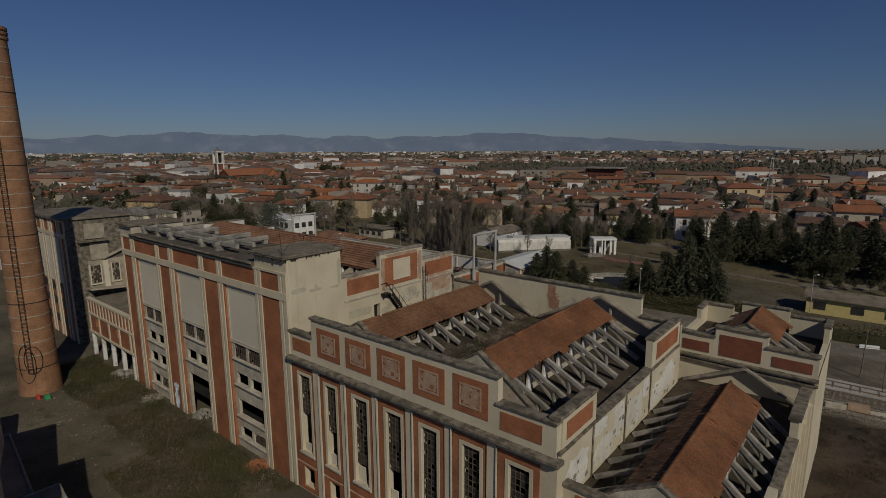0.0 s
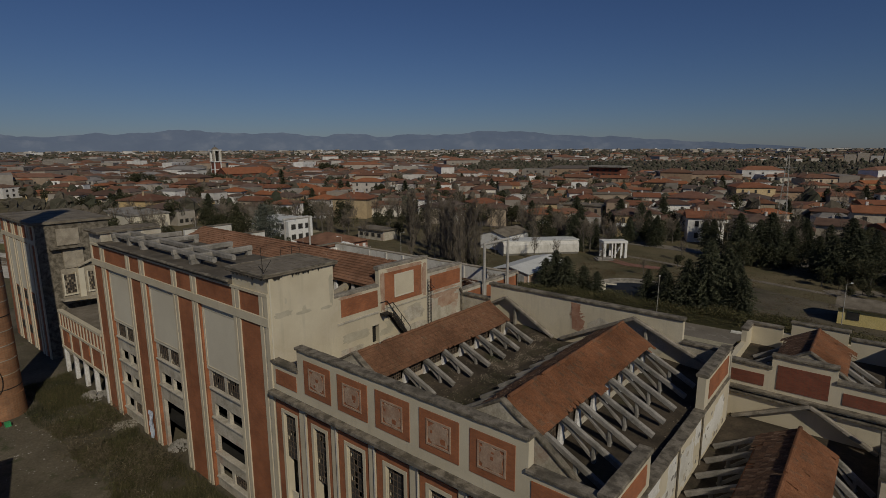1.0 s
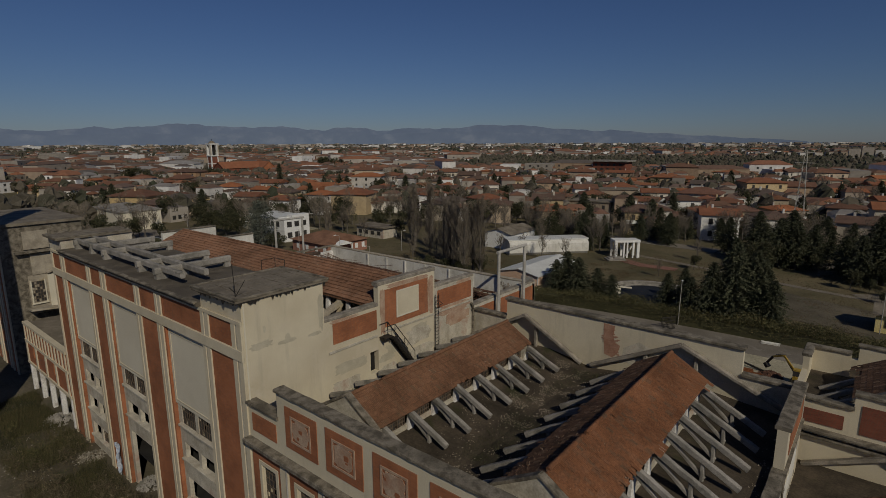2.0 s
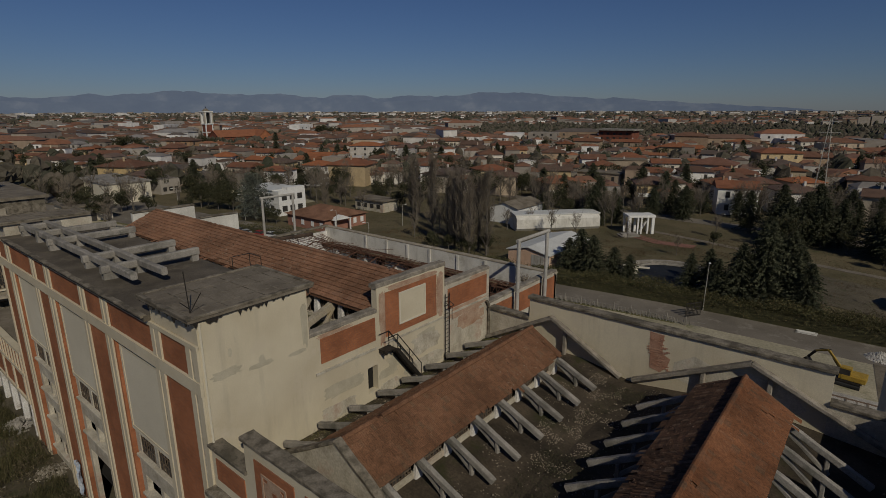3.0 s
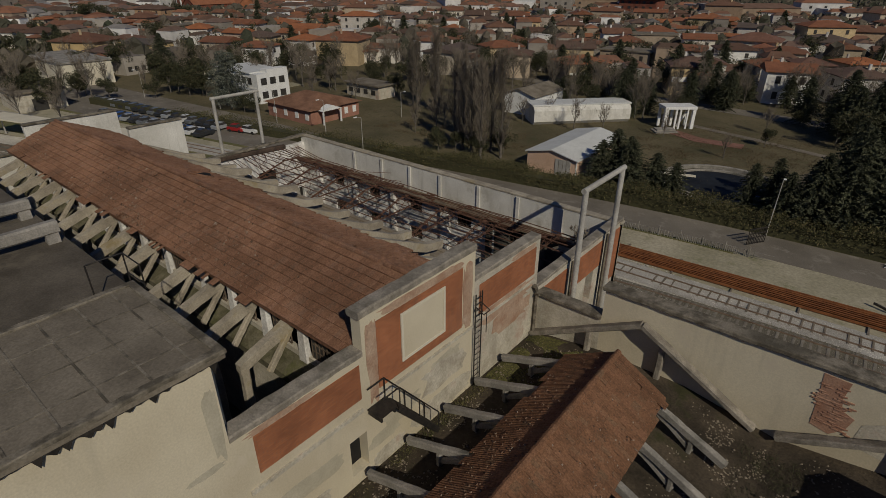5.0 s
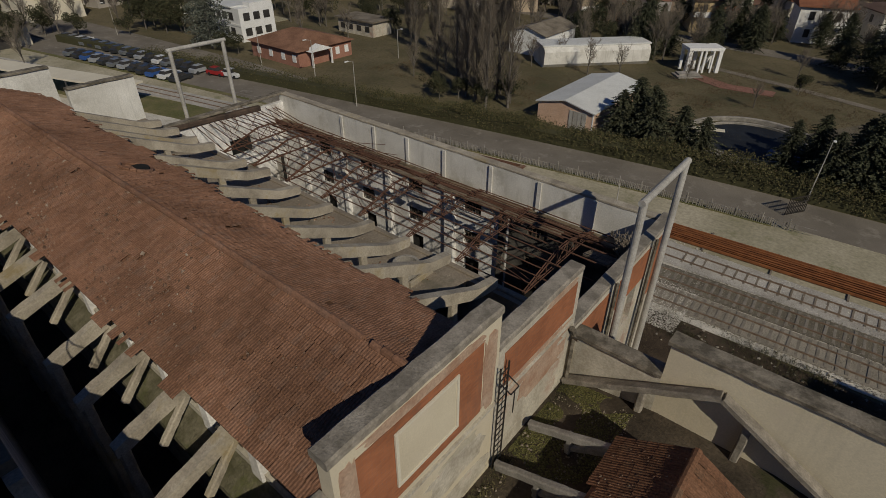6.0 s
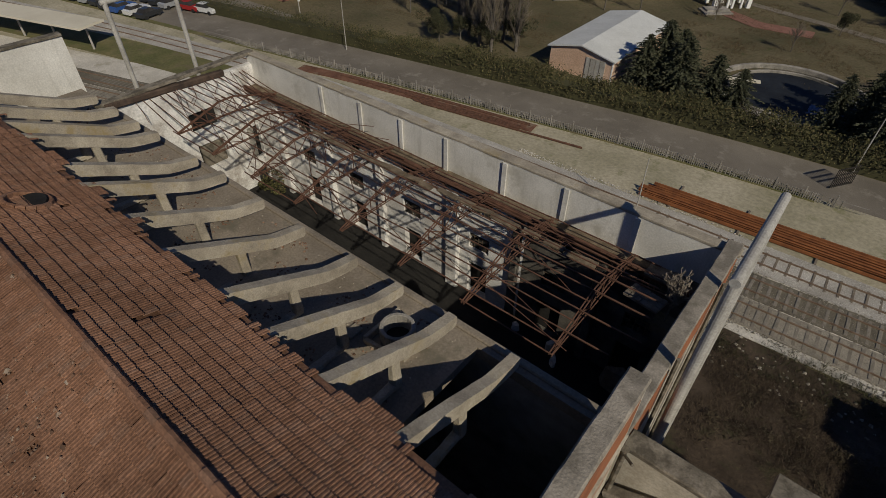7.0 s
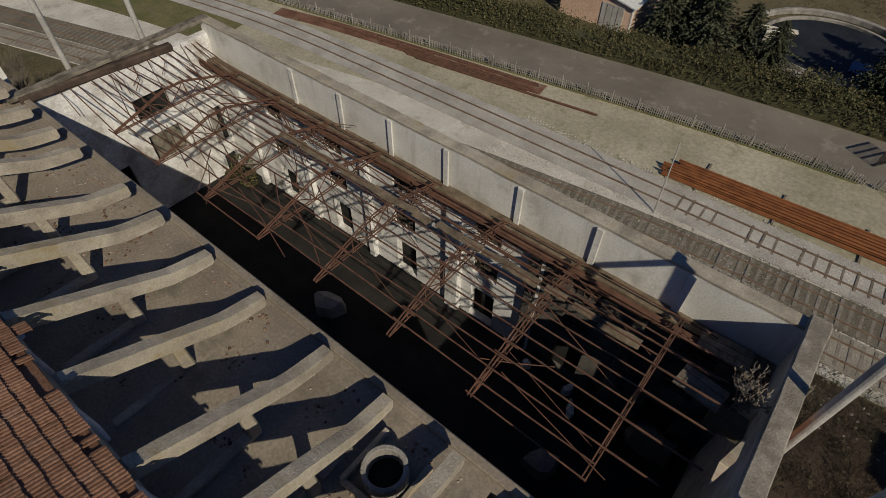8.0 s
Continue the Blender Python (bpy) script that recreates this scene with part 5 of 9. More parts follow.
# ---- low wing and the far tall block ----
wing = thing("low_wing", "two-storey link wing with open ground floor columns", "building", at=(-80, 28, 0))
part("upper_wall", Shape().wall("x", 25.0, 0.4, -88.0, -72.7, 3.6, 8.3, [(-85.6, -84.4, 4.6, 5.9), (-78.0, -76.8, 4.6, 5.9)]), BRICK, wing, "red brick upper storey")
for k in range(14):
    part("pilaster_strip", Shape().box(-87.9 + k * 1.12, -87.65 + k * 1.12, 24.9, 25.01, 6.4, 8.3), CREAM, wing)
for k in range(5):
    part("pilaster_strip", Shape().box(-87.9 + k * 3.6, -87.5 + k * 3.6, 24.88, 25.01, 3.6, 6.4), CREAM, wing)
    part("column", Shape().beam((-87.6 + k * 3.6, 25.2, 0), (-87.6 + k * 3.6, 25.2, 3.6), 0.5, 0.5, up=(0, 1, 0)), WHITE_WORN, wing)
split("band", [(-88, -72.72, 24.86, 25.01, 6.2, 6.5), (-88, -72.72, 24.86, 25.01, 3.45, 3.75), (-88, -72.72, 24.86, 25.4, 8.3, 8.6)], CREAM, wing)
part("flat_roof", Shape().box(-88, -72.72, 25.4, 31.0, 8.0, 8.35), FELT, wing)
part("rear_wall", Shape().wall("x", 31.0, 0.4, -90, -72.72, 0, 13.5, [(x, x + 1.8, 9.3, 12.0) for x in (-88.5, -85.5, -82.0, -78.5)]), CONCRETE, wing)
part("storey", Shape().box(-88, -72.72, 25.4, 31, 3.3, 3.6), INTERIOR_SHADE, wing)
for x in (-88.5, -85.5, -82.0, -78.5):
    put_window(wing, "wing", Matrix.Translation((x, 31.1, 9.3)), 1.8, 2.7, 6, 7, 2, 0.2)

far_block = thing("far_boiler_house", "second tall brick block in shade beyond the link wing", "building", at=(-100, 29, 0))
part("wall", Shape().box(-112, -94.0, 25.0, 34, 0, 19.2), BRICK, far_block, "red brick wall with cream strips")
for x in (-94.3, -96.4, -97.6, -100.4, -101.6, -104.4, -105.6, -108.4, -109.6):
    part("pilaster_strip", Shape().box(x - 0.3, x + 0.3, 24.88, 25.01, 0, 19.1), CREAM, far_block)
for x0, x1 in ((-100.1, -97.9), (-104.1, -101.9), (-108.1, -105.9)):
    part("upper_panel", Shape().box(x0, x1, 24.93, 25.01, 9.0, 16.2), PANEL, far_block)
    for z in (2.0, 5.0, 7.4):
        part("window", Shape().box(x0 + 0.3, x1 - 0.3, 24.96, 25.02, z, z + 1.3), PANE, far_block)
split("band", [(-112, -94, 24.86, 25.01, 16.4, 17.0), (-112, -94, 24.86, 25.01, 18.9, 19.2)], CREAM, far_block)
part("roof_slab", Shape().box(-112.4, -93.6, 24.5, 34.4, 19.2, 19.55), FELT, far_block)
# the dark coping colour puts this side's shade into the wall
part("east_wall", Shape().box(-94.0, -93.9, 25.0, 34.0, 0, 19.15), COPING, far_block, "side wall painted dark for the shade on it")
split("stair_panel", [(-89.9, -89.5, 26.1, 28.7, 16.7, 18.9), (-89.9, -89.5, 26.6, 28.95, 13.5, 16.1)], RIB, far_block, "grey-tan stair tower panel")
part("ledge", Shape().box(-89.9, -88.9, 25.1, 28.9, 16.3, 16.55), COPING, far_block, "dark projecting ledge")
part("lower_wall", Shape().box(-89.9, -89.6, 26.1, 31.2, 8.6, 13.45), RIB, far_block, "worn grey stair wall")
part("pilaster", Shape().box(-89.6, -89.45, 28.05, 28.75, 8.8, 13.3), PANEL, far_block)
part("gable_edge", Shape().beam((-89.5, 28.0, 13.55), (-89.5, 31.0, 14.7), 0.5, 0.3), RIB, far_block)
for y, w in ((26.35, 1.3), (29.2, 0.95)):
    put_window(far_block, "stair%g" % w, Matrix.Translation((-89.54, y, 10.1)) @ Matrix.Rotation(math.pi / 2, 4, "Z"), w, 2.55, 5 if w > 1 else 4, 7, 4, 0.3)
    split("surround", [(-89.6, -89.48, y - 0.14, y, 9.96, 12.8), (-89.6, -89.48, y + w, y + w + 0.14, 9.96, 12.8), (-89.6, -89.4, y - 0.2, y + w + 0.2, 9.82, 9.96)], PANEL, far_block)
part("broken_slab", Shape().beam((-88.6, 25.6, 9.45), (-88.9, 30.3, 9.0), 1.4, 0.2), RIB, far_block, "sagging broken concrete slab")
for y, z in ((30.5, 17.4), (32.5, 14.7)):
    part("link_beam", Shape().beam((-89.6, y, z), (-73.0, y, z - 0.2), 0.6, 0.5), CONCRETE, far_block)

# the stair front stands against the side wall
away = Vector((-0.5, 0.1, 29.3))
set_back = Matrix.Translation(away) @ Matrix.Scale(1.0475, 4) @ Matrix.Translation(-away)
for one in far_block.children:
    plain = one.name.split(".")[0]
    if plain in {"stair_panel", "ledge", "lower_wall", "pilaster", "gable_edge", "surround", "broken_slab"} or plain == "window" and one.matrix_basis.translation.x < -80:
        one.matrix_basis = set_back @ one.matrix_basis

# ---- chimney ----
stack = thing("brick_chimney", "tall round tapered brick factory chimney with iron bands", "chimney", at=(-79.5, 16.4, 0))
H, R0, R1 = 43.0, 2.15, 1.62


def stack_r(z):
    return R0 + (R1 - R0) * z / H


def drum(shape, z0, z1, r0, r1, n=40):
    a = [(math.cos(2 * math.pi * i / n), math.sin(2 * math.pi * i / n)) for i in range(n)]
    shape.add([(-79.5 + c * r0, 16.4 + d * r0, z0) for c, d in a] + [(-79.5 + c * r1, 16.4 + d * r1, z1) for c, d in a], [(i, (i + 1) % n, (i + 1) % n + n, i + n) for i in range(n)] + [tuple(reversed(range(n))), tuple(range(n, 2 * n))])
    return shape


part("shaft", drum(Shape(), 0, H, R0, R1), CHIMNEY_BRICK, stack)
part("plinth", drum(Shape(), 0, 2.6, R0 + 0.12, R0 + 0.02), CHIMNEY_BRICK, stack, "wider brick foot")
for k in range(3):
    part("lip", drum(Shape(), H - 1.4 + k * 0.5, H - 1.1 + k * 0.5, R1 + 0.14, R1 + 0.16), CHIMNEY_BRICK, stack)
for k in range(24):
    z = 3.4 + k * 1.62
    part("iron_band", drum(Shape(), z, z + 0.1, stack_r(z) + 0.025, stack_r(z + 0.1) + 0.025), DARK_STEEL if k % 5 == 0 else RIB, stack)
rungs = Shape()
lean = Vector((0.86, -0.5, 0)).normalized()
side = Vector((0.5, 0.86, 0)).normalized()
for z in np.arange(3.0, H - 1, 0.45):
    c = Vector((-79.5, 16.4, z)) + lean * (stack_r(z) + 0.25)
    rungs.rod(c - side * 0.25, c + side * 0.25, 0.03, 4)
for u in (-0.25, 0.25):
    rungs.rod(Vector((-79.5, 16.4, 3.0)) + lean * (stack_r(3) + 0.25) + side * u, Vector((-79.5, 16.4, H - 1)) + lean * (stack_r(H - 1) + 0.25) + side * u, 0.035, 4)
part("ladder", rungs, DARK_STEEL, stack, "rusty iron ladder")

for k, (off, high, zc) in enumerate(((-0.35, 2.6, 4.1), (0.3, 1.9, 4.6))):
    loop = Shape()
    pts = []
    for i in range(29):
        a = 2 * math.pi * i / 28
        z = zc + high * math.sin(a) * 0.9
        turn = -0.53 + off * 0.5 + 0.42 * math.cos(a)
        rr = stack_r(z) + 0.1
        pts.append((-79.5 + rr * math.cos(turn), 16.4 + rr * math.sin(turn), z))
    for a, b in zip(pts, pts[1:]):
        loop.rod(a, b, 0.04, 4)
    part("wire_loop", loop, DARK_STEEL, stack, "black cable loop hanging on the bricks")

# ---- roof fittings ----
stair = thing("roof_stair", "small rusty iron stair and landing on the end wall", "stair", at=(-37.5, 35.8, 12.4))
part("landing", Shape().box(-37.98, -37.3, 35.6, 36.4, 15.3, 15.36).beam((-37.95, 35.65, 15.2), (-37.3, 35.65, 15.2), 0.08, 0.14).beam((-37.95, 36.3, 15.2), (-37.3, 36.3, 15.2), 0.08, 0.14), DARK_STEEL, stair)
for x in (-37.9, -37.15):
    part("stringer", Shape().beam((x, 36.4, 15.3), (x, 38.5, 12.6), 0.06, 0.22), DARK_STEEL, stair)
    part("handrail", Shape().rod((x, 36.4, 16.3), (x, 38.5, 13.6), 0.03).rod((x, 35.6, 16.3), (x, 36.4, 16.3), 0.03).rod((x, 36.4, 15.3), (x, 36.4, 16.3), 0.025).rod((x, 37.4, 14.0), (x, 37.4, 15.0), 0.025).rod((x, 38.5, 12.6), (x, 38.5, 13.6), 0.025), DARK_STEEL, stair)
for k in range(11):
    part("tread", Shape().box(-37.9, -37.15, 36.45 + k * 0.19, 36.68 + k * 0.19, 15.15 - k * 0.245, 15.19 - k * 0.245), DARK_STEEL, stair)
ladder = thing("wall_ladder", "rusty iron wall ladder with a hoop", "ladder", at=(-37.8, 41.95, 12.4))
for y in (41.73, 42.18):
    part("rail", Shape().rod((-37.82, y, 12.3), (-37.82, y, 17.2), 0.03), DARK_STEEL, ladder)
for k in range(16):
    part("rung", Shape().rod((-37.82, 41.73, 12.6 + k * 0.29), (-37.82, 42.18, 12.6 + k * 0.29), 0.018, 5), DARK_STEEL, ladder)
part("hoop", Shape().rod((-37.82, 41.73, 16.6), (-37.4, 41.73, 16.4), 0.025).rod((-37.4, 41.73, 16.4), (-37.4, 42.18, 16.4), 0.025).rod((-37.4, 42.18, 16.4), (-37.82, 42.18, 16.6), 0.025).rod((-37.4, 41.95, 16.4), (-37.4, 41.95, 15.4), 0.02), DARK_STEEL, ladder)
drain = thing("downpipe", "dark rusty downpipe with a broken hopper", "downpipe", at=(-37.85, 46.95, 12.4))
part("pipe", Shape().rod((-37.85, 46.95, 12.4), (-37.85, 46.95, 14.9), 0.09).rod((-37.85, 46.95, 14.9), (-37.85, 46.7, 15.3), 0.12).rod((-37.9, 46.95, 14.7), (-37.5, 46.6, 14.95), 0.05), COPING, drain)
for y, z in ((50.95, 14.9), (55.45, 14.9)):
    drain = thing("downpipe", "dark rusty downpipe on the end wall", "downpipe", at=(-37.9, y, 0))
    part("pipe", Shape().rod((-37.88, y, 0), (-37.88, y, z), 0.08), COPING, drain)


# ---- ground and railway ----

FENCE_X = [-420, -300, -200, -130, -89, -74, -61, -51, -34, 0, 60, 220]
FENCE_Y = [8, 40, 63, 75.6, 82.8, 85.3, 87.2, 89.0, 90.6, 91.5, 92, 92]
RAIL_LINES = {"a": ([-420, -200, -130, -95, -56, -36, 0, 60, 220], [-8, 53, 71, 77.6, 78.4, 78.8, 79.9, 81, 82]),
              "b": ([-420, -200, -120, -95, -70, -45, -30, 0, 60, 220], [-40, 35, 58.6, 66, 71.4, 74.9, 75.5, 76.4, 77.5, 79]),
              "c": ([-420, -200, -120, -95, -70, -45, -30, 0, 60, 220], [-44, 31.5, 55.2, 62.8, 68.3, 71.8, 72.3, 73.1, 74.2, 75.7])}


def smooth_line(xs, ys, step=4.0):
    """The line through the given places, softened."""
    at = np.arange(xs[0], xs[-1] + step, step)
    y = np.interp(at, xs, ys)
    for _ in range(6):
        y[1:-1] = 0.25 * y[:-2] + 0.5 * y[1:-1] + 0.25 * y[2:]
    return list(at), list(y)


disc = [(4900 * math.cos(a) - 20, 4900 * math.sin(a) + 20) for a in np.linspace(0, 2 * math.pi, 65)[:-1]]
ground = solid("ground", Shape().add([(x, y, 0) for x, y in disc], [tuple(range(64))]), MEADOW, "flat winter ground reaching the horizon", "ground", kind="structure")
yard = solid("yard_ground", Shape().box(-130, 20, -60, 66, -0.4, 0.03), SOIL, "dry weedy yard ground round the halls", "ground", kind="structure")
fx, fy = smooth_line(FENCE_X, FENCE_Y)
solid("sand_strip", Shape().strip(fx, fy, 9.0, -0.3, 0.05, -8.0), SAND, "bare sandy strip beside the tracks", "ground", kind="structure")
solid("road", Shape().strip(fx, fy, 3.4, -0.3, 0.07, 4.1), ASPHALT, "worn grey asphalt road", "road", kind="structure")
fence_end = sum(1 for v in fx if v < -34)
solid("verge", Shape().strip(fx[:fence_end], fy[:fence_end], 0.45, -0.3, 0.12, 0.25), GRASS_GREEN, "weedy verge under the fence", "verge", kind="structure")
px, py = smooth_line([-420, -300, -200, -130, -112], [30, 62, 83, 88, 88])
solid("car_park", Shape().strip(px, py, 7.5, -0.3, 0.075, -3.0), ASPHALT, "asphalt car park", "car park", kind="structure")
gx, gy = smooth_line([-420, -200, -120, -105, -98], [-16, 47, 68, 71.4, 72.8])
solid("verge", Shape().strip(gx, gy, 2.8, -0.3, 0.09), GRASS_GREEN, "green grass between the tracks", "verge", kind="structure")

wx, wy = smooth_line([-150, -120, -95, -82], [40.5, 50.2, 57.6, 61.0])
solid("verge", Shape().strip(wx, wy, 3.2, -0.3, 0.085), MEADOW, "brown weedy verge beside the tracks", "verge", kind="structure")
SCRUB_SOIL = surface("dark_scrub_soil", (0.042, 0.03, 0.02), (0.092, 0.066, 0.045), 0.35, 4, 1.0, bump=0.9, spots=(0.05, 0.048, 0.022), depth=0.08)
solid("scrub_ground", Shape().box(-45.5, 30, 57.96, 69.6, -0.3, 0.05), SCRUB_SOIL, "dark brown scrub ground below the tracks", "ground", kind="structure")
BROWN_YARD = surface("brown_yard_soil", (0.10, 0.083, 0.058), (0.19, 0.16, 0.118), 0.2, 5, 1.0, bump=0.7, spots=(0.07, 0.06, 0.04), depth=0.06)
ex, ey = smooth_line([-13, 0, 30, 80], [80.5, 81.5, 82.5, 83])
solid("yard_ground", Shape().strip(ex, ey, 11.5, -0.3, 0.08, 0.0), BROWN_YARD, "trodden brown yard east of the sand", "ground", kind="structure")
solid("scrub_ground", Shape().box(-3.0, 40, 12, 57.9, -0.3, 0.05), SCRUB_SOIL, "dark brown scrub ground east of the halls", "ground", kind="structure")
for line, (xs, ys) in RAIL_LINES.items():
    lx, ly = smooth_line(xs, ys)
    solid("ballast_bed", Shape().strip(lx, ly, 1.9 if line == "a" else 1.5, -0.2, 0.13), BALLAST if line == "a" else BALLAST_BROWN, "grey stone ballast bed", "ballast", kind="structure")
    track = thing("railway_track", "railway track with rusty rails on old sleepers", "railway track", "railway tracks", kind="structure", at=(lx[80], ly[80], 0.13))
    for off in (-0.75, 0.75):
        part("rail", Shape().strip(lx, ly, 0.034, 0.13, 0.27, off), RAIL_STEEL, track)
    old = Shape().beam((0, -1.05 if line == "a" else -1.3, 0.17), (0, 1.05 if line == "a" else 1.3, 0.17), 0.2 if line == "a" else 0.26, 0.16).mesh("sleeper", SLEEPER if line == "a" else SLEEPER_GREY)
    count = 0
    for x in np.arange(-112, 8, 0.9 if line == "a" else 0.65):
        if line == "a" and not -47 < x < 5:
            continue
        if line == "a" and rng.random() < 0.12:
            continue
        y = float(np.interp(x, lx, ly))
        turn = math.atan2(float(np.interp(x + 1, lx, ly)) - float(np.interp(x - 1, lx, ly)), 2)
        one = new("sleeper", old)
        one.parent, one.matrix_basis = track, Matrix.Translation((x, y, rng.uniform(-0.03, 0.02) + (-0.08 if line == "a" else -0.085))) @ Matrix.Rotation(turn + rng.gauss(0, 0.02), 4, "Z")
        one.matrix_parent_inverse = track.matrix_basis.inverted()


def chips(count, area, material, size, name, label, category, seed, low=0.0, base=None, clumps=None):
    """Loose stones strewn over areas (x0, x1, y0, y1)."""
    r = random.Random(seed)
    verts, faces = [], []
    for _ in range(count):
        x0, x1, y0, y1 = r.choice(area)
        x, y, s = r.uniform(x0, x1), r.uniform(y0, y1), size * r.uniform(0.5, 1.6)
        if clumps and noise.noise((x * 0.9, y * 0.9, seed)) < clumps:
            continue
        low = base(x) if base else low
        b = len(verts)
        a = r.uniform(0, 6.28)
        for k in range(4):
            verts.append((x + s * math.cos(a + k * 1.57) * r.uniform(0.7, 1.2), y + s * math.sin(a + k * 1.57) * r.uniform(0.7, 1.2), low))
        verts.append((x + r.uniform(-0.3, 0.3) * s, y + r.uniform(-0.3, 0.3) * s, low + s * r.uniform(0.5, 1.1)))
        faces += [(b, b + 1, b + 4), (b + 1, b + 2, b + 4), (b + 2, b + 3, b + 4), (b + 3, b, b + 4)]
    tagged(new(name, flat_mesh(name, verts, faces, material)), label, category, kind="stuff")


cx_, cy_ = smooth_line(*RAIL_LINES["c"])
west_end = sum(1 for v in cx_ if v < -45)
solid("gravel_sheet", Shape().strip(cx_[:west_end + 1], cy_[:west_end + 1], 9.0, -0.25, 0.065, 0.0), GRAVEL, "pale gravel between the hall and the tracks", "gravel", kind="structure")
east_end = sum(1 for v in cx_ if v < -13)
solid("gravel_sheet", Shape().strip(cx_[west_end:east_end], cy_[west_end:east_end], 5.4, -0.25, 0.065, 3.0), GRAVEL, "pale gravel round the tracks", "gravel", kind="structure")
chips(16000, [(-40, 4, 70.2, 77.5)], BALLAST_BROWN, 0.055, "brown_ballast_stones", "loose brown ballast stones between the rails", "stones", 14, 0.1)
chips(34000, [(-62, -38, 70.8, 81.0), (-38, -13, 77.2, 80.8), (-85, -46, 60.5, 74), (-46, -38, 67.5, 74)], BALLAST, 0.055, "ballast_stones", "loose grey ballast stones round the tracks", "stones", 4, 0.1)
chips(420, [(-75, -39, 13.5, 24.5), (-86, -60, 10, 24)], CONCRETE, 0.075, "yard_rubble", "scattered rubble in the yard", "rubble", 5, 0.02)
chips(260, [(-44, -15, 66, 70)], BALLAST_BROWN, 0.13, "bank_rubble", "broken stones along the ballast edge", "rubble", 6, 0.02)
chips(1300, [(-37.8, -34.8, 26, 47), (-29.8, -22.6, 26, 46.8), (-17.4, -13.7, 26, 47)], SLAB, 0.045, "roof_debris", "plaster crumbs and debris on the flat roof", "rubble", 7, 12.35)
def valley(x):
    """Height of the turbine hall's flat roof."""
    return float(np.interp(x, [-38.0, -34.3, -30.3, -26.6, -22.0, -18.0, -13.5], [12.2, 12.75, 12.75, 12.1, 12.75, 12.75, 12.3])) - 0.01


chips(9000, [(-29.8, -23.6, 27, 46.8), (-28.8, -25.6, 36, 46.8), (-37.7, -34.8, 28, 46.8)], SLAB, 0.04, "valley_rubble", "brown plaster and tile rubble on the flat roof", "rubble", 18, 0, valley, 0.08)
chips(3200, [(-72, -44, 43.0, 47.3)], CRUMBS, 0.05, "slab_rubble", "brown rubble drifts between the ribs", "rubble", 19, 14.5, None, 0.2)
chips(350, [(-70, -44, 44.6, 47.3)], RIB, 0.028, "slab_debris", "plaster crumbs on the roof slab", "rubble", 8, 14.5)

pile = thing("rail_pile", "long stack of orange-rusted rails on the sand", "rail stack", at=(-36, 82.4, 0.05))
r3 = random.Random(8)
for k in range(12):
    row, col = (0, k) if k < 6 else (1, k - 6)
    y0 = 81.0 + col * 0.38 + row * 0.17
    x0, x1 = -48.6 + r3.uniform(-0.6, 0.9), -20.6 + r3.uniform(-1.2, 1.2)
    shape = Shape()
    for dz, w, h in ((0.03, 0.2, 0.05), (0.12, 0.05, 0.16), (0.21, 0.12, 0.06)):
        shape.beam((x0, y0 + r3.uniform(-0.05, 0.05), 0.15 + row * 0.27 + dz), (x1, y0 + 1.5 + r3.uniform(-0.05, 0.05), 0.15 + row * 0.27 + dz), w, h)
    part("old_rail", shape, RUST_RAIL, pile)
for x in (-46, -40, -34, -28, -22.5):
    part("bearer", Shape().beam((x, 80.8, 0.1), (x - 0.1, 84.9, 0.1), 0.2, 0.16), SLEEPER, pile)
sx, sy = smooth_line([-96, -89, -74, -63], [79.7, 81.4, 83.8, 85.4], 1.5)
solid("rust_bed", Shape().strip(sx, sy, 0.85, -0.2, 0.16), surface("rust_stained_soil", (0.12, 0.055, 0.034), (0.21, 0.105, 0.066), 0.6, 7, 1.0, bump=0.9, spots=(0.22, 0.17, 0.12)), "rust-brown strip of soil along the fence", "ground", kind="structure")
scrap = thing("old_rail_heap", "low heap of brown rusty rails along the fence", "rail stack", at=(-70, 84, 0.05))
for k in range(9):
    x0 = -90 + r3.uniform(0, 14)
    x1 = x0 + r3.uniform(12, 22)
    part("old_rail", Shape().beam((x0, float(np.interp(x0, FENCE_X, FENCE_Y)) - 0.9 - k * 0.25, 0.2), (x1, float(np.interp(x1, FENCE_X, FENCE_Y)) - 1.0 - k * 0.25, 0.2), 0.14, 0.2), RUST, scrap)

fence = thing("fence", "low pale concrete picket fence along the road", "fence", at=(-60, 87, 0.1))
picket = Shape().beam((0, 0, 0), (0, 0, 0.85), 0.08, 0.05, up=(0, 1, 0)).mesh("picket", CONCRETE)
x, n = -34.0, 0
rest_v = Shape()
while x > -110:
    y = float(np.interp(x, fx, fy))
    if rng.random() > 0.07:
        if n < 290:
            one = new("picket", picket)
            one.parent, one.matrix_parent_inverse = fence, fence.matrix_basis.inverted()
            one.matrix_basis = Matrix.Translation((x, y, 0.1)) @ Matrix.Rotation(rng.gauss(0, 0.05), 4, "Y") @ Matrix.Rotation(rng.gauss(0, 0.05), 4, "X")
            n += 1
        else:
            rest_v.beam((x, y, 0.1), (x + rng.gauss(0, 0.04), y, 0.95), 0.08, 0.05, up=(0, 1, 0))
    x -= 0.2
tagged(part("pickets", rest_v, CONCRETE, fence), kind="stuff")
for k in range(30):
    x = -34.5 - k * 2.5
    part("post", Shape().beam((x, float(np.interp(x, fx, fy)), 0), (x, float(np.interp(x, fx, fy)), 1.35), 0.12, 0.12, up=(0, 1, 0)), CONCRETE, fence)
for z in (0.35, 0.85):
    part("wire", Shape().strip(fx[76:98], fy[76:98], 0.02, z, z + 0.04), CONCRETE, fence)


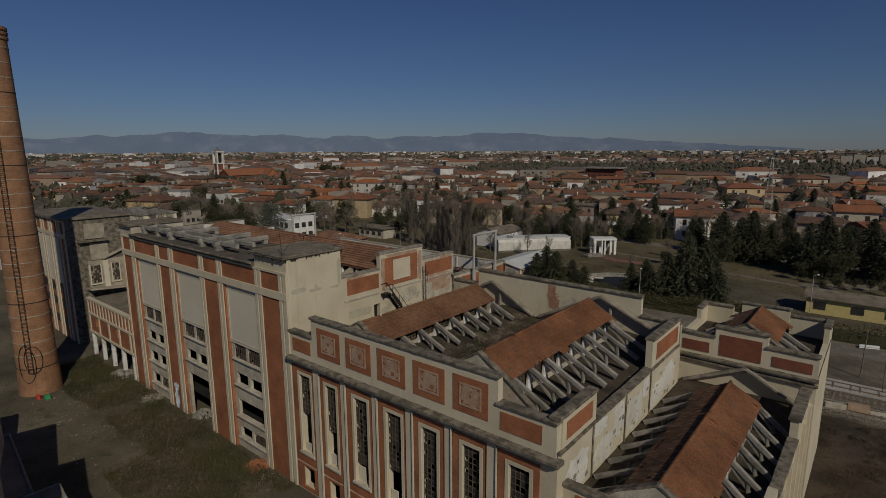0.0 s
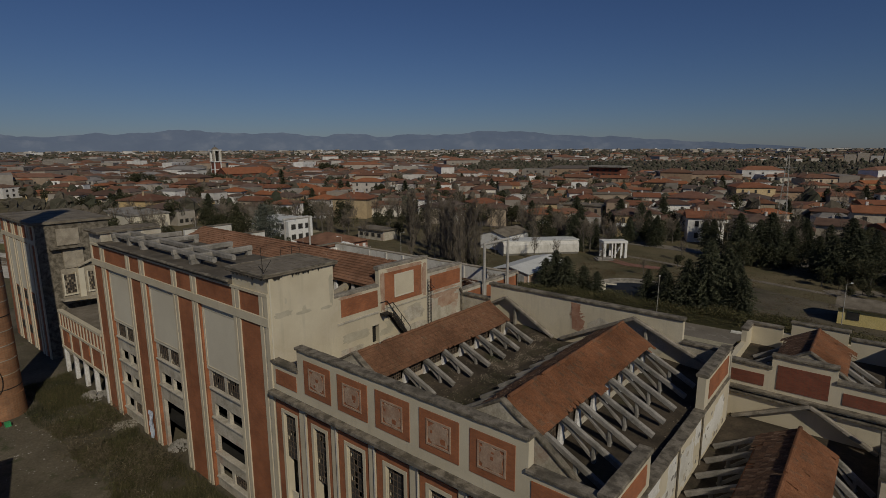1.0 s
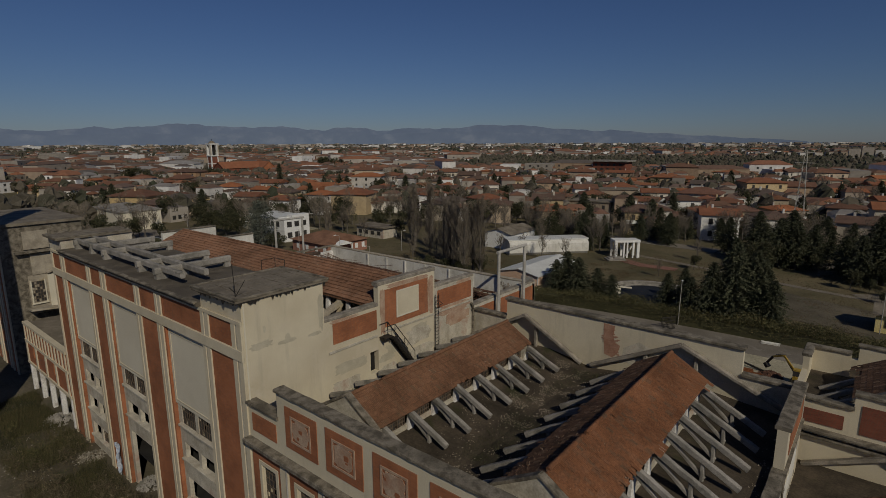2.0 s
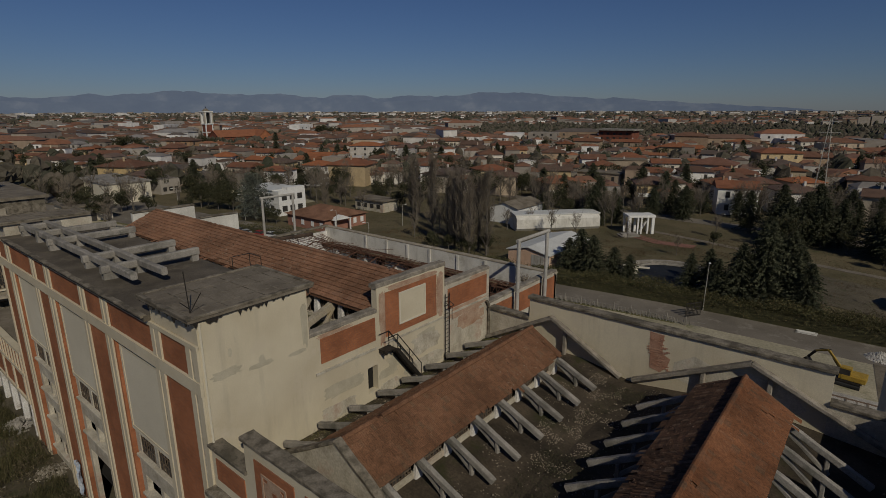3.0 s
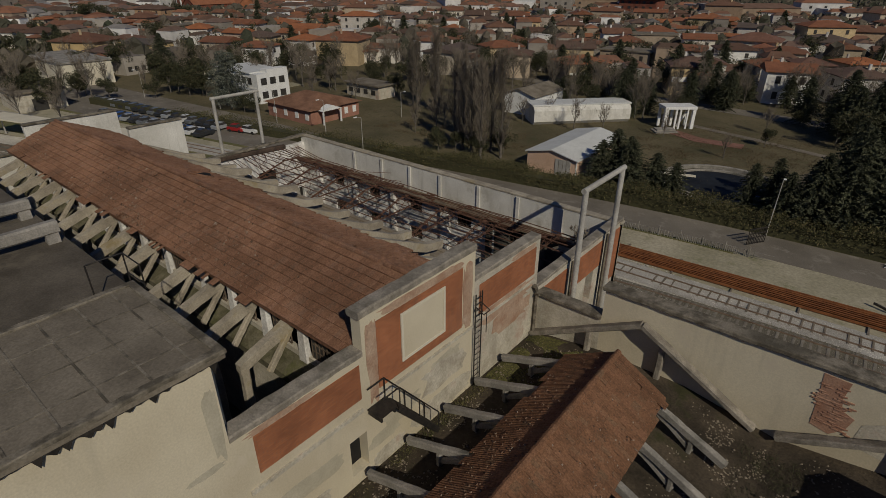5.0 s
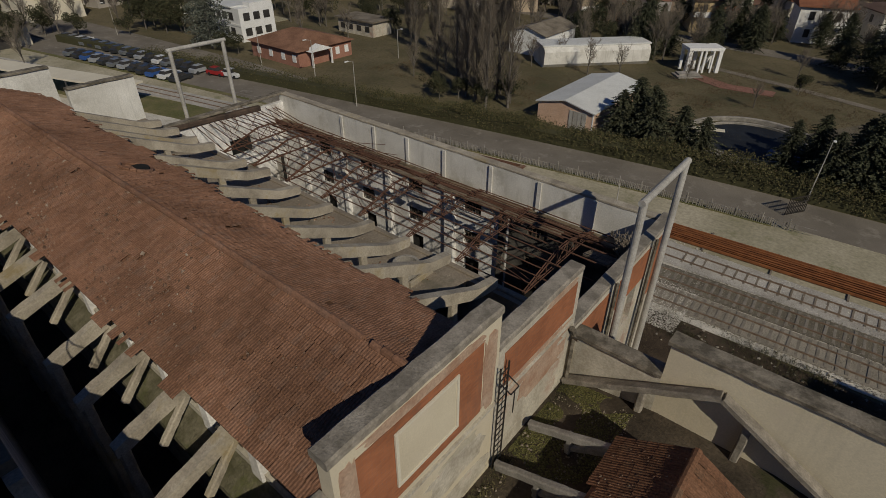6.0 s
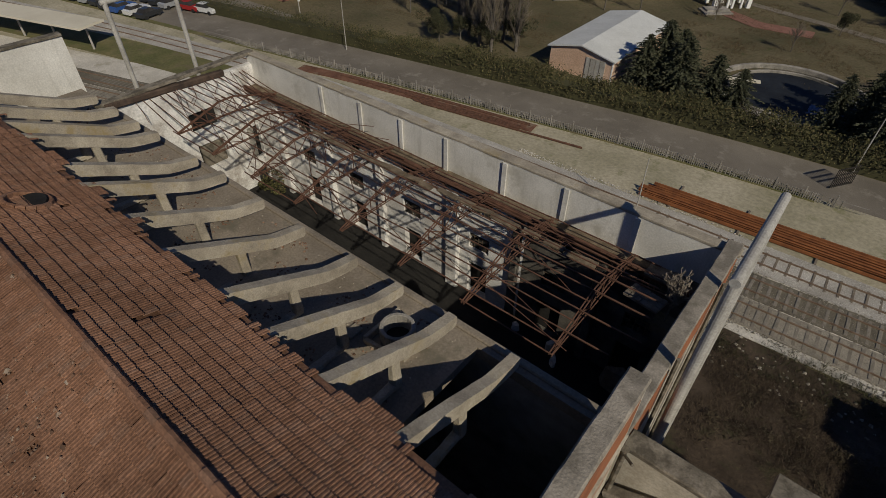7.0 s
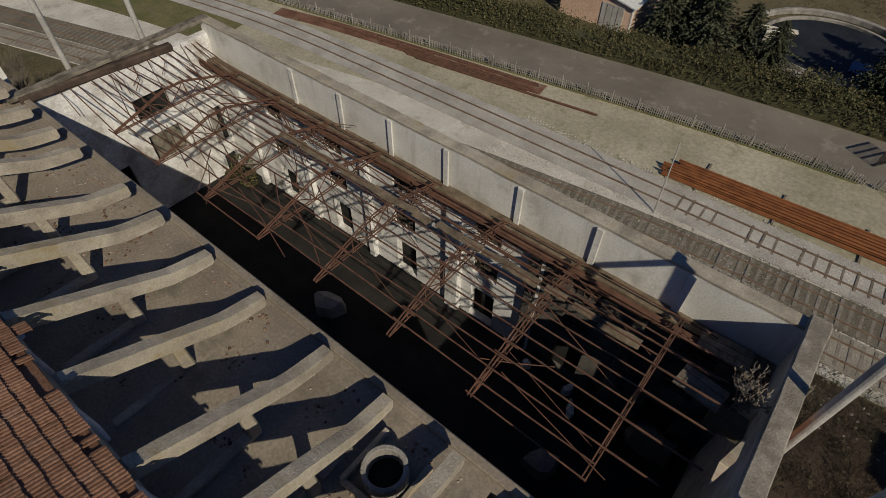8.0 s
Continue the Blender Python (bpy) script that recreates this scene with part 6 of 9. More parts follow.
def pole(x, y, h, lean=0.0, r=0.07, material=GALV, label="thin pale pole beside the track", arm=None):
    made = thing("lamp_post" if arm else "pole", label, "street lamp" if arm else "pole", at=(x, y, 0))
    part("mast", Shape().rod((x, y, 0), (x + lean, y, h), r, 8, 0.6), material, made)
    if arm:
        part("arm", Shape().rod((x + lean, y, h), (x + lean + arm[0], y + arm[1], h + 0.25), r * 0.5), material, made)
        part("lamp_head", Shape().beam((x + lean + arm[0] * 0.8, y + arm[1] * 0.8, h + 0.25), (x + lean + arm[0] * 1.35, y + arm[1] * 1.35, h + 0.25), 0.28, 0.14), WHITE_PAINT, made)


pole(-47.4, 76.4, 6.6, -0.2)
pole(-34.2, 98.0, 7.3, 0.1, arm=(0.15, -0.4), label="street lamp on a slim pale pole by the gate")
pole(-111.2, 113.7, 5.5, arm=(0.9, 0.2), label="street lamp on the lawn")
pole(-8.9, 113.0, 7.0, arm=(0.6, 0.1), label="street lamp by the yellow house")
for x, y in ((-150, 92), (-128, 92.5), (-112, 92.8), (-96, 88), (-176, 86)):
    pole(x, y, 7.0, arm=(0.0, -1.2), label="street lamp beside the car park")
pole(-55, 63.5, 8.0, 0.3, 0.06, COPING, "leaning dark pole beside the halls")

gate = thing("iron_gate", "dark iron gate leaf beside the lamp", "gate", at=(-34.8, 94.5, 0))
for k in range(12):
    part("bar", Shape().beam((-35.4 + k * 0.13, 93.4 + k * 0.2, 0.15), (-35.4 + k * 0.13, 93.4 + k * 0.2, 2.2), 0.07, 0.07, up=(0, 1, 0)), DARK_STEEL, gate)
for z in (0.25, 1.0, 1.5, 2.1):
    part("rail", Shape().beam((-35.4, 93.4, z), (-33.95, 95.65, z), 0.06, 0.14), DARK_STEEL, gate)

digger = thing("excavator", "yellow excavator parked on the sandy yard", "excavator", at=(-20.1, 85.4, 0))
for y in (84.2, 86.0):
    part("track", Shape().beam((-21.4, y, 0.4), (-18.4, y, 0.4), 0.5, 0.75, worn=0.45), RUBBER, digger)
part("chassis", Shape().beam((-21.2, 85.1, 0.95), (-18.4, 85.1, 0.95), 2.2, 0.4), DARK_STEEL, digger)
part("house", Shape().beam((-20.6, 85.1, 1.55), (-17.9, 85.1, 1.55), 2.3, 0.9), DIGGER_PAINT, digger)
cab = part("cab", Shape().box(-20.9, -19.6, 84.0, 85.0, 1.2, 2.9), DIGGER_PAINT, digger)
part("cab_glass", Shape().box(-20.93, -19.7, 83.97, 85.03, 1.9, 2.7), PANE, cab)
part("boom", Shape().beam((-20.5, 85.4, 1.7), (-22.8, 86.2, 4.0), 0.24, 0.34).beam((-22.8, 86.2, 4.0), (-24.4, 86.9, 3.2), 0.2, 0.28), DIGGER_PAINT, digger)
part("ram", Shape().rod((-20.8, 85.5, 1.5), (-22.2, 86.0, 3.1), 0.06, 6).rod((-22.5, 86.1, 4.2), (-24.0, 86.75, 3.7), 0.05, 6), DARK_STEEL, digger)
part("bucket", Shape().beam((-24.4, 86.9, 3.2), (-25.4, 87.4, 1.6), 0.3, 0.34).beam((-25.5, 87.4, 1.7), (-25.0, 87.2, 1.1), 0.8, 0.7), DARK_STEEL, digger)

digger.matrix_basis = Matrix.Translation((-16.0, 84.3, 0)) @ Matrix.Rotation(radians(-6), 4, "Z") @ Matrix.Scale(0.78, 4)

litter = thing("scrap_beam", "dark scrap beam lying beside the excavator", "scrap", at=(-21, 86.2, 0))
part("beam", Shape().beam((-22.6, 86.8, 0.5), (-19.4, 85.7, 0.15), 0.22, 0.22).beam((-20.6, 86.3, 0.15), (-18.6, 85.0, 0.3), 0.25, 0.2), DARK_STEEL, litter)
planks = thing("plank_stack", "stack of pale planks beside the hedge", "planks", at=(-21, 97.4, 0))
for k in range(7):
    part("plank", Shape().beam((-22.3 + 0.1 * (k % 3), 97.1 + 0.28 * (k % 4), 0.15 + 0.16 * (k // 4)), (-19.9 - 0.3 * (k % 2), 97.3 + 0.28 * (k % 4), 0.15 + 0.16 * (k // 4)), 0.16, 0.08), PALE_WALL, planks)
planks = thing("plank_stack", "stack of pale planks on the east yard", "planks", at=(0, 98, 0))
for k in range(6):
    part("plank", Shape().beam((-1.2, 97.4 + 0.3 * (k % 3), 0.2 + 0.2 * (k // 3)), (1.1, 98.2 + 0.3 * (k % 3), 0.2 + 0.2 * (k // 3)), 0.24, 0.14), WHITE_PAINT, planks)


def heap(x, y, wide, high, count, size, material, name, label, seed):
    """A heap of loose lumps."""
    r = random.Random(seed)
    v, f = [], []
    for _ in range(count):
        q, a = r.random() ** 0.6, r.uniform(0, 6.283)
        px_, py_, s_ = x + wide * q * math.cos(a), y + wide * q * math.sin(a), size * r.uniform(0.5, 1.5)
        pz_ = high * (1 - q) * r.uniform(0.75, 1.0)
        b = len(v)
        for k in range(4):
            v.append((px_ + s_ * math.cos(a + k * 1.57) * r.uniform(0.7, 1.2), py_ + s_ * math.sin(a + k * 1.57) * r.uniform(0.7, 1.2), pz_ - s_ * 0.4))
        v.append((px_ + r.uniform(-0.3, 0.3) * s_, py_, pz_ + s_ * r.uniform(0.4, 0.9)))
        f += [(b, b + 1, b + 4), (b + 1, b + 2, b + 4), (b + 2, b + 3, b + 4), (b + 3, b, b + 4), (b + 3, b + 2, b + 1, b)]
    return tagged(new(name, flat_mesh(name, v, f, material)), label, "rubble", kind="stuff")


heap(-13.2, 94.3, 1.7, 1.0, 700, 0.14, BALLAST, "stone_heap", "small heap of pale stones near the hedge", 61)
heap(-19.2, 85.4, 1.5, 0.7, 420, 0.15, RUST, "scrap_heap", "dark rusty scrap heap beside the excavator", 66)
heap(-57.2, 26.0, 1.2, 0.9, 320, 0.13, CONCRETE, "doorway_rubble", "rubble mound spilling from the doorway", 62)
heap(-66, 24.2, 1.3, 0.5, 260, 0.13, BALLAST_BROWN, "wall_rubble", "rubble at the foot of the wall", 63)
heap(-76.5, 24.4, 1.8, 0.8, 300, 0.16, CONCRETE, "wing_rubble", "rubble under the link wing", 64)
heap(-43.5, 24.2, 1.3, 0.6, 220, 0.14, BRICK, "brick_rubble", "fallen brick rubble at the wall foot", 65)
sheet = thing("plastic_sheet", "crumpled pale blue plastic sheet in the doorway", "sheet", at=(-60.4, 24.9, 0))
r7 = random.Random(3)
fold = Shape()
grid = [[(-60.9 + 0.12 * i + 0.03 * math.sin(j * 2.1), 24.75 + 0.1 * math.sin(i * 1.9 + j) + r7.uniform(-0.03, 0.03), 0.3 + 0.3 * j) for i in range(7)] for j in range(11)]
fold.add([p for row in grid for p in row] + [(x, y + 0.03, z) for row in grid for x, y, z in row], [(j * 7 + i, j * 7 + i + 1, j * 7 + i + 8, j * 7 + i + 7) for j in range(10) for i in range(6)] + [(77 + j * 7 + i + 7, 77 + j * 7 + i + 8, 77 + j * 7 + i + 1, 77 + j * 7 + i) for j in range(10) for i in range(6)])
part("cloth", fold, surface("blue_plastic", (0.30, 0.36, 0.46), (0.55, 0.57, 0.60), 1.5, 6, 0.5, bump=0.2), sheet)
ruin = thing("ruined_wall", "low broken wall of pale plaster and brick", "wall", at=(0, 73, 0))
for k in range(7):
    part("wall_piece", Shape().beam((-2.4 + k * 2.0, 72.2 + k * 0.5, 0.0), (-2.4 + k * 2.0, 72.2 + k * 0.5, 0.75 + 0.35 * math.sin(k * 2.3)), 0.4, 2.05, up=(1, 0.25, 0)), BRICK if k in (3, 4) else FADED if k % 2 else CREAM_WORN, ruin)
pole(-0.6, 84.5, 7.5, 0.15, 0.08, COPING, "dark thin post on the east yard")
pole(1.7, 80.6, 7.0, -0.1, 0.06, COPING, "dark thin post on the east yard")
bin_ = thing("litter", "red and green plastic litter at the chimney foot", "litter", at=(-76.3, 15.6, 0))
part("bag", lump(1.0, 0.6, 0.5, 5), surface("red_plastic", (0.45, 0.04, 0.03), (0.5, 0.07, 0.05), 2, 8, 0.5), bin_, "red bag")
bin_.children[0].matrix_basis = Matrix.Translation((-76.6, 15.4, 0.03))
part("crate", Shape().box(-76.0, -75.4, 15.8, 16.3, 0.03, 0.45), surface("green_plastic", (0.04, 0.28, 0.10), (0.05, 0.34, 0.13), 2, 8, 0.5), bin_, "green crate")
# broken tile and mortar crumbs on the long roof, thickest towards the eave
r8 = random.Random(71)
cv, cf = [], []
for _ in range(9000):
    q = r8.random() ** 0.75
    x = -74 + 33 * r8.random() ** 1.35
    if noise.noise((x * 0.3, q * 2, 4)) < -0.12:
        continue
    y, z = RY + (EY0 - RY) * q, RZ + (EZ - RZ) * q + 0.05
    s_ = r8.uniform(0.02, 0.055) if r8.random() < 0.94 else r8.uniform(0.06, 0.11)
    a = r8.uniform(0, 6.283)
    b = len(cv)
    for k in range(4):
        cv.append((x + s_ * math.cos(a + k * 1.57) * r8.uniform(0.7, 1.2), y + s_ * math.sin(a + k * 1.57) * r8.uniform(0.7, 1.2), z - 0.02))
    cv.append((x, y, z + s_ * r8.uniform(0.5, 1.0)))
    cf += [(b, b + 1, b + 4), (b + 1, b + 2, b + 4), (b + 2, b + 3, b + 4), (b + 3, b, b + 4)]
for rx_, rz_, half_, drop_, y0_, y1_ in ((-32.45, 15.42, 2.1, 1.22, 28.0, 44.3), (-19.98, 16.1, 2.15, 1.25, 27.4, 44.2)):
    for _ in range(900):
        q = r8.random() ** 0.7 * r8.choice((-1, 1))
        x, y, z = rx_ + half_ * q, r8.uniform(y0_ + 0.3, y1_ - 0.3), rz_ - drop_ * abs(q) + 0.06
        s_ = r8.uniform(0.02, 0.055)
        a = r8.uniform(0, 6.283)
        b = len(cv)
        for k in range(4):
            cv.append((x + s_ * math.cos(a + k * 1.57) * r8.uniform(0.7, 1.2), y + s_ * math.sin(a + k * 1.57) * r8.uniform(0.7, 1.2), z - 0.03))
        cv.append((x, y, z + s_ * r8.uniform(0.4, 0.9)))
        cf += [(b, b + 1, b + 4), (b + 1, b + 2, b + 4), (b + 2, b + 3, b + 4), (b + 3, b, b + 4)]
tagged(new("tile_crumbs", flat_mesh("tile_crumbs", cv, cf, CRUMBS)), "broken tile and mortar crumbs on the tiled roof", "rubble", kind="stuff")

# ---- vegetation ----
def twig_tree(seed, h, spread, levels=4, upright=0.75, r0=0.16, dense=9):
    """A leafless tree: trunk and limbs in one mesh, twigs in another."""
    r = random.Random(seed)
    wood, fine = Shape(), []

    def grow(p, d, length, rad, level):
        q = p + d * length
        if level <= 1:
            wood.rod(p, q, rad, 5 if level == 0 else 4, 0.7)
        else:
            fine.append((p, q, rad))
        if level >= levels:
            return
        for _ in range((dense, 6, 5, 3)[min(level, 3)]):
            f = r.uniform(0.3, 1.0)
            b = p + d * length * f
            a = r.uniform(0, 6.28)
            out = Vector((math.cos(a), math.sin(a), 0)) * spread
            nd = (d * upright + out * r.uniform(0.35, 0.75) + Vector((0, 0, upright * 0.7))).normalized()
            grow(b, nd, length * r.uniform(0.35, 0.58), rad * (1 - f * 0.6) * 0.6, level + 1)

    grow(Vector((0, 0, 0)), Vector((r.gauss(0, 0.03), r.gauss(0, 0.03), 1)).normalized(), h * 0.72, r0, 0)
    verts, faces = [], []
    for p, q, rad in fine:
        rad = max(rad, 0.02)
        d = (q - p).normalized()
        s1 = d.cross(Vector((0, 0, 1)))
        s1 = (s1.normalized() if s1.length > 1e-3 else Vector((1, 0, 0))) * rad
        s2 = d.cross(s1).normalized() * rad
        b = len(verts)
        verts += [tuple(p + s1), tuple(p - s1 * 0.5 + s2), tuple(p - s1 * 0.5 - s2), tuple(q)]
        faces += [(b, b + 1, b + 3), (b + 1, b + 2, b + 3), (b + 2, b, b + 3)]
    return wood.mesh("trunk", BARK), flat_mesh("crown", verts, faces, TWIG)


def leaf_cloud(seed, blobs, count, size, material, name="crown"):
    """Small leaf blades round a set of clumps (centre, radii)."""
    r = random.Random(seed)
    verts, faces = [], []
    for _ in range(count):
        c, rad = r.choice(blobs)
        while True:
            v = Vector((r.uniform(-1, 1), r.uniform(-1, 1), r.uniform(-1, 1)))
            if 0.25 < v.length < 1:
                break
        v = v * (v.length ** -0.45)
        p = Vector((c[0] + v.x * rad[0], c[1] + v.y * rad[1], c[2] + v.z * rad[2]))
        u = Vector((r.gauss(0, 1), r.gauss(0, 1), r.gauss(0, 0.6))).normalized() * size * r.uniform(0.6, 1.4)
        w = u.cross(Vector((r.gauss(0, 1), r.gauss(0, 1), r.gauss(0, 1)))).normalized() * size * r.uniform(0.4, 0.8)
        b = len(verts)
        verts += [tuple(p - u), tuple(p + w), tuple(p + u), tuple(p - w)]
        faces.append((b, b + 1, b + 2, b + 3))
    return flat_mesh(name, verts, faces, material)


def conifer(seed, h, width):
    r = random.Random(seed)
    verts, faces = [], []
    n = int(h * 30)
    for i in range(n):
        f = (i / n) ** 0.85
        z = h * (0.06 + 0.94 * f)
        reach = width * min(1.0, 0.72 + f * 1.4) * (1 - f ** 1.7) ** 0.75 * (0.78 + 0.3 * math.sin(i * 0.37 + seed) * math.sin(i * 0.11)) * r.uniform(0.55, 1.2) + 0.2
        a = i * 2.4 + r.uniform(-0.4, 0.4)
        d = Vector((math.cos(a), math.sin(a), 0))
        for k in range(9):
            g = (k + 1) / 9
            p = Vector((0, 0, z)) + d * reach * g + Vector((0, 0, -0.22 * reach * g * g + 0.1 * g))
            s = 0.12 + 0.085 * reach * (1 - g * 0.5)
            for _ in range(3):
                u = (d * r.uniform(0.2, 1.0) + Vector((r.gauss(0, 0.6), r.gauss(0, 0.6), r.gauss(0, 0.35)))).normalized() * s * 1.3
                w = u.cross(Vector((r.gauss(0, 1), r.gauss(0, 1), 1))).normalized() * s * 0.45
                b = len(verts)
                verts += [tuple(p - u * 0.3), tuple(p + w), tuple(p + u), tuple(p - w)]
                faces.append((b, b + 1, b + 2, b + 3))
    return Shape().rod((0, 0, 0), (0, 0, h * 0.95), 0.03 * h * 0.5 + 0.05, 7, 0.1).mesh("trunk", BARK), flat_mesh("crown", verts, faces, NEEDLE)


def tree_thing(name, meshes, label, category="tree"):
    made = thing(name, label, category, "trees round the site")
    for n, m in zip(("trunk", "crown"), meshes):
        one = new(n, m)
        one.parent = made
    return made


def broad(seed, h, w):
    r = random.Random(seed)
    blobs = [((r.gauss(0, w * 0.35), r.gauss(0, w * 0.35), h * r.uniform(0.4, 0.85)), (w * r.uniform(0.3, 0.5), w * r.uniform(0.3, 0.5), h * r.uniform(0.12, 0.22))) for _ in range(11)]
    limbs = Shape().rod((0, 0, 0), (0, 0, h * 0.6), 0.16, 6, 0.5)
    for c, _ in blobs[:6]:
        limbs.rod((0, 0, h * 0.25), c, 0.07, 5, 0.3)
    return limbs.mesh("trunk", BARK), leaf_cloud(seed, blobs, 2600, 0.17, LEAF)


def poplar(seed, h):
    """A slim leafless poplar: a mast with many steep limbs, each with fine upright twigs."""
    r = random.Random(seed)
    wood, verts, faces = Shape().rod((0, 0, 0), (r.uniform(-0.3, 0.3), 0, h * 0.97), 0.26, 7, 0.1), [], []

    def twig(p, q, rad):
        d = (q - p).normalized()
        s1 = d.cross(Vector((0.3, 1, 0.1))).normalized() * rad
        s2 = d.cross(s1).normalized() * rad
        b = len(verts)
        verts.extend([tuple(p + s1), tuple(p - s1 * 0.5 + s2), tuple(p - s1 * 0.5 - s2), tuple(q)])
        faces.extend([(b, b + 1, b + 3), (b + 1, b + 2, b + 3), (b + 2, b, b + 3)])

    for i in range(70):
        f = 0.07 + 0.9 * (i + r.random()) / 70
        a = r.uniform(0, 6.283)
        p = Vector((0, 0, h * f))
        reach = h * (0.10 + 0.16 * math.sin(math.pi * min(1.0, f * 1.05 + 0.1)))
        d = Vector((math.cos(a) * 0.36, math.sin(a) * 0.36, 0.93)).normalized()
        q = p + d * reach
        wood.rod(p, q, 0.06 * (1.15 - f), 4, 0.3)
        for _ in range(11):
            g = p.lerp(q, r.uniform(0.15, 1.0))
            e = (d + Vector((r.gauss(0, 0.32), r.gauss(0, 0.32), 0.25))).normalized()
            t = g + e * h * r.uniform(0.05, 0.10)
            twig(g, t, 0.022)
            for _ in range(4):
                k = g.lerp(t, r.uniform(0.2, 1.0))
                twig(k, k + (e + Vector((r.gauss(0, 0.4), r.gauss(0, 0.4), 0.1))).normalized() * h * r.uniform(0.02, 0.05), 0.018)
    return wood.mesh("trunk", BARK), flat_mesh("crown", verts, faces, TWIG)


POPLARS = [tree_thing("poplar_tree", poplar(100 + k, 16.5), "tall leafless poplar with upright twigs") for k in range(3)]
BARES = [tree_thing("bare_tree", twig_tree(200 + k, 9, 0.95, 4, 0.6, 0.16, 13), "leafless grey deciduous tree") for k in range(3)]
FIRS = [tree_thing("fir_tree", conifer(300 + k, 9 + k, 3.4 + 0.4 * k), "dark green fir tree") for k in range(3)]
BROADS = [tree_thing("evergreen_tree", broad(400 + k, 7.5, 3.2), "dense dark evergreen tree") for k in range(3)]
CEDAR_NEEDLE = varied("grey_cedar_needles", ((0.0, (0.075, 0.085, 0.065)), (0.6, (0.13, 0.14, 0.11)), (1.0, (0.19, 0.195, 0.155))), 0.95, 4, 0.2, 0.5)
r9 = random.Random(351)
cedar_blobs = []
for k in range(34):
    z = 1.4 + 11.2 * (k + 0.5) / 34
    reach = 4.6 * math.sin(math.pi * min(1.0, 0.22 + 0.78 * z / 13.4)) ** 0.8
    a = k * 2.4
    cedar_blobs.append(((reach * 0.62 * math.cos(a), reach * 0.62 * math.sin(a), z), (1.1 + reach * 0.25, 1.1 + reach * 0.25, 0.75)))
crown_mesh = leaf_cloud(351, cedar_blobs, 9000, 0.17, CEDAR_NEEDLE)
trunk_mesh = Shape().rod((0, 0, 0), (0, 0, 12.6), 0.3, 7, 0.15).mesh("trunk", BARK)
cedar = tree_thing("cedar_tree", (trunk_mesh, crown_mesh), "broad grey-green cedar beside the white house")
cedar.matrix_basis = Matrix.Translation((-147.8, 93.8, -0.05))
PLACED = []


def plant(kind, x, y, s=1.0, tall=1.0):
    src = kind[rng.randrange(len(kind))]
    m = Matrix.Translation((x, y, -0.05)) @ Matrix.Rotation(rng.uniform(0, 6.28), 4, "Z") @ Matrix.Diagonal((s, s, s * tall, 1))
    if src not in PLACED:
        src.matrix_basis = m
        PLACED.append(src)
    else:
        made = copy_thing(src, Matrix.Identity(4))
        made.matrix_basis = m


for x, y, s in ((-106.4, 121, 1.0), (-113, 121, 0.95), (-110, 124, 1.05), (-100, 122, 0.9), (-117, 124, 0.9), (-95, 116, 0.85), (-79.5, 100.2, 0.95), (-82.5, 101.5, 1.0), (-85.5, 103, 0.9), (-77.2, 103, 1.0), (-89, 105, 0.95), (-81, 105.5, 0.9), (-92, 110, 0.9), (-86, 109, 0.85)):
    plant(POPLARS, x, y, s)
for x, y, s in ((-58.5, 102.5, 0.85), (-57, 104, 0.95), (-54, 102.5, 0.95), (-50.5, 103.5, 0.85), (-47.5, 103, 0.75), (-56, 107, 0.85), (-33.5, 101.5, 0.8), (-30.5, 102, 0.9), (-27.5, 103, 1.0), (-25, 105, 1.0), (-28.5, 107, 1.0), (-24.5, 109.5, 0.85), (-35.5, 105, 0.7), (-75, 184, 1.2), (-62, 174, 1.1), (-66, 178, 1.3), (-95, 192, 1.25), (-20, 172, 0.85), (-12, 170, 0.85), (-16, 182, 0.85), (-6, 176, 0.85), (-160, 100.5, 1.0), (-13, 147, 1.15), (-9, 149, 1.2), (-10.5, 153, 1.25), (-6, 152, 1.1), (-16, 151, 1.05), (1, 151, 1.15), (4, 155, 1.2), (-2, 157, 1.2), (-31.5, 153, 1.15), (-28.5, 155, 1.3), (-25, 155, 1.2), (-22, 157, 1.05), (-33.5, 158, 1.15), (-27, 161, 1.3), (-29.5, 104.5, 0.9), (-26.3, 106.5, 1.0), (-31.5, 105.5, 0.8), (-23.5, 106.5, 0.9), (-38, 104, 0.62), (-22, 103, 0.9)):
    plant(FIRS, x, y, s, (0.8 if x < -40 else 1.24 if -29 < x < -24 else 1.04) if -64 < x < -20 and y < 112 else 1.0)
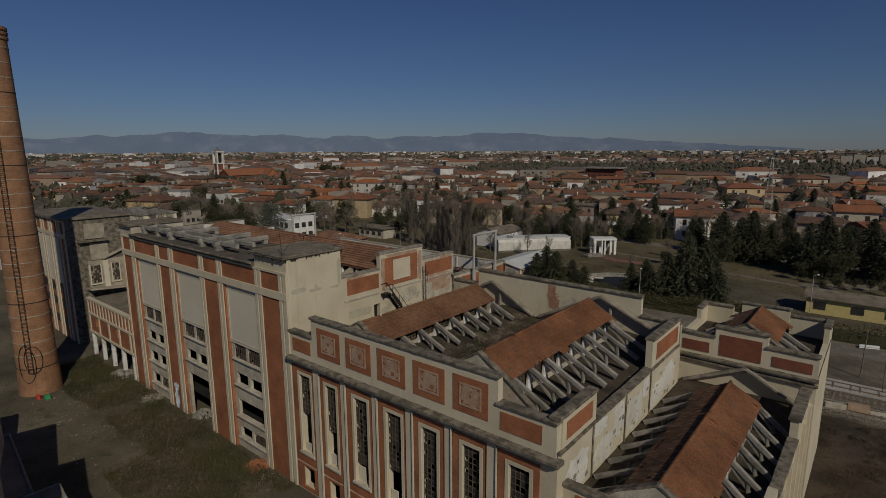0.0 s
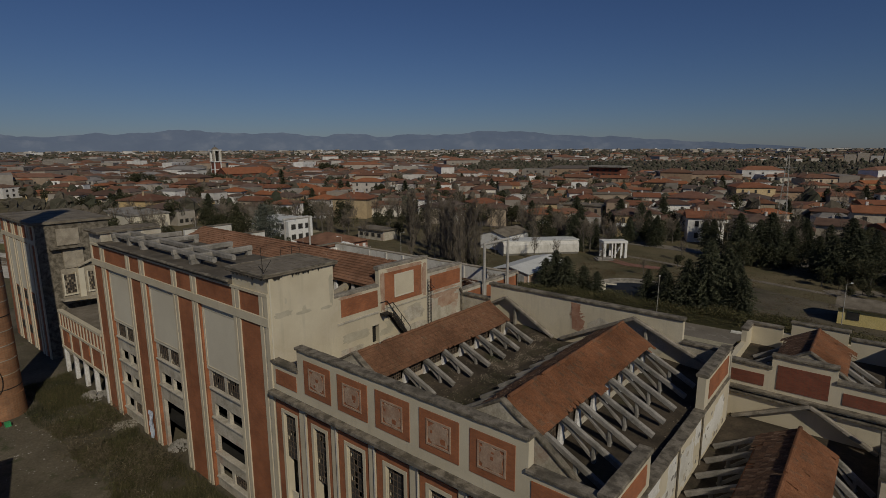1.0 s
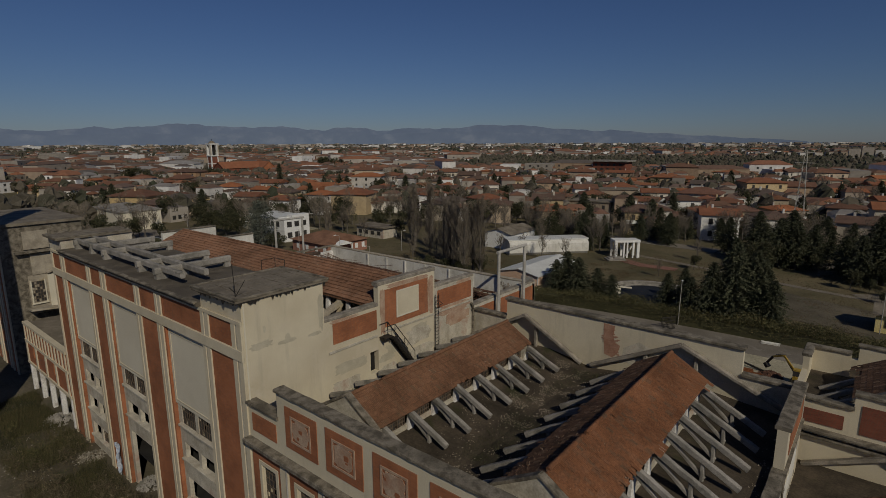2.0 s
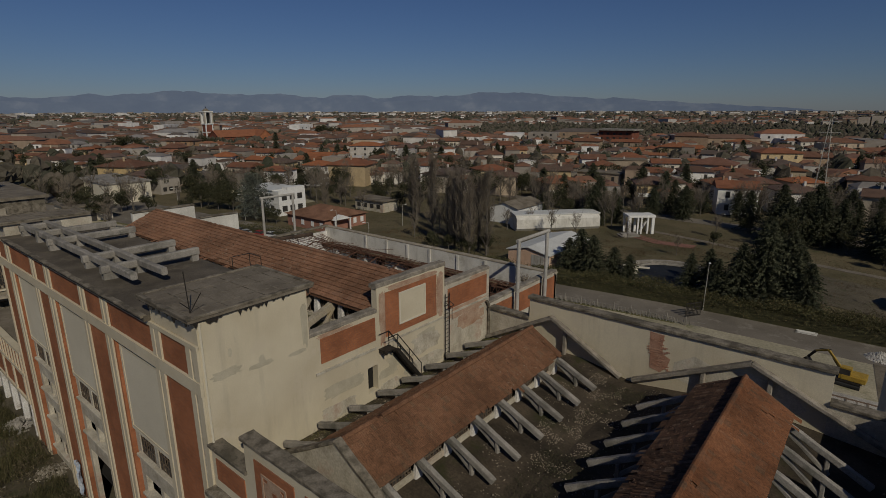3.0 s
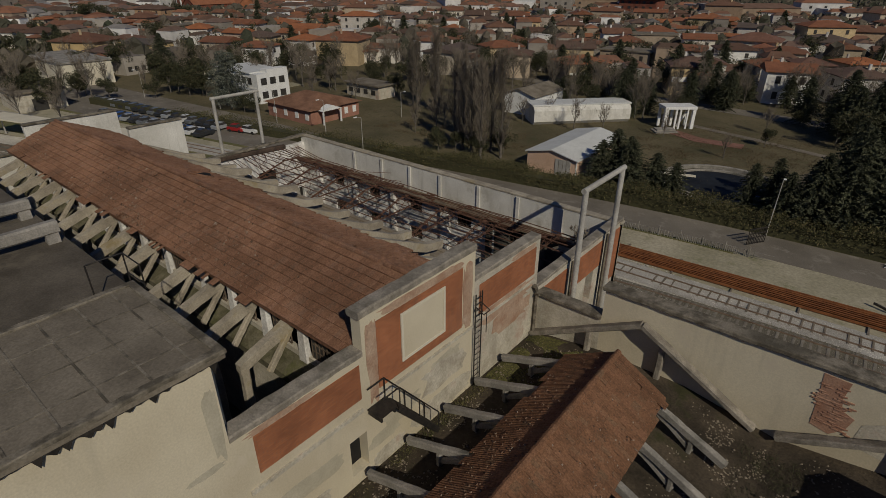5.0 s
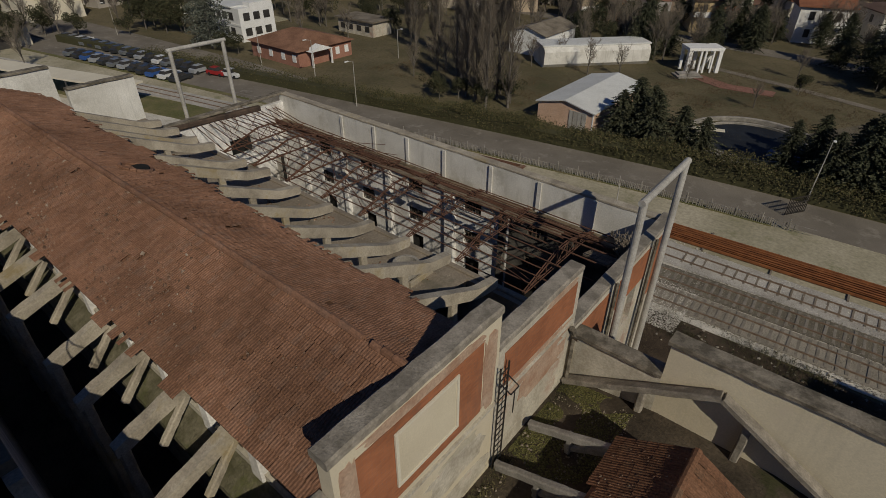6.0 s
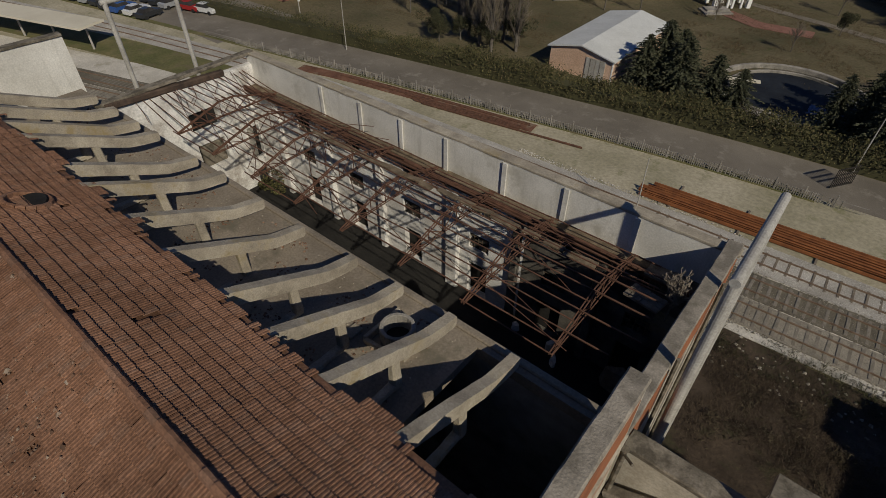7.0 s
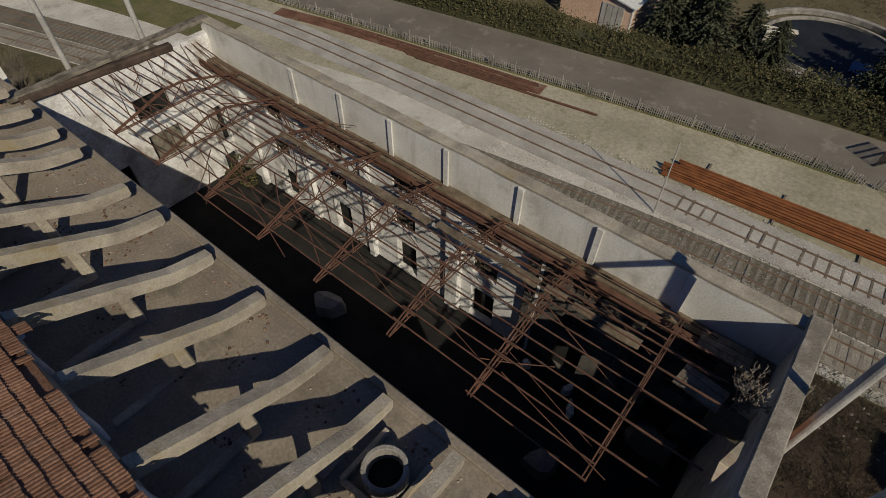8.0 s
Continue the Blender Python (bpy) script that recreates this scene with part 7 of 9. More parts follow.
for x, y, s in ((-165, 97, 0.9), (-170, 95, 0.9), (-178, 96, 0.8), (-142, 93.5, 0.6), (-139, 94.5, 0.55), (-88, 99, 0.55), (-91, 101, 0.5), (-43, 140, 0.5), (-33, 151, 0.7), (-26, 155, 0.8), (-20, 150, 0.7), (-40, 160, 0.7), (-10, 148, 0.8), (-30, 163, 0.7), (-128, 130, 0.8), (-145, 138, 0.9), (-150, 126, 0.9), (-175, 118, 0.9), (-185, 125, 1.0), (-14, 141, 0.6), (-381, 198, 1.7), (-377, 203, 1.5), (-393, 152, 1.9), (-399, 158, 1.8), (-386, 160, 1.7), (-252, 95, 1.5), (-256, 99, 1.4), (-218, 98, 1.3), (-424, 334, 2.2), (-432, 338, 2.2), (-416, 340, 2.0), (-188, 109, 1.0), (-200, 128, 1.1), (-174, 88, 0.6), (-80, 100.5, 0.5), (-83, 102, 0.55), (-86, 101.5, 0.5), (-78, 105, 0.55), (-82, 108, 0.6), (-30, 147, 1.0), (-6, 144, 0.9), (2, 145, 1.0), (-9, 133, 0.34), (-6, 135, 0.4), (-3.5, 137, 0.38), (-7, 138, 0.45), (-1, 138, 0.4), (1.5, 136, 0.36), (-11, 140, 0.4)):
    plant(BROADS, x, y, s)
for x, y, s in ((-96, 108, 0.8), (-100, 106, 0.7), (-87, 126, 0.6), (-83, 130, 0.6), (-76, 128, 0.7), (-71, 131, 0.6), (-98, 113, 0.8), (-60, 135, 0.5), (-47, 128, 0.45), (-45, 150, 0.6), (-131, 118, 0.8), (-140, 112, 0.8), (-120, 130, 0.9), (-104, 135, 0.9), (-115, 140, 0.9), (-95, 140, 0.9), (-160, 128, 0.9), (-170, 135, 0.9), (-150, 148, 1.0), (-80, 150, 0.8), (-86, 160, 0.9), (-108, 160, 0.9), (-120, 165, 1.0), (-90, 60, 0.6), (-95, 52, 0.7), (-100, 47, 0.7), (-105, 42, 0.7), (-98, 40, 0.65), (-112, 48, 0.7)):
    plant(BARES, x, y, s)

hx, hy = smooth_line(FENCE_X, [v + 8.6 for v in FENCE_Y])
solid("hedge_core", Shape().strip(hx[60:], hy[60:], 0.85, 0.0, 1.5), LEAF, "dark inside of the roadside hedge", "hedge", kind="structure")
r4 = random.Random(44)
hv, hf = [], []
for _ in range(95000):
    x = r4.uniform(-150, 40) if r4.random() < 0.4 else r4.uniform(-95, -8)
    y = float(np.interp(x, hx, hy)) + max(-1.1, min(3.6, r4.gauss(0.9, 1.2)))
    z = r4.uniform(0.05, 1.0) ** 0.6 * ((2.6 if x > -44 else 2.1) + 0.35 * math.sin(x * 0.7) + 0.3 * math.sin(x * 0.23) + 0.5 * noise.noise((x * 1.7, y, 3)))
    u = Vector((r4.gauss(0, 1), r4.gauss(0, 1), r4.gauss(0, 1))).normalized() * r4.uniform(0.07, 0.16)
    w = u.cross(Vector((r4.gauss(0, 1), r4.gauss(0, 1), 1))).normalized() * 0.07
    b = len(hv)
    p = Vector((x, y, z))
    hv += [tuple(p - u), tuple(p + w), tuple(p + u), tuple(p - w)]
    hf.append((b, b + 1, b + 2, b + 3))
tagged(new("hedge", flat_mesh("hedge", hv, hf, HEDGE_DARK)), "long uneven evergreen hedge beside the road", "hedge", kind="stuff")


def brush(name, count, areas, low, high, material, label, seed, flat=0.4, base=0.0):
    """Upright dry stems and blades."""
    r = random.Random(seed)
    v, f = [], []
    for _ in range(count):
        x0, x1, y0, y1 = r.choice(areas)
        cx, cy = r.uniform(x0, x1), r.uniform(y0, y1)
        thick = noise.noise((cx * 0.25, cy * 0.25, seed))
        if thick < -0.12 and r.random() < 0.85:
            continue
        h = r.uniform(low, high) * (1 + thick)
        for _ in range(4):
            d = Vector((r.gauss(0, flat), r.gauss(0, flat), 1)).normalized() * h * r.uniform(0.6, 1.1)
            w = Vector((r.gauss(0, 1), r.gauss(0, 1), 0)).normalized() * 0.015 * (0.6 + h)
            p = Vector((cx + r.gauss(0, 0.12), cy + r.gauss(0, 0.12), base))
            b = len(v)
            v += [tuple(p - w), tuple(p + w), tuple(p + d)]
            f.append((b, b + 1, b + 2))
    tagged(new(name, flat_mesh(name, v, f, material)), label, "grass", kind="stuff")


WEEDS = varied("olive_weeds", ((0.0, (0.05, 0.048, 0.02)), (0.4, (0.105, 0.09, 0.042)), (0.7, (0.075, 0.08, 0.03)), (1.0, (0.17, 0.135, 0.075))), 0.95, 5, 0.2, 0.4)
brush("dry_grass", 36000, [(-72, -38, 18.5, 24.6), (-54, -40, 14.5, 19), (-86, -72, 20, 24.5)], 0.2, 0.8, WEEDS, "tall olive-brown weeds in front of the hall", 3)
def bramble(name, count, areas, high, material, label, seed):
    """Low tangled shrubs: each a loose dome of short crossing stems."""
    r = random.Random(seed)
    v, f = [], []
    for _ in range(count):
        x0, x1, y0, y1 = r.choice(areas)
        cx, cy = r.uniform(x0, x1), r.uniform(y0, y1)
        if noise.noise((cx * 0.2, cy * 0.2, seed)) < -0.05:
            continue
        wide, h = r.uniform(0.5, 1.5), high * r.uniform(0.4, 1.1)
        for _ in range(95):
            a, q = r.uniform(0, 6.283), r.random() ** 0.6
            p = Vector((cx + wide * q * math.cos(a), cy + wide * q * math.sin(a), h * (1 - q * q) * r.uniform(0.25, 1.0)))
            u = Vector((r.gauss(0, 0.8), r.gauss(0, 0.8), r.gauss(0.35, 0.6))).normalized() * r.uniform(0.12, 0.4)
            w = u.cross(Vector((r.gauss(0, 1), r.gauss(0, 1), 0.4))).normalized() * r.uniform(0.012, 0.035)
            b = len(v)
            v += [tuple(p - w), tuple(p + w), tuple(p + u)]
            f.append((b, b + 1, b + 2))
    tagged(new(name, flat_mesh(name, v, f, material)), label, "shrubs", kind="stuff")


DARK_BRAMBLE = varied("dark_brambles", ((0.0, (0.04, 0.034, 0.02)), (0.5, (0.075, 0.062, 0.036)), (1.0, (0.125, 0.10, 0.065))), 0.95, 5, 0.2, 0.4)
BRAMBLE = varied("bare_brambles", ((0.0, (0.08, 0.062, 0.04)), (0.45, (0.16, 0.128, 0.085)), (0.8, (0.12, 0.105, 0.058)), (1.0, (0.27, 0.22, 0.15))), 0.95, 5, 0.2, 0.4)
bramble("brambles", 420, [(-71, -40, 18.0, 24.4), (-52, -40, 14.5, 19), (-62, -40, 19, 24)], 1.7, BRAMBLE, "bare brown brambles and shrubs in front of the halls", 23)
bramble("green_brambles", 90, [(-66, -44, 19, 24.2), (-78, -68, 18, 24)], 1.1, HEDGE, "greenish undergrowth along the wall foot", 24)
bramble("bank_brambles", 330, [(-36, -12, 58.5, 68), (-2, 14, 22, 66), (-12, 20, 62, 69)], 0.6, DARK_BRAMBLE, "dark brown brambles on the bank", 25)
bramble("hedge_scrub", 420, [(-37, -6, 99.5, 106), (-30, -12, 100, 110)], 2.4, DARK_BRAMBLE, "dark leafless scrub below the firs", 27)
brush("track_weeds", 5000, [(-112, -84, 51, 60), (-128, -108, 46, 53)], 0.2, 0.6, DRYGRASS, "brown weeds beside the tracks", 26)
brush("green_weeds", 5000, [(-64, -40, 20, 24.6), (-86, -72, 18, 24)], 0.25, 0.7, LEAF, "low green weeds along the wall", 5)
DARK_BRUSH = varied("dark_brush", ((0.0, (0.05, 0.036, 0.024)), (0.6, (0.09, 0.066, 0.043)), (1.0, (0.14, 0.105, 0.07))), 0.95, 5, 0.2, 0.4)
brush("bank_scrub", 56000, [(-44, -14, 58.2, 69), (-40, -14, 58.2, 69.5), (-37, -2, 62, 69.5), (-1.5, 14, 20, 60), (-1.5, 14, 20, 60)], 0.1, 0.42, DARK_BRUSH, "low brown scrub between hall and tracks", 9, 0.9)
brush("bank_green", 2200, [(-40, -14, 67, 70.2)], 0.2, 0.6, LEAF, "dark green scrub along the ballast", 10, 0.6)
brush("roof_moss", 9000, [(-37.8, -35.6, 30, 46.8), (-27.6, -24.6, 27, 46)], 0.05, 0.16, LEAF, "moss and grass tufts on the flat roof", 12, 0.9, 12.25)
brush("roof_grass", 6000, [(-37.8, -35.0, 41.5, 46.9), (-37.8, -36.4, 27, 41.5)], 0.04, 0.14, GRASS_GREEN, "green moss and grass on the flat roof", 15, 0.9, 12.28)
brush("meadow_grass", 26000, [(-64, -36, 122, 150), (-60, -10, 106, 140), (-110, -76, 104, 120), (-180, -60, 110, 150), (-35, 10, 106, 160)], 0.15, 0.45, DRYGRASS, "rough dry meadow grass", 14, 0.7)
BRIGHT_MOSS = varied("bright_moss", ((0.0, (0.06, 0.058, 0.022)), (0.5, (0.105, 0.10, 0.034)), (1.0, (0.16, 0.148, 0.056))), 1.0, 8, 0.4, 0.4)
r9 = random.Random(29)
mv, mf = [], []
for _ in range(9000):
    x, y = -37.85 + 2.9 * r9.random() ** 1.4, 47.1 - 4.6 * r9.random() ** 1.3
    if noise.noise((x * 1.1, y * 1.1, 6)) < -0.15:
        continue
    z = 12.2 + (x + 38.0) * 0.1486
    s_, a, b = r9.uniform(0.02, 0.05), r9.uniform(0, 6.283), len(mv)
    for k in range(4):
        mv.append((x + s_ * math.cos(a + k * 1.57), y + s_ * math.sin(a + k * 1.57), z))
    mv.append((x, y, z + s_ * r9.uniform(0.5, 1.0)))
    mf += [(b, b + 1, b + 4), (b + 1, b + 2, b + 4), (b + 2, b + 3, b + 4), (b + 3, b, b + 4)]
tagged(new("moss_cushions", flat_mesh("moss_cushions", mv, mf, BRIGHT_MOSS)), "yellow-green moss cushions in the roof corner", "moss", kind="stuff")
tuft = thing("wall_shrub", "yellow-green shrub rooted in the hall corner", "bush", at=(-69.0, 56.3, 5.0))
one = new("crown", leaf_cloud(63, [((-69.0, 56.3, 5.9), (0.9, 0.7, 0.9)), ((-68.3, 56.0, 5.5), (0.8, 0.6, 0.5)), ((-69.5, 55.8, 5.4), (0.6, 0.6, 0.4))], 900, 0.08, HEDGE))
one.parent, one.matrix_parent_inverse = tuft, tuft.matrix_basis.inverted()
part("stem", Shape().rod((-69.0, 56.3, 5.0), (-69.0, 56.3, 5.8), 0.05), BARK, tuft)
weed = thing("wall_bush", "pale leafless bush growing in the hall corner", "bush", at=(-39.2, 54.6, 12.6))
wood, fine = twig_tree(77, 2.9, 0.9, 4, 0.5, 0.04)
for n, m in (("trunk", wood), ("crown", fine)):
    one = new(n, m)
    one.parent = weed
part("soil_clump", Shape().box(-39.6, -38.5, 54.2, 55.0, 12.2, 12.62), SOIL, weed)


for x, y, s_ in ((-160, 62, 0.9), (-172, 58, 0.9), (-185, 61, 1.0), (-196, 74, 1.0), (-205, 66, 1.1), (-215, 70, 1.0), (-222, 64, 1.1), (-226, 100, 1.0), (-220, 103, 1.1), (-246, 99, 1.1), (-235, 96, 1.0), (-178, 68, 0.8)):
    plant(BARES, x, y, s_)

# ---- buildings beyond the road ----


def gabled(owner, x0, x1, y0, y1, h, rise, wall, roof, along="y", over=0.4, thick=0.18):
    """Walls and a gable roof."""
    if along == "y":
        mid = (x0 + x1) / 2
        part("wall", Shape().prism([(x0, 0), (x1, 0), (x1, h), (mid, h + rise), (x0, h)], "y", y0, y1), wall, owner)
        k = rise / (mid - x0)
        prof = [(x0 - over, h - over * k + 0.01), (mid, h + rise + 0.01), (x1 + over, h - over * k + 0.01), (x1 + over, h - over * k + thick), (mid, h + rise + thick), (x0 - over, h - over * k + thick)]
        part("roof", Shape().prism(prof, "y", y0 - over, y1 + over), roof, owner)
    else:
        mid = (y0 + y1) / 2
        part("wall", Shape().prism([(y0, 0), (y1, 0), (y1, h), (mid, h + rise), (y0, h)], "x", x0, x1), wall, owner)
        k = rise / (mid - y0)
        prof = [(y0 - over, h - over * k + 0.01), (mid, h + rise + 0.01), (y1 + over, h - over * k + 0.01), (y1 + over, h - over * k + thick), (mid, h + rise + thick), (y0 - over, h - over * k + thick)]
        part("roof", Shape().prism(prof, "x", x0 - over, x1 + over), roof, owner)


shed = thing("shed", "salmon shed with a white sheet roof and grey doors", "shed", at=(-68, 110, 0))
gabled(shed, -70.7, -61.9, 101.2, 118.4, 3.0, 0.95, ORANGE_WALL, SHEET, "y", 0.35)
for x in (-65.5, -64.15):
    leaf = part("door", Shape().box(x, x + 1.3, 101.1, 101.21, 0.05, 2.75), GALV, shed, "grey sliding door leaf")
    part("door_seam", Shape().box(x + 0.6, x + 0.64, 101.07, 101.11, 0.1, 2.7), COPING, leaf)
part("corner_trim", Shape().box(-61.95, -61.82, 101.15, 101.3, 0, 3.0), WHITE_PAINT, shed)
hall_white = thing("white_hall", "long low pale hall with a round-edged roof", "building", at=(-80, 136, 0))
part("wall", Shape().beam((-87, 128.6, 1.8), (-72.5, 144.5, 1.8), 7.0, 4.0, worn=0.22), PALE_WALL, hall_white)
part("roof", Shape().beam((-87.2, 128.4, 3.9), (-72.3, 144.7, 3.9), 5.6, 0.3), SHEET, hall_white)
annex_b = thing("white_annex", "white gabled outbuilding with a dark roof", "building", at=(-90, 136, 0))
gabled(annex_b, -97, -88.5, 133, 146, 4.2, 1.3, WHITE_PAINT, FELT, "y")
pav = thing("pavilion", "white open concrete portal with slim columns", "pavilion", at=(-60, 142.6, 0))
PAV_TURN = Matrix.Translation((-62.2, 140.6, 0)) @ Matrix.Rotation(radians(41), 4, "Z")


def pav_part(name, shape, material, label=""):
    data = shape.mesh(name, material)
    data.transform(PAV_TURN)
    return part(name, data, material, pav, label)


pav_part("roof", Shape().box(-0.1, 6.5, -0.1, 3.7, 4.05, 4.6), WHITE_PAINT)
for x, w in ((0.0, 0.75), (2.25, 0.34), (3.1, 0.34), (4.6, 0.3), (5.75, 0.65)):
    pav_part("column", Shape().box(x, x + w, 0.0, w, 0.0, 4.05), WHITE_PAINT)
for x in (0.0, 2.6, 5.75):
    pav_part("column", Shape().box(x, x + 0.5, 3.0, 3.5, 0.0, 4.05), WHITE_PAINT)
pav_part("brace", Shape().beam((3.4, 1.4, 0.2), (5.6, 1.8, 3.9), 0.5, 0.3), WHITE_PAINT, "leaning white slab")
pav_part("steps", Shape().box(-2.6, 2.0, -3.4, -0.2, 0, 0.25).box(-2.0, 1.8, -2.4, -0.2, 0.25, 0.5), CONCRETE)
LANE = surface("dusty_lane", (0.16, 0.137, 0.105), (0.235, 0.202, 0.16), 0.25, 6, 1.0, bump=0.4, spots=(0.11, 0.095, 0.06), depth=0.04)
solid("path", Shape().strip([-60, -45, -30, -14, -4], [148, 144, 139, 135, 134], 0.9, -0.2, 0.06), LANE, "pale dirt path across the meadow", "path", kind="structure")
solid("red_gravel", Shape().strip([-60, -54, -46], [140, 137, 137.5], 1.6, -0.2, 0.065), surface("red_gravel", (0.225, 0.105, 0.078), (0.275, 0.14, 0.105), 0.5, 8), "reddish gravel patch", "path", kind="structure")
solid("dirt_field", Shape().strip([-34, -24, -10, 14], [128, 122, 118, 116], 8, -0.2, 0.05), SOIL, "bare brown field", "field", kind="structure")
lx, ly = smooth_line([-12.4, -13.4, -14.3, -13.0, -7, 6], [108, 117, 126, 135, 141, 146])
solid("dirt_track", Shape().strip(lx, ly, 2.1, -0.2, 0.07), LANE, "pale dirt track", "path", kind="structure")
TARP = surface("faded_blue_tarpaulin", (0.07, 0.10, 0.19), (0.13, 0.17, 0.27), 0.8, 5, 0.6, bump=0.4)
tank = thing("round_tank", "sunken round concrete tank with dark water", "tank", at=(-43.5, 112.5, 0))
for r0, r1, z in ((8.6, 8.1, 0.7), (7.0, 6.7, 0.45)):
    rim = Shape()
    n = 40
    for i in range(n):
        a, b = 2 * math.pi * i / n, 2 * math.pi * (i + 1) / n
        rim.beam((-43.5 + r0 * math.cos(a), 112.5 + r0 * math.sin(a), z / 2), (-43.5 + r0 * math.cos(b), 112.5 + r0 * math.sin(b), z / 2), r0 - r1, z)
    part("rim", rim, CONCRETE, tank, "pale concrete ring wall")
part("water", Shape().prism([(-43.5 + 6.7 * math.cos(2 * math.pi * i / 32), 112.5 + 6.7 * math.sin(2 * math.pi * i / 32)) for i in range(32)], "z", 0.05, 0.18), WATER_DARK, tank)
part("tarpaulin", roughen(Shape().box(-40.8, -36.9, 108.4, 111.0, 0.2, 0.34).mesh("tarpaulin", TARP), 0.5, 0.12), TARP, tank, "faded blue tarpaulin")
part("bridge", Shape().beam((-51.5, 110.5, 1.0), (-47.0, 112.0, 1.0), 0.9, 0.15).box(-49.6, -48.4, 108.6, 109.9, 0, 1.6), PANEL, tank)

red_house = thing("brick_villa", "single-storey red house with a tiled hip roof and white porch", "house", at=(-128, 102, 0))
part("wall", Shape().box(-136, -120.6, 96, 109.5, 0, 3.2), HOUSE_RED, red_house)
roof_top = [(-136.7, 95.3, 3.1), (-119.9, 95.3, 3.1), (-119.9, 110.2, 3.1), (-136.7, 110.2, 3.1), (-130.5, 102.7, 5.3), (-126, 102.7, 5.3)]
part("roof", Shape().add(roof_top, [(0, 1, 5, 4), (1, 2, 5), (2, 3, 4, 5), (3, 0, 4), (3, 2, 1, 0)]), TILE, red_house, "orange tiled hip roof")
part("porch", Shape().prism([(97.6, 2.9), (103, 2.9), (100.3, 3.9)], "x", -120.6, -118.6).box(-119.0, -118.7, 97.8, 98.1, 0, 2.9).box(-119.0, -118.7, 102.5, 102.8, 0, 2.9), WHITE_PAINT, red_house, "white porch gable on posts")
for y in (105.2, 107.6):
    part("window", Shape().box(-120.62, -120.52, y, y + 1.0, 0.9, 2.3), WHITE_PAINT, red_house)
for x in (-134, -130, -126, -122.5):
    part("window", Shape().box(x, x + 1.1, 95.9, 96.02, 0.9, 2.3), WHITE_PAINT, red_house)
white_house = thing("white_house", "white two-storey flat-roofed house with ribbon windows", "house", at=(-155, 105, 0))
part("wall", Shape().box(-165, -147.0, 101, 110, 0, 7.0).box(-149.5, -147.02, 104, 109.9, 7.0, 7.9), WHITE_PAINT, white_house)
part("roof", Shape().beam((-165.3, 105.5, 7.1), (-149.6, 105.5, 7.1), 9.6, 0.3, worn=0.1), SHEET, white_house)
for z in (1.2, 4.4):
    for k in range(6):
        part("window", Shape().box(-163.6 + k * 2.5, -162.0 + k * 2.5, 100.92, 101.02, z, z + 1.6), PANE, white_house)
    for k in range(3):
        part("window", Shape().box(-147.04, -146.92, 102 + k * 2.6, 103.6 + k * 2.6, z, z + 1.6), PANE, white_house)
part("band", Shape().box(-165.05, -146.9, 100.9, 101.0, 3.3, 3.7), WHITE_PAINT, white_house)
low_b = thing("low_outbuilding", "low cream flat-roofed outbuilding", "building", at=(-134, 125, 0))
part("wall", Shape().box(-140, -128, 123, 129, 0, 3.2), CREAM_WORN, low_b)
part("roof", Shape().box(-140.6, -127.4, 122.4, 129.6, 3.2, 3.5), FELT, low_b)
for k in range(4):
    part("window", Shape().box(-139 + k * 2.8, -137.6 + k * 2.8, 122.92, 123.02, 1.0, 2.2), PANE, low_b)
yellow = thing("yellow_house", "low yellow house with a grey roof and dark windows", "house", at=(-3, 116, 0))
gabled(yellow, -9.6, 5, 113.6, 119.5, 3.0, 0.9, YELLOW_WALL, FELT, "x", 0.5)
for x in (-8.4, -3.0, 1.6):
    part("window", Shape().box(x, x + 1.7, 113.5, 113.62, 1.0, 2.3), PANE, yellow)
kiosk = thing("garden_shed", "small yellow garden shed", "shed", at=(-57, 190, 0))
gabled(kiosk, -58.6, -56, 189, 191.5, 2.0, 0.5, YELLOW_WALL, FELT)
canopy = thing("platform_canopy", "pale flat platform canopy on posts", "canopy", at=(-150, 60, 0))
part("roof", Shape().beam((-165, 52, 3.6), (-122, 65.5, 3.6), 4.2, 0.3, worn=0.1), PANEL, canopy)
for k in range(7):
    part("post", Shape().beam((-163 + k * 6.6, 52.6 + k * 2.08, 0), (-163 + k * 6.6, 52.6 + k * 2.08, 3.5), 0.25, 0.25, up=(0, 1, 0)), GALV, canopy)
station = thing("station_building", "small cream station building with a flat roof", "building", at=(-186, 66, 0))
part("wall", Shape().box(-194, -181, 60, 70, 0, 4.2), CREAM_WORN, station)
part("roof", Shape().box(-194.6, -180.4, 59.4, 70.6, 4.2, 4.6), FELT, station)
part("door", Shape().box(-181.02, -180.9, 63, 66, 0, 2.8), PANE, station)
flat_white = thing("flat_factory", "long low white flat-roofed works building", "building", at=(-222, 85, 0))
part("wall", Shape().box(-236, -206, 78, 91, 0, 6.4), PANEL, flat_white)
part("roof", Shape().box(-236.4, -205.6, 77.6, 91.4, 6.4, 6.8), CONCRETE, flat_white)
solid("tennis_court", Shape().box(-205, -160, 108, 124, -0.2, 0.08), SAND, "pale grey-green sports court", "court", kind="structure")

# building beside the yard whose shadow falls on the ground
gate_lodge = thing("workshop", "stepped dark-roofed workshop beside the yard", "building", at=(-50, 4, 0))
EASTWARD, SOUTHWARD = Vector((0.97, -0.242)), Vector((-0.242, -0.97))


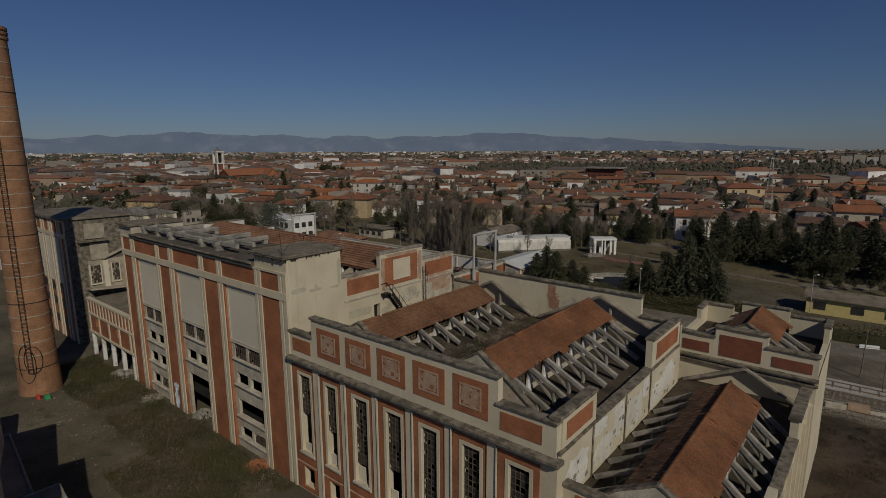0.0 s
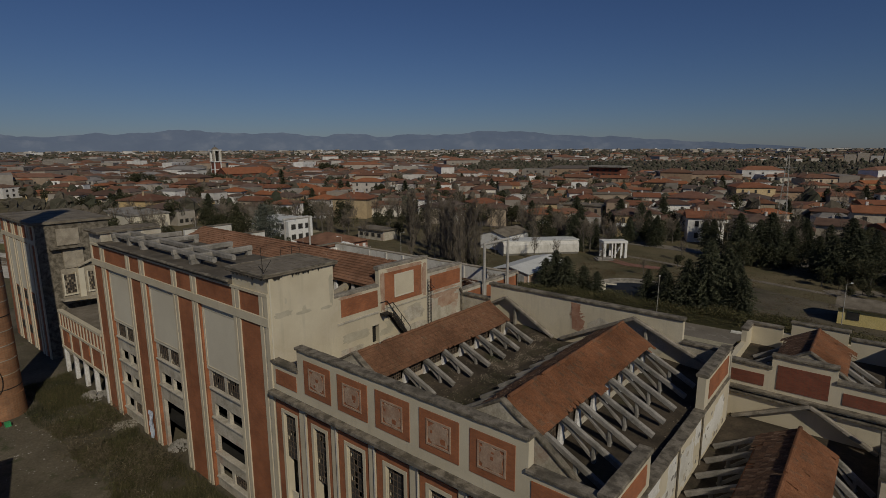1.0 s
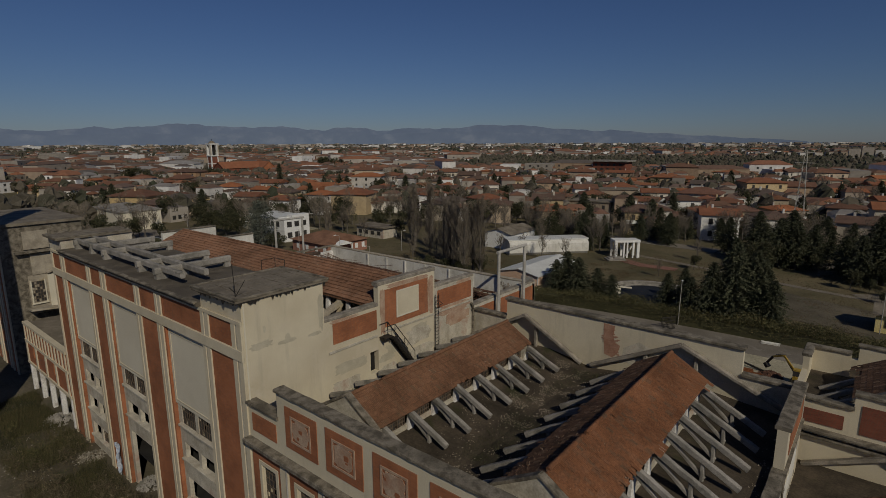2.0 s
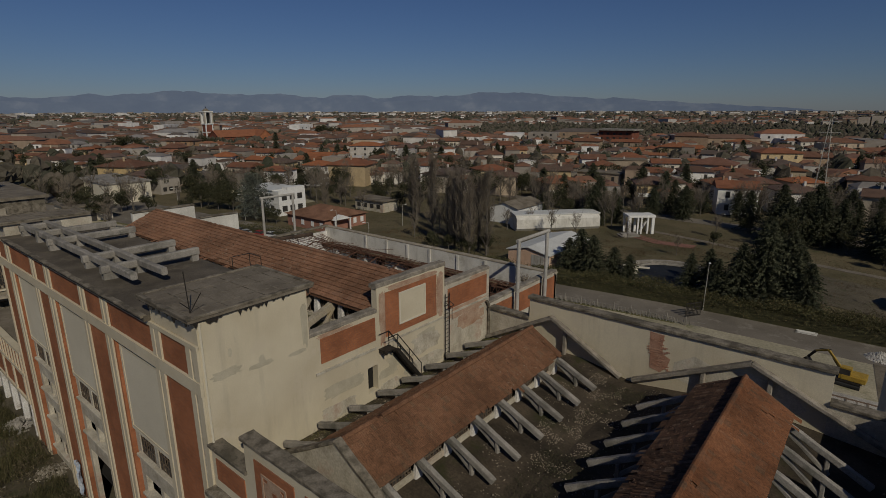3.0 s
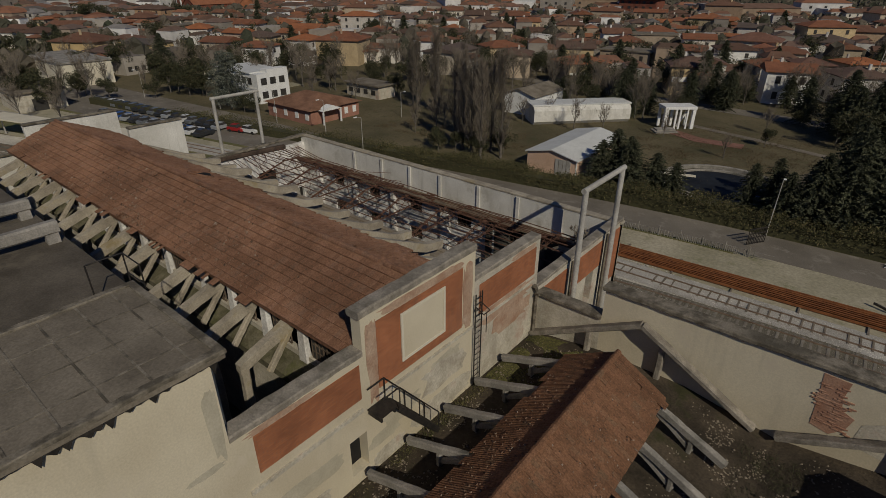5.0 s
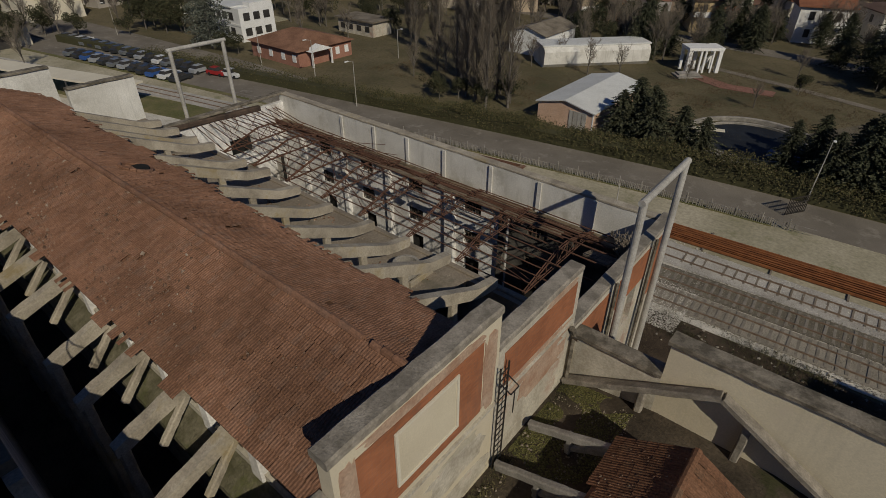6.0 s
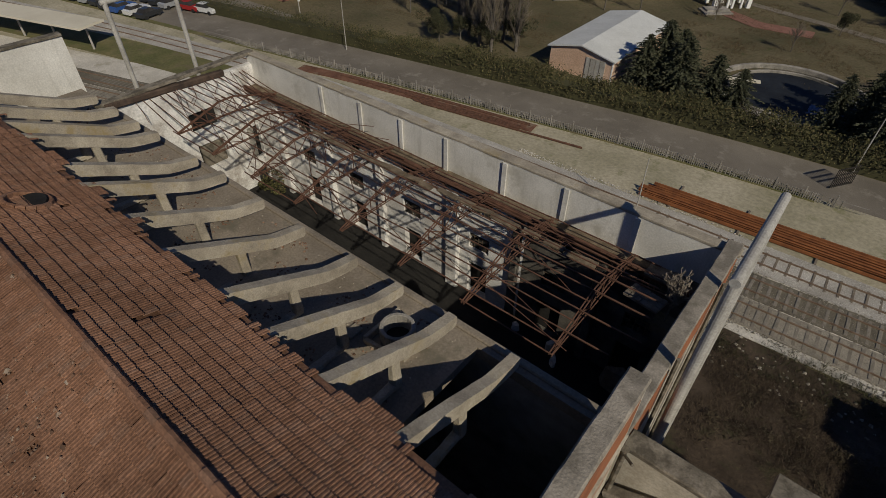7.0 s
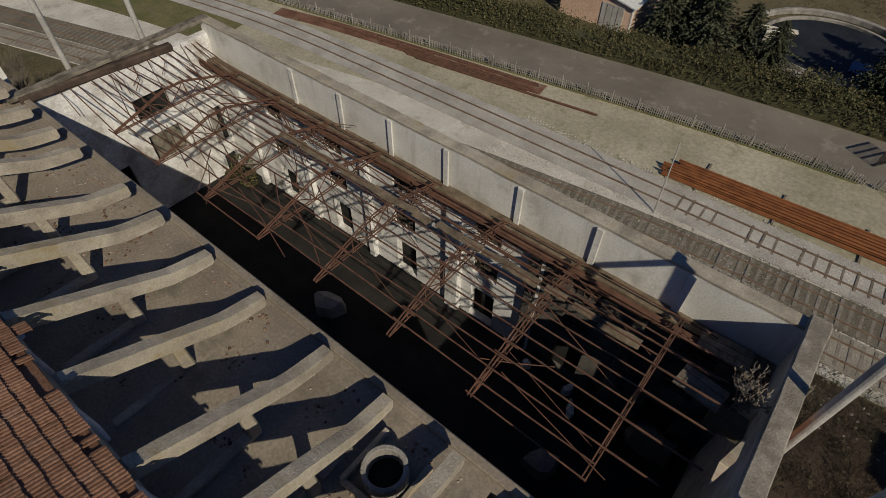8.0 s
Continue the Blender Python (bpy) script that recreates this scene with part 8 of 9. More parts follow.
def lodge_block(corner, run, back, high, roof_material):
    """One block of the workshop from its north-west corner."""
    c = Vector(corner)
    ring = [c, c + SOUTHWARD * back, c + SOUTHWARD * back + EASTWARD * run, c + EASTWARD * run]
    part("wall", Shape().prism([tuple(v) for v in ring], "z", 0, high - 0.25), CREAM_WORN, gate_lodge)
    mid = (ring[0] + ring[2]) / 2
    part("roof", Shape().prism([tuple(mid + (v - mid) * 1.03) for v in ring], "z", high - 0.25, high), roof_material, gate_lodge, "dark brown roof")


lodge_block((-42.0, 5.9), 10, 9, 13.0, COPING)
lodge_block((-56.2, 8.5), 13.6, 9, 9.5, COPING)
lodge_block((-65.3, 8.2), 8.6, 9, 7.0, COPING)
for ring, high in ([(-57.4, 9.1), (-57.9, 5.0), (-46.3, 4.0), (-46.0, 8.0)], 5.0), ([(-45.6, 9.55), (-46.0, 4.0), (-38.6, 3.6), (-38.4, 9.0)], 4.95):
    part("wall", Shape().prism(ring, "z", 0, high - 0.2), CREAM_WORN, gate_lodge)
    part("roof", Shape().prism(ring, "z", high - 0.2, high), SLAB, gate_lodge, "dark brown roof")
    for (u, v), (w, q) in ((ring[0], ring[3]), (ring[0], ring[1])):
        part("roof_edge", Shape().beam((u, v, high), (w, q, high), 0.18, 0.2), CONCRETE, gate_lodge)

# ---- parked cars ----
def car_meshes():
    lower = Shape().prism([(-2.05, 0.35), (2.05, 0.35), (2.1, 0.75), (1.95, 0.95), (0.85, 1.02), (-1.5, 1.05), (-2.05, 0.95)], "y", -0.85, 0.85)
    top = Shape()
    top.add([(-1.6, -0.78, 1.03), (0.9, -0.78, 1.0), (0.9, 0.78, 1.0), (-1.6, 0.78, 1.03), (-1.2, -0.62, 1.5), (0.2, -0.62, 1.5), (0.2, 0.62, 1.5), (-1.2, 0.62, 1.5)], [(0, 1, 5, 4), (1, 2, 6, 5), (2, 3, 7, 6), (3, 0, 4, 7), (4, 5, 6, 7)])
    lid = Shape().beam((-1.2, 0, 1.51), (0.2, 0, 1.51), 1.26, 0.06, worn=0.3)
    wheel = Shape().rod((0, -0.1, 0), (0, 0.1, 0), 0.32, 12)
    return lower, top, lid, wheel


low_s, top_s, lid_s, wheel_s = car_meshes()
wheel_m, glass_m = wheel_s.mesh("wheel", RUBBER), top_s.mesh("glasshouse", PANE)
CARS = []
for paint, word in zip(CAR_PAINTS, ("white", "black", "dark grey", "red", "blue", "silver")):
    c = thing("car", word + " parked car in the car park", "car", "parked cars")
    for n, m in (("body", low_s.mesh("body", paint)), ("glasshouse", glass_m), ("roof", lid_s.mesh("roof", paint))):
        one = new(n, m)
        one.parent = c
    for x in (-1.3, 1.3):
        for y in (-0.8, 0.8):
            one = new("wheel", wheel_m)
            one.parent, one.matrix_basis = c, Matrix.Translation((x, y, 0.32))
    CARS.append(c)
spots = [(0, -125.2, 84.2), (3, -128.3, 83.2)]
for k in range(17):
    spots.append((rng.choice((0, 1, 1, 2, 2, 5, 1, 1)), -132.5 - k * 2.95, 82.4 - k * 0.33 + rng.uniform(-0.2, 0.2)))
for k in range(12):
    spots.append((rng.choice((1, 2, 1, 0, 5, 4, 2, 1)), -130.5 - k * 3.05, 77.0 - k * 0.42 + rng.uniform(-0.2, 0.2)))
used = set()
for c, x, y in spots:
    m = Matrix.Translation((x, y, 0.075)) @ Matrix.Rotation(radians(100) + rng.gauss(0, 0.04) if x < -129 else radians(14), 4, "Z")
    if c in used:
        copy_thing(CARS[c], m)
    else:
        CARS[c].matrix_basis = m
        used.add(c)

# ---- town ----
def house_kind(seed, w, d, floors, hip, wing, balcony, flat=False):
    """One house at the origin: walls, tiled roof, chimney, windows, now and then a wing and a balcony."""
    r = random.Random(seed)
    h = 2.95 * floors + 0.4
    own = thing("house", "plastered town house with a %s roof" % ("flat grey" if flat else "tiled"), "house", "houses of the town")
    part("wall", Shape().box(-w / 2, w / 2, -d / 2, d / 2, -0.3, h), HOUSE_WALL, own)

    def cover(x0, x1, y0, y1, z, along, hipped):
        o = 0.6
        x0, x1, y0, y1 = x0 - o, x1 + o, y0 - o, y1 + o
        half = (y1 - y0) / 2 if along == "x" else (x1 - x0) / 2
        rise, inset = 0.28 * half, half * 0.9 if hipped else 0.0
        mx, my = (x0 + x1) / 2, (y0 + y1) / 2
        ends = [(x0 + inset, my, z + rise), (x1 - inset, my, z + rise)] if along == "x" else [(mx, y0 + inset, z + rise), (mx, y1 - inset, z + rise)]
        top = [(x0, y0, z), (x1, y0, z), (x1, y1, z), (x0, y1, z)] + ends
        low = [(a, b, c - 0.2) for a, b, c in top[:4]]
        skin = [(0, 1, 5, 4), (1, 2, 5), (2, 3, 4, 5), (3, 0, 4)] if along == "x" else [(0, 1, 4), (1, 2, 5, 4), (2, 3, 5), (3, 0, 4, 5)]
        return Shape().add(top + low, skin + [(0, 6, 7, 1), (1, 7, 8, 2), (2, 8, 9, 3), (3, 9, 6, 0), (9, 8, 7, 6)]), rise

    if flat:
        roof = part("roof", Shape().box(-w / 2 - 0.4, w / 2 + 0.4, -d / 2 - 0.4, d / 2 + 0.4, h, h + 0.35), FELT, own)
        rise = 0.4
    else:
        shell, rise = cover(-w / 2, w / 2, -d / 2, d / 2, h, "x", hip)
        roof = part("roof", shell, HOUSE_ROOF, own)
        if not hip:
            for e in (-1, 1):
                part("gable", Shape().prism([(-d / 2, h - 0.02), (d / 2, h - 0.02), (0, h + rise * 0.9)], "x", e * w / 2 - 0.1 - 0.1 * e, e * w / 2 + 0.1 - 0.1 * e), HOUSE_WALL, own)
    if wing:
        u = w * 0.22 * (1 if seed % 2 else -1)
        hw = h - 1.2
        part("wing", Shape().box(u - w * 0.2, u + w * 0.2, -d / 2 - 3.4, -d / 2, -0.3, hw), HOUSE_WALL, own)
        shell, _ = cover(u - w * 0.2, u + w * 0.2, -d / 2 - 3.4, -d / 2 + 2.0, hw, "y", hip)
        part("wing_roof", shell, HOUSE_ROOF, own)
    cx = r.uniform(-w / 3, w / 3)
    part("chimney", Shape().beam((cx, d * 0.15, h), (cx, d * 0.15, h + rise + 0.7), 0.6, 0.5, up=(0, 1, 0)), HOUSE_WALL, roof)
    pane = Shape().box(-0.5, 0.5, -0.06, 0.02, 0, 1.4).mesh("window", PANE)
    n = 2 if wing else max(2, int(w / 4.2))
    for f in range(floors):
        for k in range(n):
            x = -w / 2 + (k + 0.5) * w / n
            one = new("window", pane)
            one.parent, one.matrix_basis = own, Matrix.Translation((x, -d / 2 - (3.4 if wing and abs(x - u) < w * 0.2 and f < floors - 1 else 0), 1.0 + f * 2.95))
        one = new("window", pane)
        one.parent, one.matrix_basis = own, Matrix.Translation((w / 2, r.uniform(-d / 4, d / 4), 1.0 + f * 2.95)) @ Matrix.Rotation(radians(90), 4, "Z")
    if balcony:
        bx0 = -w / 2 + 0.3 if wing and seed % 2 else w / 2 - 0.3 - w * 0.35
        bal = part("balcony", Shape().box(bx0, bx0 + w * 0.35, -d / 2 - 1.2, -d / 2, 3.1, 3.25), WHITE_PAINT, own)
        part("parapet", Shape().box(bx0, bx0 + w * 0.35, -d / 2 - 1.2, -d / 2 - 1.1, 3.25, 4.1), WHITE_PAINT, bal)
    return own


KINDS = [house_kind(1, 11, 9, 2, True, False, True), house_kind(2, 14, 9, 2, False, True, False), house_kind(3, 9, 8, 2, False, False, True), house_kind(4, 16, 11, 3, True, False, True), house_kind(5, 12, 10, 1, True, True, False), house_kind(6, 19, 10, 3, False, False, True), house_kind(7, 10, 10, 2, True, True, True), house_kind(8, 8, 7, 2, False, False, False), house_kind(9, 13, 11, 2, True, True, True), house_kind(10, 15, 9, 2, False, False, False, True)]
r5 = random.Random(12)
sites = [(-49, 187, 2, 20), (-58, 236, 0, 15), (-67, 214, 4, 30), (-87, 226, 1, 10), (-26, 212, 4, -5), (-21, 243, 0, 5), (-112, 268, 8, 25), (-121, 222, 0, 20), (-157, 250, 1, 30), (-134, 186, 0, 60), (-244, 224, 3, 35), (-243, 190, 1, 30), (-15, 193, 2, 0), (-97, 205, 9, 5), (-38, 228, 0, 40), (-70, 250, 8, 5), (-8, 222, 2, 10)]


def allowed(x, y):
    """Outside the park, the court and the works beyond the car park."""
    if math.hypot(x + 424, y - 236) < 34:
        return False
    if x > -150:
        return y > 178 + 0.08 * x
    return math.hypot(x, y) > 240 and y > 96


for _ in range(14000):
    a = r5.uniform(math.radians(80), math.radians(168))
    r = math.sqrt(r5.uniform(180 ** 2, 440 ** 2))
    x, y = r * math.cos(a), r * math.sin(a)
    if not allowed(x, y):
        continue
    k = r5.choice((0, 0, 1, 1, 2, 2, 2, 4, 4, 6, 7, 7, 6, 0, 2, 1, 3, 4, 5, 6, 6, 7, 7, 8, 8, 9))
    if all((x - u) ** 2 + (y - v) ** 2 > (13.6 + (3.5 if q in (3, 5) or k in (3, 5) else 0) + 5 * max(0.0, noise.noise((x * 0.02, y * 0.02, 5)))) ** 2 for u, v, q, _ in sites):
        sites.append((x, y, k, 25 + 40 * noise.noise((x * 0.006, y * 0.006, 1)) + r5.choice((0, 0, 90, 180)) + r5.gauss(0, 7)))
    if len(sites) > 265:
        break
seen_kinds = set()
for x, y, k, turn in sites:
    size = r5.uniform(0.86, 1.15)
    m = Matrix.Translation((x, y, 0)) @ Matrix.Rotation(radians(turn), 4, "Z") @ Matrix.Diagonal((size, size * r5.uniform(0.92, 1.08), size * r5.uniform(0.92, 1.1), 1))
    if k in seen_kinds:
        copy_thing(KINDS[k], m)
    else:
        KINDS[k].matrix_basis = m
        seen_kinds.add(k)
for x, y, k, _ in sites:
    plant((BARES, BROADS, FIRS, BARES, BROADS, BARES, BROADS, BROADS)[r5.randrange(8)], x + r5.choice((-1, 1)) * r5.uniform(8, 11), y + r5.choice((-1, 1)) * r5.uniform(7, 10), r5.uniform(0.6, 1.1))

for _ in range(120):
    a, r = r5.uniform(0, 1), 0
    a, r = math.radians(90 + 75 * a), r5.uniform(230, 430)
    plant((BARES, BROADS, BROADS, FIRS)[r5.randrange(4)], r * math.cos(a), r * math.sin(a), r5.uniform(0.8, 1.35))
for _ in range(95):
    a, r = r5.uniform(math.radians(118), math.radians(162)), r5.uniform(190, 245)
    plant((BARES, BARES, BROADS, BARES, BROADS)[r5.randrange(5)], r * math.cos(a), r * math.sin(a), r5.uniform(0.7, 1.2))
for _ in range(90):
    a, r = r5.uniform(math.radians(92), math.radians(122)), r5.uniform(160, 200)
    plant((BARES, BARES, BROADS, FIRS, BARES)[r5.randrange(5)], r * math.cos(a), r * math.sin(a), r5.uniform(0.6, 1.1))
# streets of the near town
solid("street", Shape().strip([-330, -240, -150, -60, 20, 90], [150, 168, 176, 168, 160, 158], 3.0, -0.2, 0.06), ASPHALT, "grey town street", "road", kind="structure")

def grove(name, count, low, high, material, label, seed, upright):
    """Many small garden trees of the town, each a ragged crown of blades on a thin stem."""
    r = random.Random(seed)
    v, f = [], []
    for _ in range(count):
        a, d = math.radians(r.uniform(84, 170)), math.sqrt(r.uniform(190 ** 2, 620 ** 2))
        x, y = d * math.cos(a), d * math.sin(a)
        if not allowed(x, y) or any((x - u) ** 2 + (y - w) ** 2 < 64 for u, w, _, _ in sites):
            continue
        h, wide = r.uniform(low, high), r.uniform(1.4, 2.8)
        b = len(v)
        v += [(x - 0.1, y, 0), (x + 0.1, y, 0), (x, y, h * 0.7)]
        f.append((b, b + 1, b + 2))
        lobes = [(r.gauss(0, wide * 0.35), r.gauss(0, wide * 0.35), h * r.uniform(0.35, 0.85)) for _ in range(6)]
        for _ in range(150):
            c = r.choice(lobes)
            p = Vector((x + c[0] + r.gauss(0, wide * 0.3), y + c[1] + r.gauss(0, wide * 0.3), max(0.3, c[2] + r.gauss(0, h * 0.11))))
            u = Vector((r.gauss(0, 1), r.gauss(0, 1), r.gauss(0, upright))).normalized() * r.uniform(0.25, 0.6)
            w = u.cross(Vector((r.gauss(0, 1), r.gauss(0, 1), 0.3))).normalized() * (0.24 if upright < 1.5 else 0.09)
            b = len(v)
            v += [tuple(p - u), tuple(p + w), tuple(p + u), tuple(p - w)]
            f.append((b, b + 1, b + 2, b + 3))
    tagged(new(name, flat_mesh(name, v, f, material)), label, "trees", kind="stuff")


grove("garden_evergreens", 2100, 4.0, 9.0, LEAF, "dark evergreen garden trees among the houses", 81, 0.6)
grove("garden_bare_trees", 1500, 5.0, 10.0, TWIG, "bare brown garden trees among the houses", 82, 2.2)

wall_v, wall_f, roof_v, roof_f, wood_v, wood_f, pane_v, pane_f = [], [], [], [], [], [], [], []
r6 = random.Random(21)


def far_box(x, y, w, d, h, turn, pitched):
    c, s2 = math.cos(turn), math.sin(turn)
    def at(u, v, z):
        return (x + u * c - v * s2, y + u * s2 + v * c, z)
    b = len(wall_v)
    wall_v.extend([at(u, v, z) for z in (-0.5, h) for u, v in ((-w, -d), (w, -d), (w, d), (-w, d))])
    wall_f.extend([(b + i, b + (i + 1) % 4, b + (i + 1) % 4 + 4, b + i + 4) for i in range(4)] + [(b + 4, b + 5, b + 6, b + 7)])
    if x * x + y * y < 900 ** 2:
        for level in range(max(1, int(h / 3))):
            for u, e in ((-0.6, 0), (0.0, 0), (0.6, 0), (-0.5, 1), (0.5, 1)):
                b = len(pane_v)
                z = 1.0 + level * 3.0
                if e:
                    pane_v.extend([at(w + 0.06, d * u + q, z + g) for q, g in ((-0.7, 0), (0.7, 0), (0.7, 1.5), (-0.7, 1.5))])
                else:
                    pane_v.extend([at(w * u + q, -d - 0.06, z + g) for q, g in ((-0.7, 0), (0.7, 0), (0.7, 1.5), (-0.7, 1.5))])
                pane_f.append((b, b + 1, b + 2, b + 3))
    if pitched:
        b = len(roof_v)
        rise = d * 0.3 + 0.2
        roof_v.extend([at(u * 1.04, v * 1.05, h - 0.1) for u, v in ((-w, -d), (w, -d), (w, d), (-w, d))] + [at(-w * 0.55, 0, h + rise), at(w * 0.55, 0, h + rise)])
        roof_f.extend([(b, b + 1, b + 5, b + 4), (b + 1, b + 2, b + 5), (b + 2, b + 3, b + 4, b + 5), (b + 3, b, b + 4)])


def far_tree(x, y, h, wide):
    n = 7
    b = len(wood_v)
    wood_v.append((x, y, 0))
    for k, (f, q) in enumerate(((0.25, 0.8), (0.55, 1.0), (0.82, 0.65))):
        for i in range(n):
            a = 6.283 * i / n + k
            g = wide * q * r6.uniform(0.6, 1.25)
            wood_v.append((x + g * math.cos(a), y + g * math.sin(a), h * f * r6.uniform(0.88, 1.12)))
    wood_v.append((x + r6.uniform(-0.3, 0.3), y, h))
    for i in range(n):
        j = (i + 1) % n
        wood_f.append((b, b + 1 + j, b + 1 + i))
        for k in range(2):
            wood_f.append((b + 1 + k * n + i, b + 1 + k * n + j, b + 1 + (k + 1) * n + j, b + 1 + (k + 1) * n + i))
        wood_f.append((b + 1 + 2 * n + i, b + 1 + 2 * n + j, b + 1 + 3 * n))


infill = []
for _ in range(9000):
    a = r6.uniform(math.radians(82), math.radians(168))
    r = math.sqrt(r6.uniform(200 ** 2, 445 ** 2))
    x, y = r * math.cos(a), r * math.sin(a)
    if not allowed(x, y) or any((x - u) ** 2 + (y - w) ** 2 < 132 for u, w, _, _ in sites) or any((x - u) ** 2 + (y - w) ** 2 < 110 for u, w in infill):
        continue
    infill.append((x, y))
    far_box(x, y, r6.uniform(3.2, 5.2), r6.uniform(2.8, 4.2), r6.choice((3.2, 5.6, 6.2, 6.4, 8.8)), math.radians(25 + 40 * noise.noise((x * 0.006, y * 0.006, 1))) + r6.choice((0, 1.57)), r6.random() < 0.85)
for _ in range(4600):
    a = r6.uniform(math.radians(74), math.radians(176))
    r = 430 + 1600 * r6.random() ** 1.5
    x, y = r * math.cos(a), r * math.sin(a)
    east_side = x / r > -0.16
    if east_side and 470 < r < 1150 or 410 < r < 640 and 146.5 < math.degrees(a) < 154:
        continue
    if -0.6 < x / r < -0.16 and 480 < r < 850:
        continue
    if r6.random() < 0.05:
        far_box(x, y, r6.uniform(10, 22), r6.uniform(5, 8), r6.uniform(8, 15), r6.uniform(0, 3.1), r6.random() < 0.6)
    else:
        far_box(x, y, r6.uniform(4.5, 8.5), r6.uniform(4, 6), r6.uniform(5.5, 10.5), 0.45 + r6.choice((0, 1.57)) + r6.gauss(0, 0.15), True)
for _ in range(3800):
    a = r6.uniform(math.radians(74), math.radians(176))
    r = 1900 + 2800 * r6.random() ** 1.1
    far_box(r * math.cos(a), r * math.sin(a), r6.uniform(7, 26), r6.uniform(6, 13), r6.choice((5, 6, 7, 8, 10, 15)) * r6.uniform(0.7, 1.2), r6.uniform(0, 3.1), False)
for k in range(16):
    far_box(-60 + k * 17 + 0, 1130 + k * 4, 7.6, 9, r6.choice((13, 15, 17)), 0.1, False)
tagged(new("distant_houses", flat_mesh("distant_houses", wall_v, wall_f, FAR_WALL)), "pale walls of the distant town", "houses", kind="stuff")
tagged(new("distant_windows", flat_mesh("distant_windows", pane_v, pane_f, PANE)), "dark windows of the distant houses", "windows", kind="stuff")
tagged(new("distant_roofs", flat_mesh("distant_roofs", roof_v, roof_f, FAR_ROOF)), "brown and red roofs of the distant town", "roofs", kind="stuff")
for _ in range(15000):
    a = r6.uniform(math.radians(74), math.radians(176))
    r = 430 + 3900 * r6.random() ** 1.6
    x, y = r * math.cos(a), r * math.sin(a)
    if x / r > -0.12 and 600 < r < 1100 and r6.random() < 0.9:
        continue
    far_tree(x, y, r6.uniform(5, 11) * (1 + 0.4 * (r > 1200)), r6.uniform(2.2, 4.5) * (1 + 0.8 * (r > 1200)))
for _ in range(2600):
    a = math.radians(r6.uniform(84, 128))
    r = r6.uniform(450, 850)
    far_tree(r * math.cos(a), r * math.sin(a), r6.uniform(7, 12), r6.uniform(2.5, 4.5))
for _ in range(420):
    a, r = math.radians(r6.uniform(92, 168)), r6.uniform(240, 560)
    far_tree(r * math.cos(a), r * math.sin(a), r6.uniform(5, 11), r6.uniform(2.2, 4.2))
WOOD = varied("distant_trees", ((0.0, (0.045, 0.05, 0.03)), (0.5, (0.085, 0.075, 0.055)), (1.0, (0.12, 0.10, 0.075))), 0.95, 0.8, 0.5, 0.5, 0.3)
tagged(new("distant_trees", flat_mesh("distant_trees", wood_v, wood_f, WOOD)), "bare brown and dark evergreen trees of the plain", "trees", kind="stuff")
field = solid("green_field", Shape().strip([-150, 0, 300], [820, 830, 840], 170, -0.2, 0.4), GRASS_GREEN, "flat dark green field beyond the houses", "field", kind="structure")

# bell tower and church
bx, by = -428.0, 227.2
tower = thing("bell_tower", "brick and white bell tower with an open belfry", "tower", at=(bx, by, 0))
part("shaft", Shape().box(bx - 2.9, bx + 2.9, by - 2.9, by + 2.9, 0, 18.5), BRICK_DARK, tower)
for u in (-2.6, 2.6):
    for v in (-2.6, 2.6):
        part("corner_strip", Shape().box(bx + u - 0.4, bx + u + 0.4, by + v - 0.4, by + v + 0.4, 0, 18.5), WHITE_PAINT, tower)
        part("belfry_pier", Shape().box(bx + u - 0.75, bx + u + 0.75, by + v - 0.75, by + v + 0.75, 19.2, 27.6), WHITE_PAINT, tower)
        part("pier_face", Shape().box(bx + u * 1.12 - 0.5, bx + u * 1.12 + 0.5, by + v * 1.12 - 0.5, by + v * 1.12 + 0.5, 19.2, 27.6), CREAM_WORN, tower)
part("belfry_core", Shape().box(bx - 1.5, bx + 1.5, by - 1.5, by + 1.5, 19.2, 27.6), INTERIOR_SHADE, tower)
split("cornice", [(bx - 3.7, bx + 3.7, by - 3.7, by + 3.7, 27.6, 28.4), (bx - 3.5, bx + 3.5, by - 3.5, by + 3.5, 18.5, 19.2), (bx - 3.1, bx + 3.1, by - 3.1, by + 3.1, 12.4, 12.9)], WHITE_PAINT, tower)
part("cap", Shape().beam((bx, by, 28.4), (bx, by, 30.4), 5.2, 5.2, up=(0, 1, 0), taper=0.3), FELT, tower)
part("cross", Shape().box(bx - 0.1, bx + 0.1, by - 0.1, by + 0.1, 30.4, 32.0).box(bx - 0.1, bx + 0.1, by - 0.5, by + 0.5, 31.2, 31.4), DARK_STEEL, tower)
CHURCH_ROOF = surface("orange_church_tiles", (0.25, 0.098, 0.05), (0.31, 0.125, 0.064), 0.3, 4, 0.9, bump=0.3)
church = thing("church", "brick church with an orange roof beside the bell tower", "church", at=(bx + 11, by + 22, 0))
gabled(church, bx + 4, bx + 19, by - 2, by + 36, 9.5, 4.6, BRICK_DARK, CHURCH_ROOF, "y", 0.6)
gabled(church, bx + 9, bx + 25, by + 28, by + 40, 9.0, 5.0, BRICK, CHURCH_ROOF, "x", 0.6)
block = thing("apartment_block", "brown brick apartment block with a flat overhanging roof", "building", at=(-168, 395, 0))
part("wall", Shape().box(-180, -156, 388, 402, 0, 14.5), BRICK_DARK, block)
part("roof", Shape().box(-182, -154, 386, 404, 14.5, 15.4), CONCRETE, block)
